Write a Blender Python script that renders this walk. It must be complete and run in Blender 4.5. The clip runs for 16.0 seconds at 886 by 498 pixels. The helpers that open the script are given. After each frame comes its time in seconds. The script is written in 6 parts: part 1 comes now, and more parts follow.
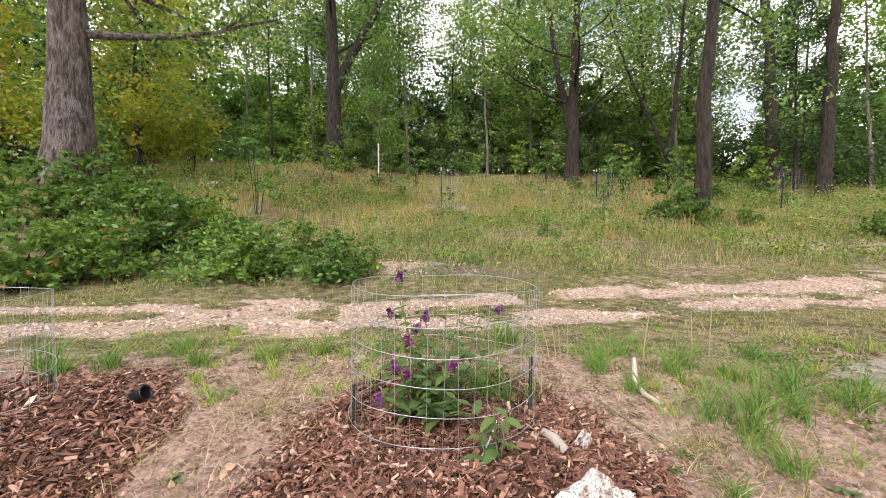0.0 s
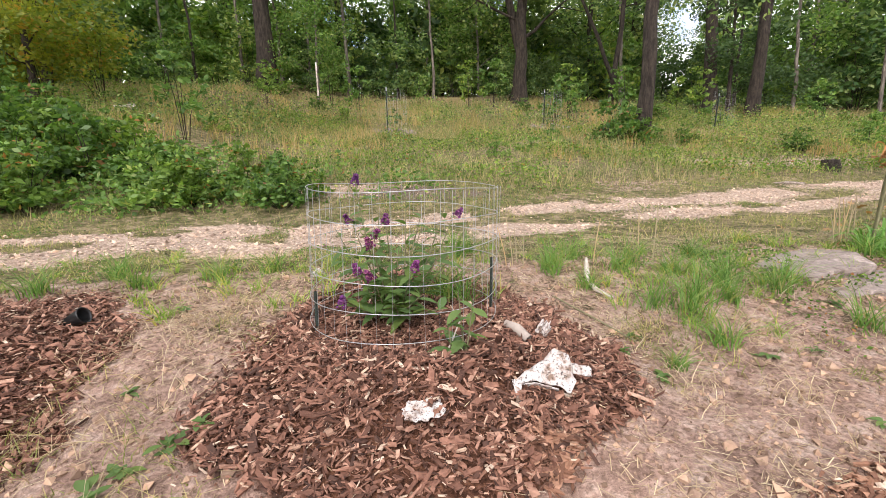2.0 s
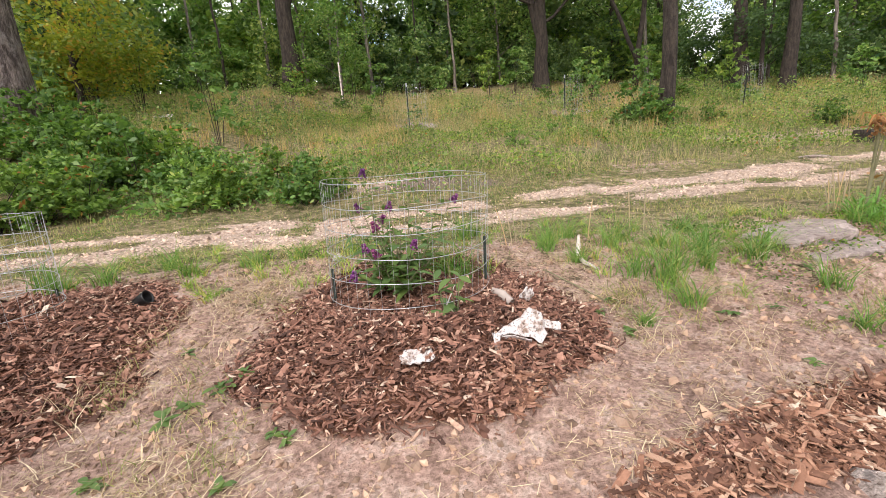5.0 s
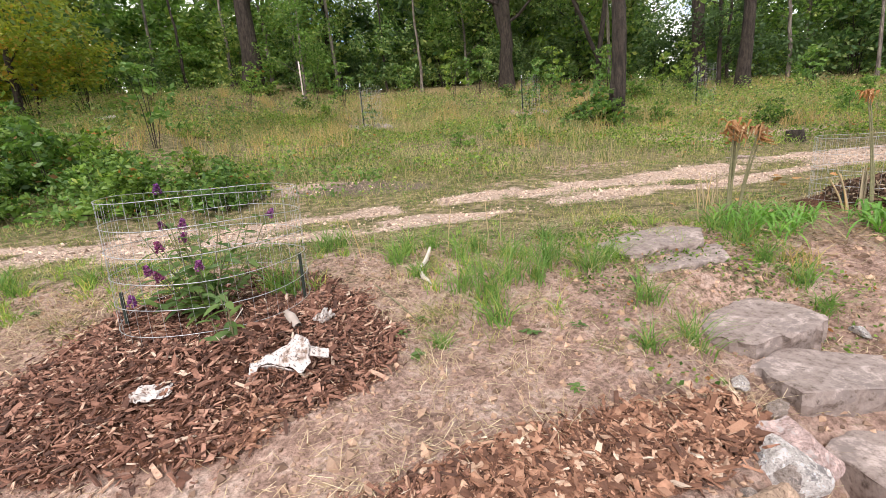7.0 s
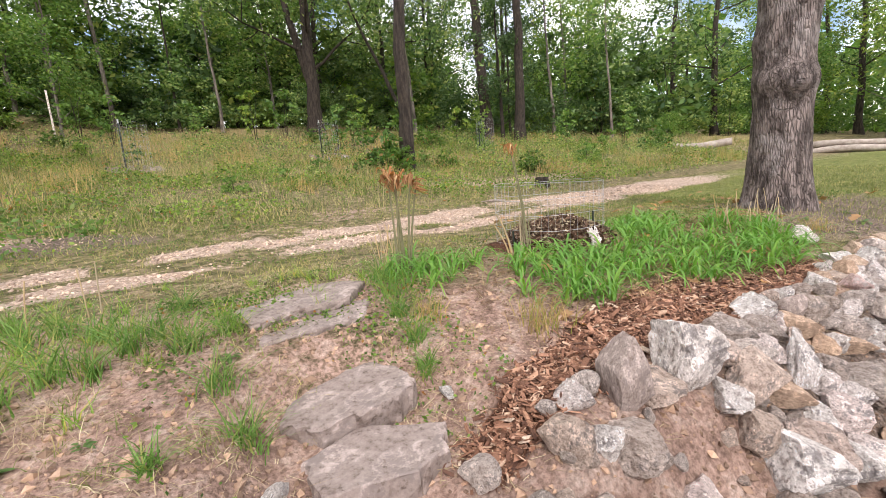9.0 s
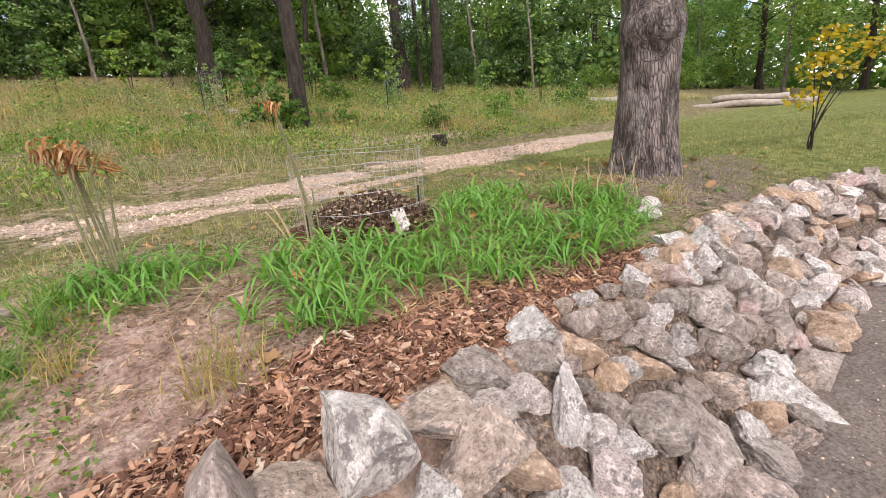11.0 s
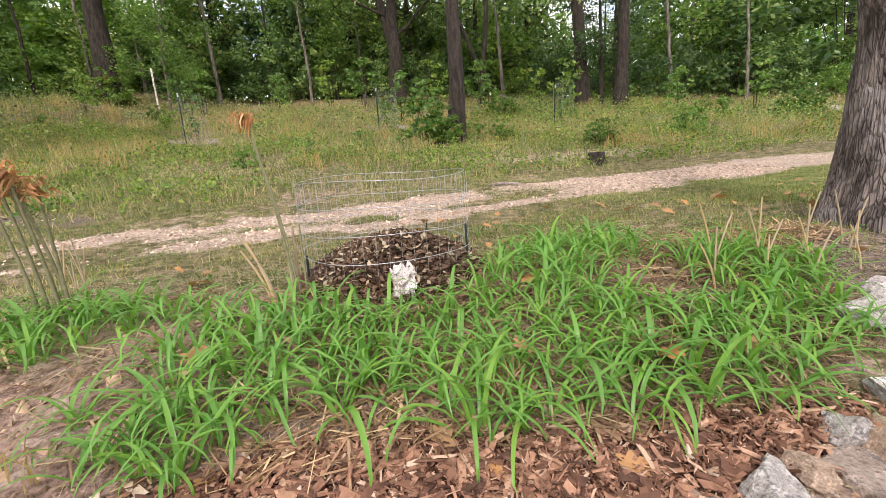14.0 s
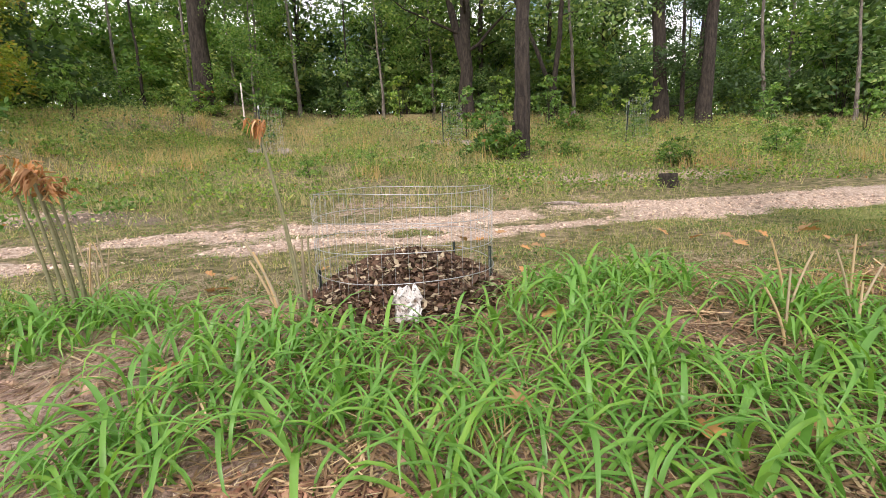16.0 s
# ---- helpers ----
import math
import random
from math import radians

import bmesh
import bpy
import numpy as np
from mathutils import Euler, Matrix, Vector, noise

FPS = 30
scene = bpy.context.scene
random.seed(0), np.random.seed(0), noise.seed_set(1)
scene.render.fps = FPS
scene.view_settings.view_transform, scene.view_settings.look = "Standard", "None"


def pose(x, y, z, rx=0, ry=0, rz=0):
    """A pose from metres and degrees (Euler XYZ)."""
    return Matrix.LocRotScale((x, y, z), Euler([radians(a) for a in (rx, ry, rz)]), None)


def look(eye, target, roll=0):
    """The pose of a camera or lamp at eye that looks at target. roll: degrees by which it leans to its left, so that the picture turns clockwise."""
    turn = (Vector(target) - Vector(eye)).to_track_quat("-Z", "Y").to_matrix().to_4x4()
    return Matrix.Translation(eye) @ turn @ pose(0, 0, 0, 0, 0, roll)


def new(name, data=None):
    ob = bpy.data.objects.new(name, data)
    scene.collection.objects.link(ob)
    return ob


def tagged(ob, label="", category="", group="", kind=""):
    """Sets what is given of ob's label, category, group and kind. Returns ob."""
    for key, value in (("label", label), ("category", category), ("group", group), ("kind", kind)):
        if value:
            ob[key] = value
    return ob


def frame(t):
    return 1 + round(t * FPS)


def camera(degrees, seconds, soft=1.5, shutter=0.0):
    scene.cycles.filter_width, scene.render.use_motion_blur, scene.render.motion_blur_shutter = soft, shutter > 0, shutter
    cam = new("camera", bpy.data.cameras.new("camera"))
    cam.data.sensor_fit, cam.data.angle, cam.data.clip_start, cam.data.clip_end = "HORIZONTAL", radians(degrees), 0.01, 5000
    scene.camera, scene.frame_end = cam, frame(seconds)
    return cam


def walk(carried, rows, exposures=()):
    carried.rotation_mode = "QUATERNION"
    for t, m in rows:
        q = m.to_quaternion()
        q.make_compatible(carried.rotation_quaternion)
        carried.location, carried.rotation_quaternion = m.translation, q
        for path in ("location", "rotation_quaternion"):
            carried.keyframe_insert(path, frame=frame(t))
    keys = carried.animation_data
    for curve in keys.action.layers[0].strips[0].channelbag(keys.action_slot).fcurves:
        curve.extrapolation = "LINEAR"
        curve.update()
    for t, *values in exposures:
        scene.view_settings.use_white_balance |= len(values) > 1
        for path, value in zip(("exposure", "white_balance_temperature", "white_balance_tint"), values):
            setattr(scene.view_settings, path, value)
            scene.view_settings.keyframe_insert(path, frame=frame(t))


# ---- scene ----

# camera and walk: seconds, metres, degrees
PATH = [
    (0.0, 0.002, 0.016, 1.402, 87.98, 0.01, -0.00),
    (0.5, 0.007, 0.054, 1.341, 81.85, -0.27, -1.98),
    (1.0, 0.003, 0.075, 1.313, 79.69, -0.29, -3.68),
    (1.5, -0.005, 0.081, 1.316, 79.09, 0.95, -5.42),
    (2.0, -0.041, 0.057, 1.288, 78.74, 1.14, -6.82),
    (2.5, -0.071, 0.031, 1.286, 78.08, 1.96, -6.89),
    (3.0, -0.097, 0.012, 1.286, 78.31, 2.58, -5.51),
    (5.5, 0.238, -0.256, 1.283, 77.76, 4.15, -3.38),
    (6.0, 0.451, -0.105, 1.307, 77.85, 1.89, -11.38),
    (6.5, 0.603, -0.131, 1.285, 77.54, 3.48, -11.83),
    (7.0, 0.851, -0.183, 1.286, 77.54, 4.42, -5.74),
    (7.5, 1.109, -0.084, 1.245, 77.75, 2.60, -10.44),
    (8.0, 1.359, -0.028, 1.249, 79.26, 3.63, -22.94),
    (8.5, 1.675, -0.118, 1.249, 80.59, 3.30, -24.26),
    (9.0, 1.951, -0.120, 1.237, 81.37, 4.57, -26.74),
    (9.5, 2.254, -0.076, 1.247, 81.38, 2.36, -39.24),
    (12.0, 3.496, 0.146, 1.242, 73.30, 5.64, -30.59),
    (12.5, 3.662, 0.292, 1.248, 74.98, 2.39, -28.98),
    (13.0, 3.831, 0.348, 1.242, 76.59, 2.99, -23.27),
    (13.5, 4.016, 0.397, 1.229, 78.11, 3.35, -12.97),
    (14.0, 4.064, 0.475, 1.223, 78.64, 4.10, -11.71),
    (14.5, 4.086, 0.543, 1.224, 78.77, 2.55, -11.68),
    (15.0, 4.165, 0.595, 1.227, 79.62, 2.99, -8.60),
    (15.5, 4.242, 0.629, 1.216, 80.55, 2.81, -3.91),
    (16.0, 4.279, 0.620, 1.212, 81.02, 2.10, -2.96),
]
cam = camera(90.6, 16.0, 0.8)
walk(cam, [(t, pose(x, y, z, rx, ry, rz)) for t, x, y, z, rx, ry, rz in PATH], [(0.0, 0.0, 6500, 16), (9.0, 0.0, 6500, 16), (9.5, -0.27, 6500, 16), (12.0, 0.0, 6500, 16)])

# ---------------------------------------------------------------- world and sun
SUN_UP, SUN_ROUND = 42.0, 200.0
world = bpy.data.worlds.new("sky")
scene.world = world
world.use_nodes = True
wn, wl = world.node_tree.nodes, world.node_tree.links
wn.clear()
w_out = wn.new("ShaderNodeOutputWorld")
w_bg = wn.new("ShaderNodeBackground")
w_sky = wn.new("ShaderNodeTexSky")
w_sky.sky_type = "NISHITA"
w_sky.sun_disc = False
w_sky.sun_elevation, w_sky.sun_rotation = radians(SUN_UP), radians(SUN_ROUND)
w_co = wn.new("ShaderNodeTexCoord")
w_cloud = wn.new("ShaderNodeTexNoise")
w_cloud.inputs["Scale"].default_value = 3.2
w_cloud.inputs["Detail"].default_value = 7
w_ramp = wn.new("ShaderNodeValToRGB")
w_ramp.color_ramp.elements[0].position, w_ramp.color_ramp.elements[1].position = 0.36, 0.52
w_mix = wn.new("ShaderNodeMixRGB")
w_mix.inputs[2].default_value = (11.0, 10.8, 10.8, 1)
wl.new(w_co.outputs["Generated"], w_cloud.inputs["Vector"])
wl.new(w_cloud.outputs["Fac"], w_ramp.inputs[0])
wl.new(w_ramp.outputs[0], w_mix.inputs[0])
wl.new(w_sky.outputs[0], w_mix.inputs[1])
wl.new(w_mix.outputs[0], w_bg.inputs[0])
w_bg.inputs[1].default_value = 0.19
wl.new(w_bg.outputs[0], w_out.inputs[0])
sun = new("sun", bpy.data.lights.new("sun", "SUN"))
sun.data.energy, sun.data.angle, sun.data.color = 2.65, radians(11), (1.0, 0.95, 0.89)
# the sky's sun_rotation turns clockwise from +Y
_e, _a = radians(SUN_UP), radians(SUN_ROUND)
sun_way = Vector((math.sin(_a) * math.cos(_e), math.cos(_a) * math.cos(_e), math.sin(_e)))
sun.matrix_world = look(sun_way * 60, (0, 0, 0))

# ---------------------------------------------------------------- small tools
RNG = np.random.default_rng(7)


def smooth(a, b, v):
    u = np.clip((np.asarray(v, float) - a) / (b - a), 0, 1)
    return u * u * (3 - 2 * u)


def hash01(i, j, seed):
    h = (i * 374761393 + j * 668265263 + seed * 69069) & 0xFFFFFFFF
    h = ((h ^ (h >> 13)) * 1274126177) & 0xFFFFFFFF
    return ((h ^ (h >> 16)) & 0xFFFF) / 65535.0


def bumps(x, y, scale, seed=0):
    """Value noise 0..1 over the plan."""
    x, y = np.asarray(x, float) * scale, np.asarray(y, float) * scale
    i, j = np.floor(x).astype(np.int64), np.floor(y).astype(np.int64)
    u, v = x - i, y - j
    u, v = u * u * (3 - 2 * u), v * v * (3 - 2 * v)
    return ((hash01(i, j, seed) * (1 - u) + hash01(i + 1, j, seed) * u) * (1 - v)
            + (hash01(i, j + 1, seed) * (1 - u) + hash01(i + 1, j + 1, seed) * u) * v)


def softplus(v, k=0.6):
    return k * np.log1p(np.exp(np.clip(np.asarray(v, float) / k, -40, 40)))


def mesh_of(name, verts, faces, material=None, flat=True):
    """A mesh from arrays; all faces have the same number of corners."""
    verts, faces = np.asarray(verts, np.float32), np.asarray(faces, np.int32)
    me = bpy.data.meshes.new(name)
    n, k = len(faces), faces.shape[1]
    me.vertices.add(len(verts))
    me.vertices.foreach_set("co", verts.ravel())
    me.loops.add(n * k)
    me.loops.foreach_set("vertex_index", faces.ravel())
    me.polygons.add(n)
    me.polygons.foreach_set("loop_start", np.arange(n, dtype=np.int32) * k)
    me.polygons.foreach_set("use_smooth", np.full(n, not flat))
    me.update(calc_edges=True)
    me.validate()
    if material:
        me.materials.append(material)
    return me


def child(name, me, parent, m=None, label=""):
    ob = new(name, me)
    ob.parent = parent
    if m is not None:
        ob.matrix_basis = m
    return tagged(ob, label)


def part(name, bm, material, parent, label=""):
    me = bpy.data.meshes.new(name)
    bm.to_mesh(me)
    bm.free()
    me.materials.append(material)
    return child(name, me, parent, None, label)


def tube(points, radii, sides=8, rough=0.0, seed=0, axis=None):
    """A bent, tapered tube as arrays of verts and quads."""
    points = np.asarray(points, float)
    n = len(points)
    tang = np.gradient(points, axis=0)
    tang /= np.linalg.norm(tang, axis=1)[:, None] + 1e-9
    if axis is not None:
        tang = np.tile(np.asarray(axis, float), (n, 1))
    ref = np.where(np.abs(tang[:, 2:3]) > 0.8, [[1.0, 0, 0]], [[0, 0, 1.0]])
    side = np.cross(tang, ref)
    side /= np.linalg.norm(side, axis=1)[:, None]
    up = np.cross(side, tang)
    ang = np.arange(sides) / sides * 2 * np.pi
    r = np.asarray(radii, float)[:, None] * np.ones((1, sides))
    if rough:
        rr = np.random.default_rng(seed)
        r = r * (1 + rough * (rr.random((n, sides)) - 0.5))
    v = points[:, None] + r[..., None] * (np.cos(ang)[None, :, None] * side[:, None] + np.sin(ang)[None, :, None] * up[:, None])
    i, j = np.meshgrid(np.arange(n - 1), np.arange(sides), indexing="ij")
    a, b = i * sides + j, i * sides + (j + 1) % sides
    f = np.stack([a, b, b + sides, a + sides], -1).reshape(-1, 4)
    return v.reshape(-1, 3), f


def join(pieces):
    vs, fs, k = [], [], 0
    for v, f in pieces:
        vs.append(np.asarray(v, float))
        fs.append(np.asarray(f) + k)
        k += len(v)
    return np.concatenate(vs), np.concatenate(fs)


def unit(v):
    return v / (np.linalg.norm(v, axis=-1, keepdims=True) + 1e-9)


def leaf_cards(centres, length, rng, droop=0.3, wide=0.5):
    """Small pointed leaves, one folded-free diamond each, facing all ways but mostly up."""
    c = np.asarray(centres, float)
    n = len(c)
    ax = unit(rng.normal(size=(n, 3)) * [1, 1, 0.6] - [0, 0, droop])
    nm = unit(rng.normal(size=(n, 3)) + [0, 0, 0.9])
    sd = unit(np.cross(ax, nm))
    ln = (length * rng.uniform(0.6, 1.3, n))[:, None]
    w = ln * wide * 0.5
    base, tip = c - ax * ln * 0.5, c + ax * ln * 0.5
    mid = c - ax * ln * 0.06
    v = np.stack([base, mid + sd * w, tip, mid - sd * w], 1).reshape(-1, 3)
    return v, np.arange(n * 4).reshape(-1, 4)


def blades(base, height, width, rng, lean=0.5, parts=2):
    """Grass blades, bent to a side, of one or more tapering pieces."""
    b = np.asarray(base, float)
    n = len(b)
    a = rng.uniform(0, 2 * np.pi, n)
    out = np.stack([np.cos(a), np.sin(a), 0 * a], 1)
    sd = np.stack([-np.sin(a), np.cos(a), 0 * a], 1)
    tw = rng.uniform(0, 2 * np.pi, n)
    sd = sd * np.cos(tw)[:, None] + out * np.sin(tw)[:, None]
    h = (np.asarray(height) * np.ones(n))[:, None]
    w = (np.asarray(width) * np.ones(n))[:, None]
    le = (lean * rng.uniform(0.2, 1.3, n))[:, None]
    rows = []
    for k in range(parts + 1):
        u = k / parts
        p = b + [0, 0, 1] * (h * (u - 0.22 * le * u * u)) + out * (h * le * u * u)
        ww = w * (1 - u) ** 0.7 if k < parts else w * 0.08
        rows += [p - sd * ww * 0.5, p + sd * ww * 0.5]
    v = np.stack(rows, 1)
    m = 2 * (parts + 1)
    q = np.concatenate([np.array([[2 * k, 2 * k + 1, 2 * k + 3, 2 * k + 2]]) for k in range(parts)])
    f = (np.arange(n)[:, None, None] * m + q[None]).reshape(-1, 4)
    return v.reshape(-1, 3), f


# ---------------------------------------------------------------- materials
def nodes_of(name):
    m = bpy.data.materials.new(name)
    m.use_nodes = True
    nt = m.node_tree
    return m, nt.nodes, nt.links, nt.nodes["Principled BSDF"]


def noise_node(nd, lk, scale, detail=5, rough=0.6, stretch=None, coord="Object"):
    co = nd.new("ShaderNodeTexCoord")
    tx = nd.new("ShaderNodeTexNoise")
    tx.inputs["Scale"].default_value, tx.inputs["Detail"].default_value, tx.inputs["Roughness"].default_value = scale, detail, rough
    if stretch:
        mp = nd.new("ShaderNodeMapping")
        mp.inputs["Scale"].default_value = stretch
        lk.new(co.outputs[coord], mp.inputs[0])
        lk.new(mp.outputs[0], tx.inputs["Vector"])
    else:
        lk.new(co.outputs[coord], tx.inputs["Vector"])
    return tx.outputs["Fac"]


def ramp_node(nd, lk, fac, stops):
    rp = nd.new("ShaderNodeValToRGB")
    el = rp.color_ramp.elements
    while len(el) < len(stops):
        el.new(0.5)
    for e, (p, c) in zip(el, stops):
        e.position, e.color = p, (*c, 1)
    lk.new(fac, rp.inputs[0])
    return rp.outputs[0]


def mixed(nd, lk, fac, a, b, mode="MIX"):
    mx = nd.new("ShaderNodeMixRGB")
    mx.blend_type = mode
    for k, v in ((0, fac), (1, a), (2, b)):
        if isinstance(v, (int, float)):
            mx.inputs[k].default_value = v
        elif isinstance(v, tuple):
            mx.inputs[k].default_value = (*v, 1)
        else:
            lk.new(v, mx.inputs[k])
    return mx.outputs[0]


def maths(nd, lk, op, a, b=0.0, clamp=False):
    mt = nd.new("ShaderNodeMath")
    mt.operation, mt.use_clamp = op, clamp
    for k, v in ((0, a), (1, b)):
        if isinstance(v, (int, float)):
            mt.inputs[k].default_value = v
        else:
            lk.new(v, mt.inputs[k])
    return mt.outputs[0]


def bump_to(nd, lk, bs, height, strength, dist):
    bp = nd.new("ShaderNodeBump")
    bp.inputs["Strength"].default_value, bp.inputs["Distance"].default_value = strength, dist
    lk.new(height, bp.inputs["Height"])
    lk.new(bp.outputs[0], bs.inputs["Normal"])


def leafy(name, dark, light, old=None, share=0.1, rough=0.55, through_light=0.35):
    """Leaf or blade: colour varies from piece to piece; light shines through."""
    m, nd, lk, bs = nodes_of(name)
    geo = nd.new("ShaderNodeNewGeometry")
    stops = [(0.0, dark), (1.0 - share, light)]
    if old:
        stops += [(min(0.99, 1.02 - share), old)]
    col = ramp_node(nd, lk, geo.outputs["Random Per Island"], stops)
    big = noise_node(nd, lk, 0.9, 3)
    shade = ramp_node(nd, lk, big, [(0.3, (0.72, 0.76, 0.7)), (0.7, (1.2, 1.16, 1.1))])
    col = mixed(nd, lk, 1.0, col, shade, "MULTIPLY")
    info = nd.new("ShaderNodeObjectInfo")
    own = ramp_node(nd, lk, info.outputs["Random"], [(0.0, (0.8, 0.86, 0.85)), (0.55, (1.05, 1.05, 1.0)), (1.0, (1.3, 1.14, 0.85))])
    col = mixed(nd, lk, 1.0, col, own, "MULTIPLY")
    lk.new(col, bs.inputs["Base Color"])
    bs.inputs["Roughness"].default_value = rough
    bs.inputs["Specular IOR Level"].default_value = 0.35
    tr = nd.new("ShaderNodeBsdfTranslucent")
    warm = mixed(nd, lk, 1.0, col, (1.25, 1.35, 0.7), "MULTIPLY")
    lk.new(warm, tr.inputs[0])
    ms = nd.new("ShaderNodeMixShader")
    ms.inputs[0].default_value = through_light
    lk.new(bs.outputs[0], ms.inputs[1])
    lk.new(tr.outputs[0], ms.inputs[2])
    lk.new(ms.outputs[0], nd["Material Output"].inputs[0])
    return m


def bark_mat(name, dark, light, lichen=None, scale=9.0, furrow=0.35):
    m, nd, lk, bs = nodes_of(name)
    fine = noise_node(nd, lk, scale, 6, 0.65, (1, 1, 0.22))
    ridg = nd.new("ShaderNodeTexVoronoi")
    co, mp = nd.new("ShaderNodeTexCoord"), nd.new("ShaderNodeMapping")
    mp.inputs["Scale"].default_value = (1, 1, 0.17)
    ridg.feature = "DISTANCE_TO_EDGE"
    ridg.inputs["Scale"].default_value = scale * 2.9
    warp = mixed(nd, lk, 0.07, co.outputs["Object"], nd.new("ShaderNodeTexNoise").outputs["Color"])
    lk.new(warp, mp.inputs[0])
    lk.new(mp.outputs[0], ridg.inputs["Vector"])
    crack = ramp_node(nd, lk, ridg.outputs["Distance"], [(0.0, (0, 0, 0)), (0.15, (1, 1, 1))])
    col = ramp_node(nd, lk, fine, [(0.4, dark), (0.6, light)])
    col = mixed(nd, lk, furrow, col, mixed(nd, lk, crack, tuple(v * 0.35 for v in dark), col))
    if lichen:
        spot = noise_node(nd, lk, 3.1, 5, 0.7)
        col = mixed(nd, lk, ramp_node(nd, lk, spot, [(0.52, (0, 0, 0)), (0.64, (0.75, 0.75, 0.75))]), col, lichen)
    lk.new(col, bs.inputs["Base Color"])
    bs.inputs["Roughness"].default_value = 0.92
    h = mixed(nd, lk, 0.7, crack, fine)
    bump_to(nd, lk, bs, h, 1.0, 0.06)
    return m


def stony(name, stops_by_object, stain, scale=7.0, pits=0.6, rough=0.85):
    """Stone whose hue differs from piece to piece, with stains, speckle and pits."""
    m, nd, lk, bs = nodes_of(name)
    info = nd.new("ShaderNodeObjectInfo")
    base = ramp_node(nd, lk, info.outputs["Random"], stops_by_object)
    blot = noise_node(nd, lk, scale, 8, 0.68)
    fine = noise_node(nd, lk, scale * 4.5, 7, 0.72)
    col = mixed(nd, lk, 1.0, base, ramp_node(nd, lk, blot, [(0.36, (0.55, 0.5, 0.47)), (0.43, (0.9, 0.88, 0.86)), (0.54, (1.02, 1.02, 1.01)), (0.575, (1.45, 1.45, 1.45))]), "MULTIPLY")
    col = mixed(nd, lk, 1.0, col, ramp_node(nd, lk, fine, [(0.36, (0.45, 0.41, 0.38)), (0.45, (0.94, 0.93, 0.92)), (0.62, (1.25, 1.25, 1.25))]), "MULTIPLY")
    st = noise_node(nd, lk, scale * 0.6, 6, 0.75)
    col = mixed(nd, lk, ramp_node(nd, lk, st, [(0.54, (0, 0, 0)), (0.6, (0.8, 0.8, 0.8))]), col, stain)
    lk.new(col, bs.inputs["Base Color"])
    bs.inputs["Roughness"].default_value = rough
    h = mixed(nd, lk, 0.35, blot, fine)
    bump_to(nd, lk, bs, h, pits, 0.06)
    return m


def plain(name, a, b, scale=20.0, rough=0.6, bump=0.2, metal=0.0, island=False):
    m, nd, lk, bs = nodes_of(name)
    fac = noise_node(nd, lk, scale, 5, 0.65)
    col = ramp_node(nd, lk, fac, [(0.3, a), (0.7, b)])
    if island:
        geo = nd.new("ShaderNodeNewGeometry")
        col = mixed(nd, lk, 1.0, col, ramp_node(nd, lk, geo.outputs["Random Per Island"], [(0.0, (0.45, 0.42, 0.4)), (0.5, (0.95, 0.93, 0.9)), (1.0, (1.65, 1.6, 1.5))]), "MULTIPLY")
    lk.new(col, bs.inputs["Base Color"])
    bs.inputs["Roughness"].default_value, bs.inputs["Metallic"].default_value = rough, metal
    if bump:
        bump_to(nd, lk, bs, fac, bump, 0.01)
    return m


def chips_mat(name, single=False, fresh=False):
    """Wood chips and shreds: red-brown, tan and near-white pieces."""
    m, nd, lk, bs = nodes_of(name)
    geo = nd.new("ShaderNodeNewGeometry")
    pick = nd.new("ShaderNodeObjectInfo").outputs["Random"] if single else geo.outputs["Random Per Island"]
    col = ramp_node(nd, lk, pick, [
        (0.0, (0.09, 0.042, 0.026)), (0.34, (0.19, 0.09, 0.053)), (0.63, (0.33, 0.17, 0.104)),
        (0.88, (0.46, 0.26, 0.165)), (0.97, (0.58, 0.41, 0.29)), (1.0, (0.68, 0.56, 0.44))] if fresh else [
        (0.0, (0.06, 0.028, 0.018)), (0.4, (0.17, 0.078, 0.05)), (0.72, (0.3, 0.15, 0.1)),
        (0.9, (0.41, 0.23, 0.16)), (0.97, (0.55, 0.38, 0.27)), (1.0, (0.66, 0.54, 0.42))])
    fine = noise_node(nd, lk, 60, 4, 0.6, (1, 1, 1))
    col = mixed(nd, lk, 1.0, col, ramp_node(nd, lk, fine, [(0.3, (0.6, 0.58, 0.56)), (0.7, (1.25, 1.25, 1.25))]), "MULTIPLY")
    lk.new(col, bs.inputs["Base Color"])
    bs.inputs["Roughness"].default_value = 0.85
    bump_to(nd, lk, bs, fine, 0.4, 0.005)
    return m


def cloth_mat():
    """White cloth, soiled in blots and flecked with dark specks."""
    m, nd, lk, bs = nodes_of("soiled_white_cloth")
    soil, speck, weave = noise_node(nd, lk, 22, 5, 0.6), noise_node(nd, lk, 130, 3, 0.6), noise_node(nd, lk, 300, 3, 0.6)
    col = ramp_node(nd, lk, soil, [(0.36, (0.22, 0.15, 0.11)), (0.44, (0.5, 0.44, 0.4)), (0.54, (0.64, 0.6, 0.57))])
    col = mixed(nd, lk, ramp_node(nd, lk, speck, [(0.57, (0, 0, 0)), (0.62, (0.9, 0.9, 0.9))]), col, (0.05, 0.037, 0.032))
    lk.new(col, bs.inputs["Base Color"])
    bs.inputs["Roughness"].default_value = 0.9
    bump_to(nd, lk, bs, mixed(nd, lk, 0.4, soil, weave), 0.5, 0.008)
    return m


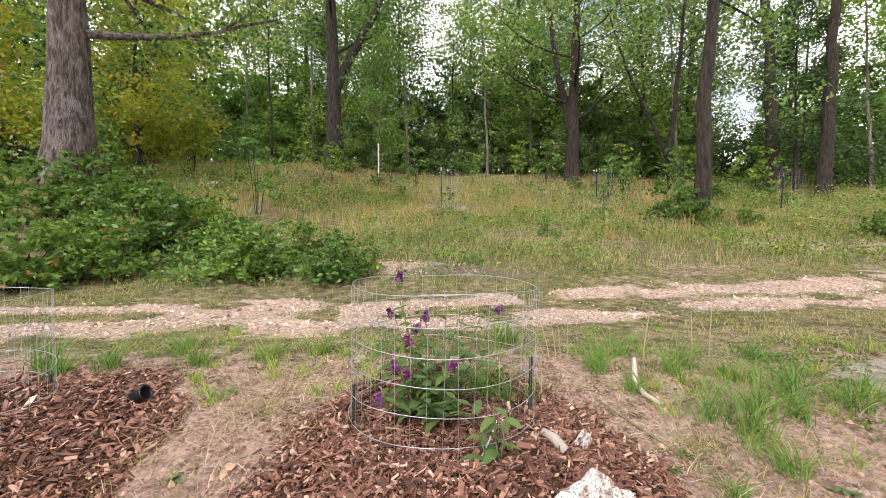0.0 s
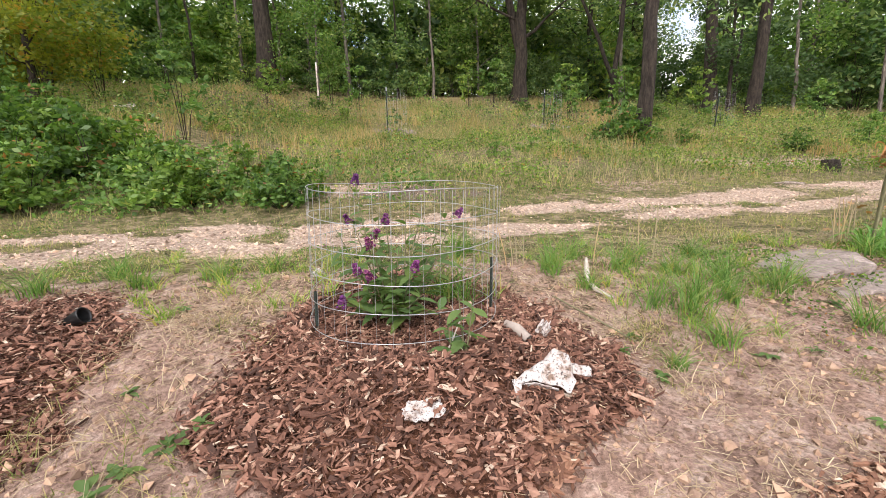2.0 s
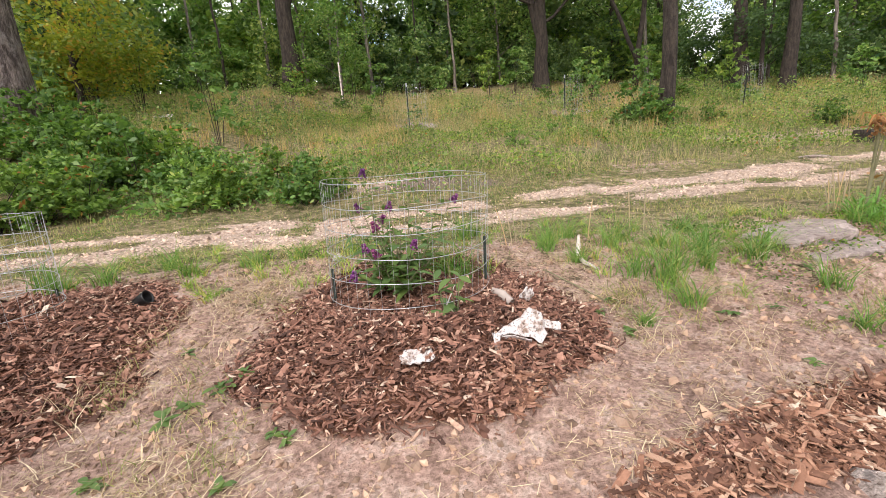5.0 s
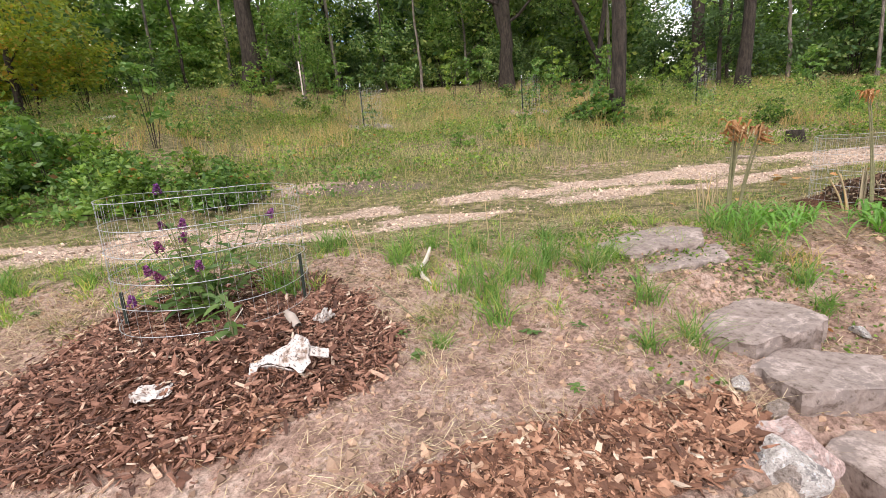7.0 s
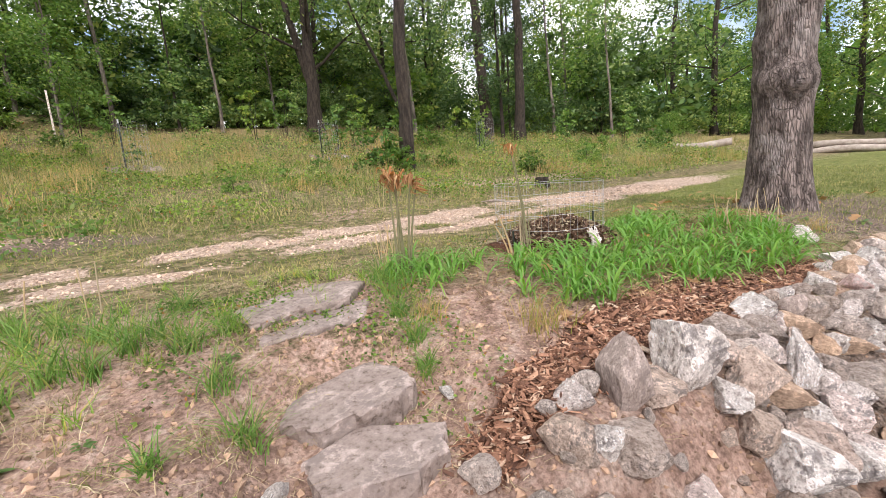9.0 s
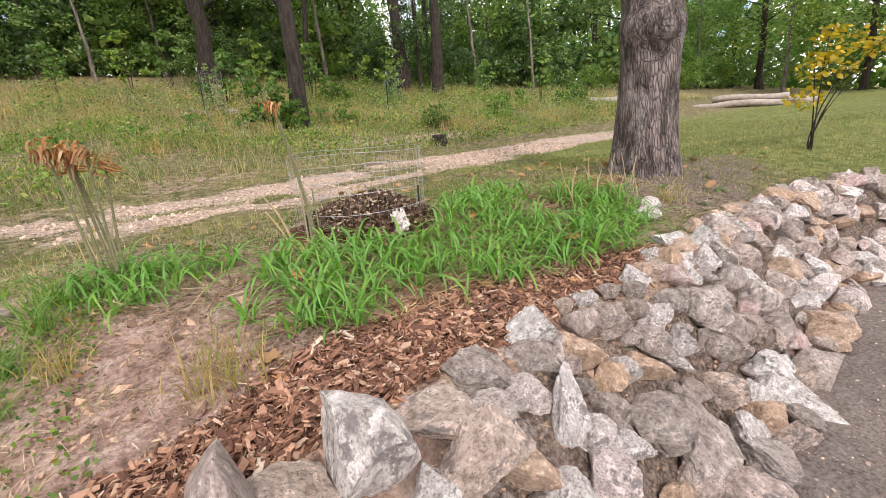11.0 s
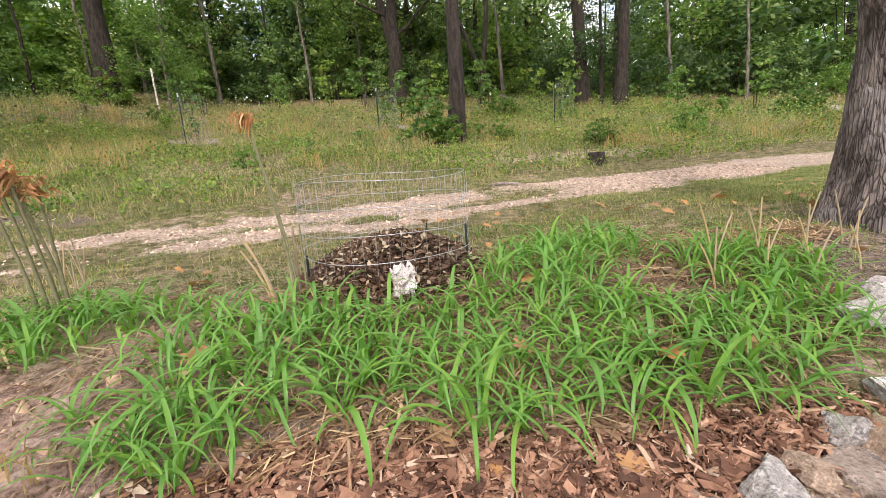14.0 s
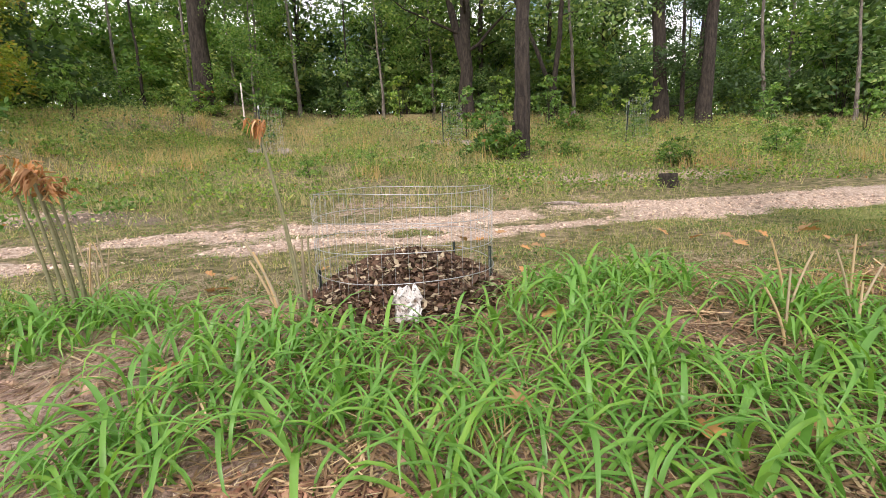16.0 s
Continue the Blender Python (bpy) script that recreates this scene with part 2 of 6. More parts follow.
def ground_mat():
    """Earth, turf, gravel, mulch and packed path, by the cover painted on the sheet's corners."""
    m, nd, lk, bs = nodes_of("ground_cover")
    one, two = nd.new("ShaderNodeAttribute"), nd.new("ShaderNodeAttribute")
    one.attribute_name, two.attribute_name = "cover_a", "cover_b"
    s1, s2 = nd.new("ShaderNodeSeparateColor"), nd.new("ShaderNodeSeparateColor")
    lk.new(one.outputs["Color"], s1.inputs[0])
    lk.new(two.outputs["Color"], s2.inputs[0])
    n_big = noise_node(nd, lk, 1.6, 5, 0.6)
    n_mid = noise_node(nd, lk, 9, 6, 0.7)
    n_fine = noise_node(nd, lk, 55, 5, 0.7)
    n_peb = nd.new("ShaderNodeTexVoronoi")
    n_peb.inputs["Scale"].default_value = 38
    co = nd.new("ShaderNodeTexCoord")
    lk.new(co.outputs["Object"], n_peb.inputs["Vector"])

    def edge(mask):
        v = maths(nd, lk, "ADD", mask, maths(nd, lk, "MULTIPLY", maths(nd, lk, "SUBTRACT", mixed(nd, lk, 0.4, n_mid, n_fine), 0.5), 1.7))
        return ramp_node(nd, lk, v, [(0.36, (0, 0, 0)), (0.64, (1, 1, 1))])

    turf = ramp_node(nd, lk, n_mid, [(0.38, (0.085, 0.09, 0.035)), (0.5, (0.19, 0.165, 0.08)), (0.62, (0.37, 0.29, 0.19))])
    lawn = ramp_node(nd, lk, n_mid, [(0.38, (0.09, 0.13, 0.03)), (0.62, (0.26, 0.26, 0.09))])
    dry = ramp_node(nd, lk, n_mid, [(0.3, (0.24, 0.19, 0.085)), (0.7, (0.42, 0.34, 0.18))])
    dirt = ramp_node(nd, lk, n_mid, [(0.36, (0.25, 0.165, 0.13)), (0.5, (0.41, 0.28, 0.225)), (0.64, (0.53, 0.41, 0.345))])
    peb = ramp_node(nd, lk, maths(nd, lk, "MULTIPLY", n_peb.outputs["Color"], 1.0), [(0.0, (0.3, 0.215, 0.16)), (0.5, (0.52, 0.4, 0.32)), (1.0, (0.74, 0.63, 0.54))])
    gravel = mixed(nd, lk, 0.75, ramp_node(nd, lk, n_mid, [(0.3, (0.3, 0.21, 0.15)), (0.7, (0.58, 0.45, 0.36))]), peb)
    mulch = ramp_node(nd, lk, n_fine, [(0.3, (0.04, 0.018, 0.011)), (0.55, (0.13, 0.06, 0.036)), (0.8, (0.25, 0.125, 0.075))])
    litter_gap_shade = ramp_node(nd, lk, n_fine, [(0.3, (0.1, 0.075, 0.055)), (0.55, (0.22, 0.17, 0.14)), (0.8, (0.38, 0.31, 0.27))])
    pathc = ramp_node(nd, lk, n_mid, [(0.3, (0.185, 0.148, 0.128)), (0.7, (0.3, 0.257, 0.228))])
    col = mixed(nd, lk, edge(s2.outputs[2]), turf, lawn)
    col = mixed(nd, lk, edge(s2.outputs[1]), col, dry)
    col = mixed(nd, lk, edge(s1.outputs[1]), col, dirt)
    col = mixed(nd, lk, edge(s1.outputs[0]), col, gravel)
    # leaf litter patches, plus the gap shade painted into the wall's soil
    litter_gap_shade_on = nd.new("ShaderNodeAttribute")
    litter_gap_shade_on.attribute_name = "litter_gap_shade"
    col = mixed(nd, lk, edge(litter_gap_shade_on.outputs["Fac"]), col, litter_gap_shade)
    col = mixed(nd, lk, edge(s1.outputs[2]), col, mulch)
    col = mixed(nd, lk, s2.outputs[0], col, pathc)
    col = mixed(nd, lk, 1.0, col, ramp_node(nd, lk, n_big, [(0.3, (0.84, 0.84, 0.84)), (0.7, (1.13, 1.12, 1.1))]), "MULTIPLY")
    col = mixed(nd, lk, 1.0, col, ramp_node(nd, lk, n_fine, [(0.38, (0.62, 0.6, 0.58)), (0.6, (1.25, 1.25, 1.25))]), "MULTIPLY")
    lk.new(col, bs.inputs["Base Color"])
    bs.inputs["Roughness"].default_value = 0.95
    bs.inputs["Specular IOR Level"].default_value = 0.2
    bump_to(nd, lk, bs, mixed(nd, lk, 0.5, n_mid, n_fine), 1.0, 0.045)
    return m


M_GROUND = ground_mat()
M_CHIP = chips_mat("wood_chip")
M_CHIP_FRESH = chips_mat("fresh_wood_chip", False, True)
M_CHIP_FRESH_ONE = chips_mat("large_fresh_wood_chip", True, True)
M_CHIP_ONE = chips_mat("large_wood_chip", True)
M_LEAFMULCH = leafy("leaf_mulch", (0.05, 0.026, 0.018), (0.22, 0.125, 0.085), (0.5, 0.38, 0.27), 0.2, 0.8, 0.05)
M_GRAVEL = plain("limestone_gravel", (0.38, 0.27, 0.2), (0.64, 0.52, 0.43), 30, 0.9, 0.3, 0, True)
M_CLOD = plain("clay_clod", (0.25, 0.16, 0.11), (0.42, 0.3, 0.22), 30, 0.95, 0.4, 0, True)
M_ROCK = stony("field_stone", [(0.0, (0.46, 0.38, 0.33)), (0.3, (0.56, 0.48, 0.43)), (0.5, (0.66, 0.58, 0.53)), (0.66, (0.4, 0.34, 0.3)), (0.8, (0.6, 0.48, 0.4)), (1.0, (0.6, 0.49, 0.44))], (0.2, 0.17, 0.155), 5.0, 1.0)
M_SLAB = stony("flagstone", [(0.0, (0.25, 0.205, 0.185)), (1.0, (0.285, 0.235, 0.21))], (0.19, 0.155, 0.14), 7.0, 0.16)
M_ROCK_WHITE = stony("white_stone", [(0.0, (0.76, 0.7, 0.66)), (0.5, (0.84, 0.8, 0.77)), (1.0, (0.76, 0.64, 0.6))], (0.26, 0.23, 0.22), 6.0, 1.0)
M_ROCK_PINK = stony("pink_stone", [(0.0, (0.5, 0.36, 0.33)), (1.0, (0.56, 0.43, 0.4))], (0.6, 0.55, 0.53), 8.0, 0.7)
M_ROCK_TAN = stony("tan_stone", [(0.0, (0.46, 0.32, 0.22)), (1.0, (0.5, 0.38, 0.29))], (0.36, 0.25, 0.18), 6.0, 0.7)
M_LITTER_ROCK = stony("rubble", [(0.0, (0.24, 0.19, 0.165)), (1.0, (0.4, 0.35, 0.32))], (0.15, 0.13, 0.11), 9.0, 0.8)
M_BARK_OAK = bark_mat("oak_bark", (0.07, 0.052, 0.045), (0.29, 0.235, 0.21), (0.36, 0.32, 0.3), 17.0, 0.36)
M_BARK = bark_mat("bark", (0.024, 0.017, 0.012), (0.08, 0.06, 0.046), None, 14.0)
M_BARK_PALE = bark_mat("pale_bark", (0.12, 0.1, 0.085), (0.3, 0.26, 0.22), None, 6.0)
M_LEAF_WOOD = leafy("woodland_leaf", (0.042, 0.1, 0.042), (0.24, 0.365, 0.14), (0.37, 0.45, 0.2), 0.24, 0.4, 0.44)
M_LEAF_BRIGHT = leafy("young_leaf", (0.085, 0.175, 0.045), (0.26, 0.41, 0.12), (0.35, 0.42, 0.15), 0.14, 0.5, 0.42)
M_LEAF_DARK = leafy("cedar_leaf", (0.04, 0.085, 0.038), (0.125, 0.2, 0.085), None, 0.1, 0.5, 0.4)
M_LEAF_YELLOW = leafy("turning_leaf", (0.2, 0.27, 0.05), (0.44, 0.46, 0.09), (0.52, 0.34, 0.08), 0.14, 0.5, 0.48)
M_LEAF_GOLD = leafy("gold_leaf", (0.35, 0.26, 0.02), (0.55, 0.4, 0.03), (0.3, 0.3, 0.04), 0.2)
M_LEAF_BRAMBLE = leafy("bramble_leaf", (0.04, 0.1, 0.024), (0.2, 0.33, 0.085), (0.32, 0.15, 0.07), 0.05, 0.45, 0.4)
M_LEAF_BUSH = leafy("buddleia_leaf", (0.06, 0.12, 0.045), (0.17, 0.27, 0.09), None, 0.1)
M_GRASS = leafy("meadow_grass", (0.1, 0.145, 0.05), (0.3, 0.33, 0.13), (0.54, 0.44, 0.27), 0.42)
M_GRASS_DRY = leafy("dry_grass", (0.32, 0.23, 0.13), (0.58, 0.44, 0.28), (0.26, 0.28, 0.09), 0.3)
M_TURF = leafy("short_turf", (0.12, 0.15, 0.045), (0.29, 0.32, 0.12), (0.5, 0.42, 0.24), 0.3)
M_CRAB = leafy("lush_grass", (0.1, 0.21, 0.04), (0.28, 0.44, 0.12), (0.42, 0.4, 0.14), 0.15)
M_LILY = leafy("daylily_leaf", (0.075, 0.2, 0.03), (0.24, 0.47, 0.11), (0.46, 0.48, 0.18), 0.08, 0.36)
M_STRAW = leafy("straw", (0.34, 0.245, 0.17), (0.57, 0.45, 0.33), (0.68, 0.57, 0.44), 0.2, 0.7, 0.15)
M_FLOWER = leafy("purple_flower", (0.13, 0.03, 0.17), (0.28, 0.075, 0.35), (0.42, 0.16, 0.46), 0.2)
M_SEED = leafy("dry_flower_head", (0.3, 0.13, 0.06), (0.58, 0.31, 0.16), (0.68, 0.47, 0.28), 0.2, 0.7, 0.25)
M_WIRE = plain("galvanised_wire", (0.4, 0.41, 0.42), (0.62, 0.63, 0.64), 60, 0.45, 0, 0.8)
M_POST = plain("green_steel_post", (0.018, 0.03, 0.024), (0.04, 0.055, 0.045), 30, 0.6, 0.1, 0.3)
M_STALK = plain("dry_stalk", (0.13, 0.13, 0.065), (0.26, 0.24, 0.13), 40, 0.8, 0.2)
M_CLOTH = cloth_mat()
M_TWIG = plain("weathered_stick", (0.42, 0.36, 0.3), (0.66, 0.6, 0.53), 25, 0.85, 0.4)
M_DEADLEAF = leafy("dead_leaf", (0.26, 0.12, 0.055), (0.48, 0.28, 0.15), (0.6, 0.48, 0.28), 0.2, 0.7, 0.15)
M_BEDLITTER = leafy("bed_litter", (0.14, 0.085, 0.06), (0.36, 0.24, 0.17), (0.52, 0.4, 0.29), 0.2, 0.8, 0.1)
M_BLACK = plain("black_plastic", (0.008, 0.008, 0.009), (0.02, 0.02, 0.02), 30, 0.4, 0.1)
M_WOODCUT = plain("weathered_log", (0.25, 0.2, 0.17), (0.5, 0.44, 0.38), 6, 0.9, 0.5)

# ---------------------------------------------------------------- the lie of the land
FOOT = [(-60, 0.0), (-8, 0.18), (0, 0.26), (1.2, 0.34), (1.85, 0.36), (2.3, 0.3), (2.75, 0.33), (4.2, 0.40), (5.1, 0.48), (5.7, 0.6), (6.5, 0.7), (7.6, 0.72), (8.3, 0.4), (8.8, -0.5), (9.0, -3), (9.0, -14), (-60, -14)]
MOUNDS = [(0.03, 1.54, 0.74, 0.14), (-1.75, 1.5, 0.75, 0.10), (4.2, 2.6, 0.58, 0.06)]


def foot_distance(x, y):
    """Signed distance from the foot of the stone wall: positive on the high side."""
    x, y = np.asarray(x, float), np.asarray(y, float)
    best, inside = np.full(x.shape, 1e9), np.zeros(x.shape, bool)
    for (ax, ay), (bx, by) in zip(FOOT, FOOT[1:] + FOOT[:1]):
        dx, dy = bx - ax, by - ay
        u = np.clip(((x - ax) * dx + (y - ay) * dy) / (dx * dx + dy * dy), 0, 1)
        best = np.minimum(best, np.hypot(x - ax - u * dx, y - ay - u * dy))
        if by != ay:
            inside ^= ((ay > y) != (by > y)) & (x < (bx - ax) * (y - ay) / (by - ay) + ax)
    return np.where(inside, -best, best)


def wall_width(x):
    return np.interp(x, [1.0, 1.5, 1.75, 2.1, 2.38, 2.55, 2.9, 3.2, 4.0, 8.0, 9.0], [0.24, 0.26, 0.36, 0.75, 0.72, 0.48, 0.5, 0.6, 0.63, 0.55, 0.45])


def upper(x, y):
    x, y = np.asarray(x, float), np.asarray(y, float)
    z = np.interp(y, [0.3, 0.7, 1.36, 2.0, 2.3, 3.2, 4.4, 6.0], [0.40, 0.46, 0.56, 0.67, 0.71, 0.70, 0.68, 0.74])
    up = softplus(y - 5.3 - 0.12 * x)
    z = z + 0.168 * np.minimum(up, 42) + 0.05 * softplus(np.minimum(y, 40) - 13) * smooth(22, 8, x)
    z = z + 0.55 * smooth(-2, -6, x) * smooth(5, 7.5, y) + 0.024 * np.clip(x - 8, 0, 30)
    return z


def land(x, y):
    x, y = np.asarray(x, float), np.asarray(y, float)
    d = foot_distance(x, y)
    k = smooth(0.04, 1.0, d / wall_width(x))
    z = upper(x, y) * k
    for mx, my, r, h in MOUNDS:
        q = np.hypot(x - mx, y - my) / r
        z = z + h * smooth(1.0, 0.25, q)
    z = z - 0.13 * smooth(1.25, 0.7, np.hypot((x - 2.27) / 0.42, (y - 1.03) / 0.6))
    z = z - 0.075 * smooth(1.15, 0.75, np.hypot(x - 0.0, y - 1.76) / 0.4)
    z = z - 0.04 * smooth(1.0, 0.3, np.hypot((x - 0.13) / 0.12, (y - 1.4) / 0.09))
    near = smooth(14, 5, np.hypot(x - 2, y - 2))
    z = z + near * k * ((bumps(x, y, 2.2, 3) - 0.5) * 0.035 + (bumps(x, y, 7, 4) - 0.5) * 0.018)
    far = smooth(9, 18, y) * k
    return z + far * ((bumps(x, y, 0.3, 5) - 0.5) * 0.3)


def land1(x, y):
    return float(land(np.array([x]), np.array([y]))[0])


ROAD_NEAR = ([-40, -10, -2.8, -1.76, -0.74, 0.96, 2.5, 3.65, 4.87, 6.27, 9.4, 20, 60], [0.8, 2.1, 2.74, 2.85, 3.12, 3.43, 3.83, 3.97, 4.33, 4.8, 5.3, 6.6, 9])
ROAD_FAR = ([-40, -10, -4.1, -2.8, -1.1, 1.4, 2.75, 5.1, 7, 10.4, 20, 60], [2.2, 3.5, 4.15, 4.4, 4.6, 5.15, 5.45, 6.0, 6.4, 6.75, 7.9, 10.5])


def blob(x, y, cx, cy, rx, ry, soft=0.35):
    return smooth(1 + soft, 1 - soft, np.hypot((x - cx) / rx, (y - cy) / ry))


def covers(x, y):
    d = foot_distance(x, y)
    n = bumps(x, y, 1.3, 11)
    yn, yf = np.interp(x, *ROAD_NEAR), np.interp(x, *ROAD_FAR)
    s = (y - yn) / (yf - yn)
    s = s + 0.22 * (bumps(x, y, 1.1, 24) - 0.5) + 0.14 * (bumps(x, y, 4.0, 25) - 0.5)
    road = smooth(-0.1, 0.16, s) * smooth(1.1, 0.84, s) * (0.35 + 0.65 * smooth(13.5, 10, x))
    wob = 0.12 * (bumps(x, y, 0.7, 22) - 0.5)
    strip = smooth(0.3, 0.4, s + wob) * smooth(0.68, 0.58, s + wob) * smooth(0.3, 0.65, bumps(x, y, 0.9, 21)) * smooth(7.5, 5.5, x)
    road = road * (1 - 0.85 * strip) * (1 - 0.7 * smooth(0.6, 0.8, bumps(x, y, 1.9, 23)) * smooth(8, 5, x))
    road = np.maximum(road, 0.75 * blob(x, y, -0.6, 6.2, 1.3, 0.45))
    road = np.maximum(road, 0.62 * blob(x, y, 8.2, 8.7, 2.6, 0.7))
    road = np.maximum(road, 0.5 * blob(x, y, -8.0, 14.0, 2.0, 0.9))
    dirt = smooth(2.5, 1.5, y + 0.9 * (n - 0.5)) * smooth(-2.6, -1.2, x) * smooth(5.6, 4.6, x) * 0.9
    dirt = np.maximum(dirt, blob(x, y, 2.95, 1.5, 0.45, 0.35))
    dirt = np.maximum(dirt, 0.62 * smooth(3.0, 2.3, y) * smooth(6.0, 5.0, x))
    dirt = np.maximum(dirt, smooth(0.75, 0.5, d))
    dirt = np.maximum(dirt, 0.62 * smooth(0.95, 1.2, s) * smooth(2.4, 1.5, s) * smooth(0.45, 0.7, bumps(x, y, 0.9, 27)) * smooth(14, 10, x) * smooth(-1.5, 0.5, x))
    mulch = np.zeros_like(x)
    for mx, my, r, h in MOUNDS[:2]:
        mulch = np.maximum(mulch, smooth(1.04, 0.86, np.hypot(x - mx, y - my) / r + 0.35 * (bumps(x, y, 4, 31) - 0.5)))
    mulch = np.maximum(mulch, blob(x, y, 4.2, 2.6, 0.5, 0.46, 0.15))
    top = np.interp(x, [0.4, 0.7, 1.1, 1.5, 1.85, 1.95, 2.3, 2.5, 2.85, 3.3, 4.0, 4.7, 5.3], [0.6, 0.74, 0.88, 0.94, 0.95, 0.3, 0.3, 1.0, 1.16, 1.36, 1.44, 1.4, 1.2])
    bed = smooth(0.06, -0.05, y - top - 0.1 * (n - 0.5)) * smooth(0.02, 0.1, d - wall_width(x) * 0.97)
    mulch = np.maximum(mulch, bed * smooth(0.3, 0.6, x) * smooth(5.5, 5.0, x))
    path = smooth(0.06, -0.05, d)
    dry = smooth(10, 14, y) * smooth(0.35, 0.7, bumps(x, y, 0.35, 41))
    lawn = smooth(6, 10, x) * smooth(6.5, 4.5, y - 0.1 * x)
    litter_gap_shade = np.maximum(0.75 * blob(x, y, 0.3, 6.0, 1.0, 0.45), np.maximum(0.6 * blob(x, y, 7.6, 2.4, 1.1, 0.8), 0.7 * blob(x, y, 6.5, 1.85, 0.9, 0.55)))
    # soil behind the wall stones painted darker, standing in for shade in the gaps
    w = d / wall_width(x)
    litter_gap_shade = np.maximum(litter_gap_shade, 0.75 * smooth(0.1, 0.25, w) * smooth(0.95, 0.8, w) * smooth(3.2, 3.7, x))
    return road, dirt, mulch, path, dry, lawn, litter_gap_shade


def steps_axis(lo, hi, fine, out, grow=1.12):
    mid = list(np.arange(lo, hi, fine))
    a, s, left = lo, fine, []
    while a > -out:
        s *= grow
        a -= s
        left.append(a)
    b, s, right = mid[-1], fine, []
    while b < out:
        s *= grow
        b += s
        right.append(b)
    return np.array(left[::-1] + mid + right)


def build_ground():
    gx, gy = steps_axis(-3.0, 7.5, 0.045, 900), steps_axis(-0.2, 4.2, 0.04, 900)
    X, Y = np.meshgrid(gx, gy, indexing="ij")
    x, y = X.ravel(), Y.ravel()
    v = np.stack([x, y, land(x, y)], 1)
    n, m = len(gx), len(gy)
    i, j = np.meshgrid(np.arange(n - 1), np.arange(m - 1), indexing="ij")
    a = (i * m + j).ravel()
    me = mesh_of("ground", v, np.stack([a, a + m, a + m + 1, a + 1], 1), M_GROUND, False)
    road, dirt, mulch, path, dry, lawn, litter_gap_shade = covers(x, y)
    for name, rgb in (("cover_a", (road, dirt, mulch)), ("cover_b", (path, dry, lawn))):
        at = me.color_attributes.new(name, "FLOAT_COLOR", "POINT")
        at.data.foreach_set("color", np.stack([*rgb, np.ones_like(x)], 1).astype(np.float32).ravel())
    at = me.attributes.new("litter_gap_shade", "FLOAT", "POINT")
    at.data.foreach_set("value", litter_gap_shade.astype(np.float32))
    tagged(new("ground", me), "sloping ground with turf, bare clay, gravel drive and packed path", "ground", kind="structure")


build_ground()

# ---------------------------------------------------------------- trees
def spread(rng, n, lo, hi):
    return rng.uniform(lo, hi, n)


def crown_points(rng, centres, per, size):
    c = np.repeat(centres, per, axis=0)
    d = unit(rng.normal(size=c.shape)) * (rng.random((len(c), 1)) ** 0.5)
    return c + d * size * [1, 1, 0.62]


def limb_path(rng, start, way, length, bend=0.35, n=7):
    p, pts = np.array(start, float), []
    w = unit(np.array(way, float))
    for k in range(n):
        pts.append(p.copy())
        w = unit(w + rng.normal(size=3) * bend * 0.35 + [0, 0, 0.05])
        p = p + w * length / (n - 1)
    return np.array(pts)


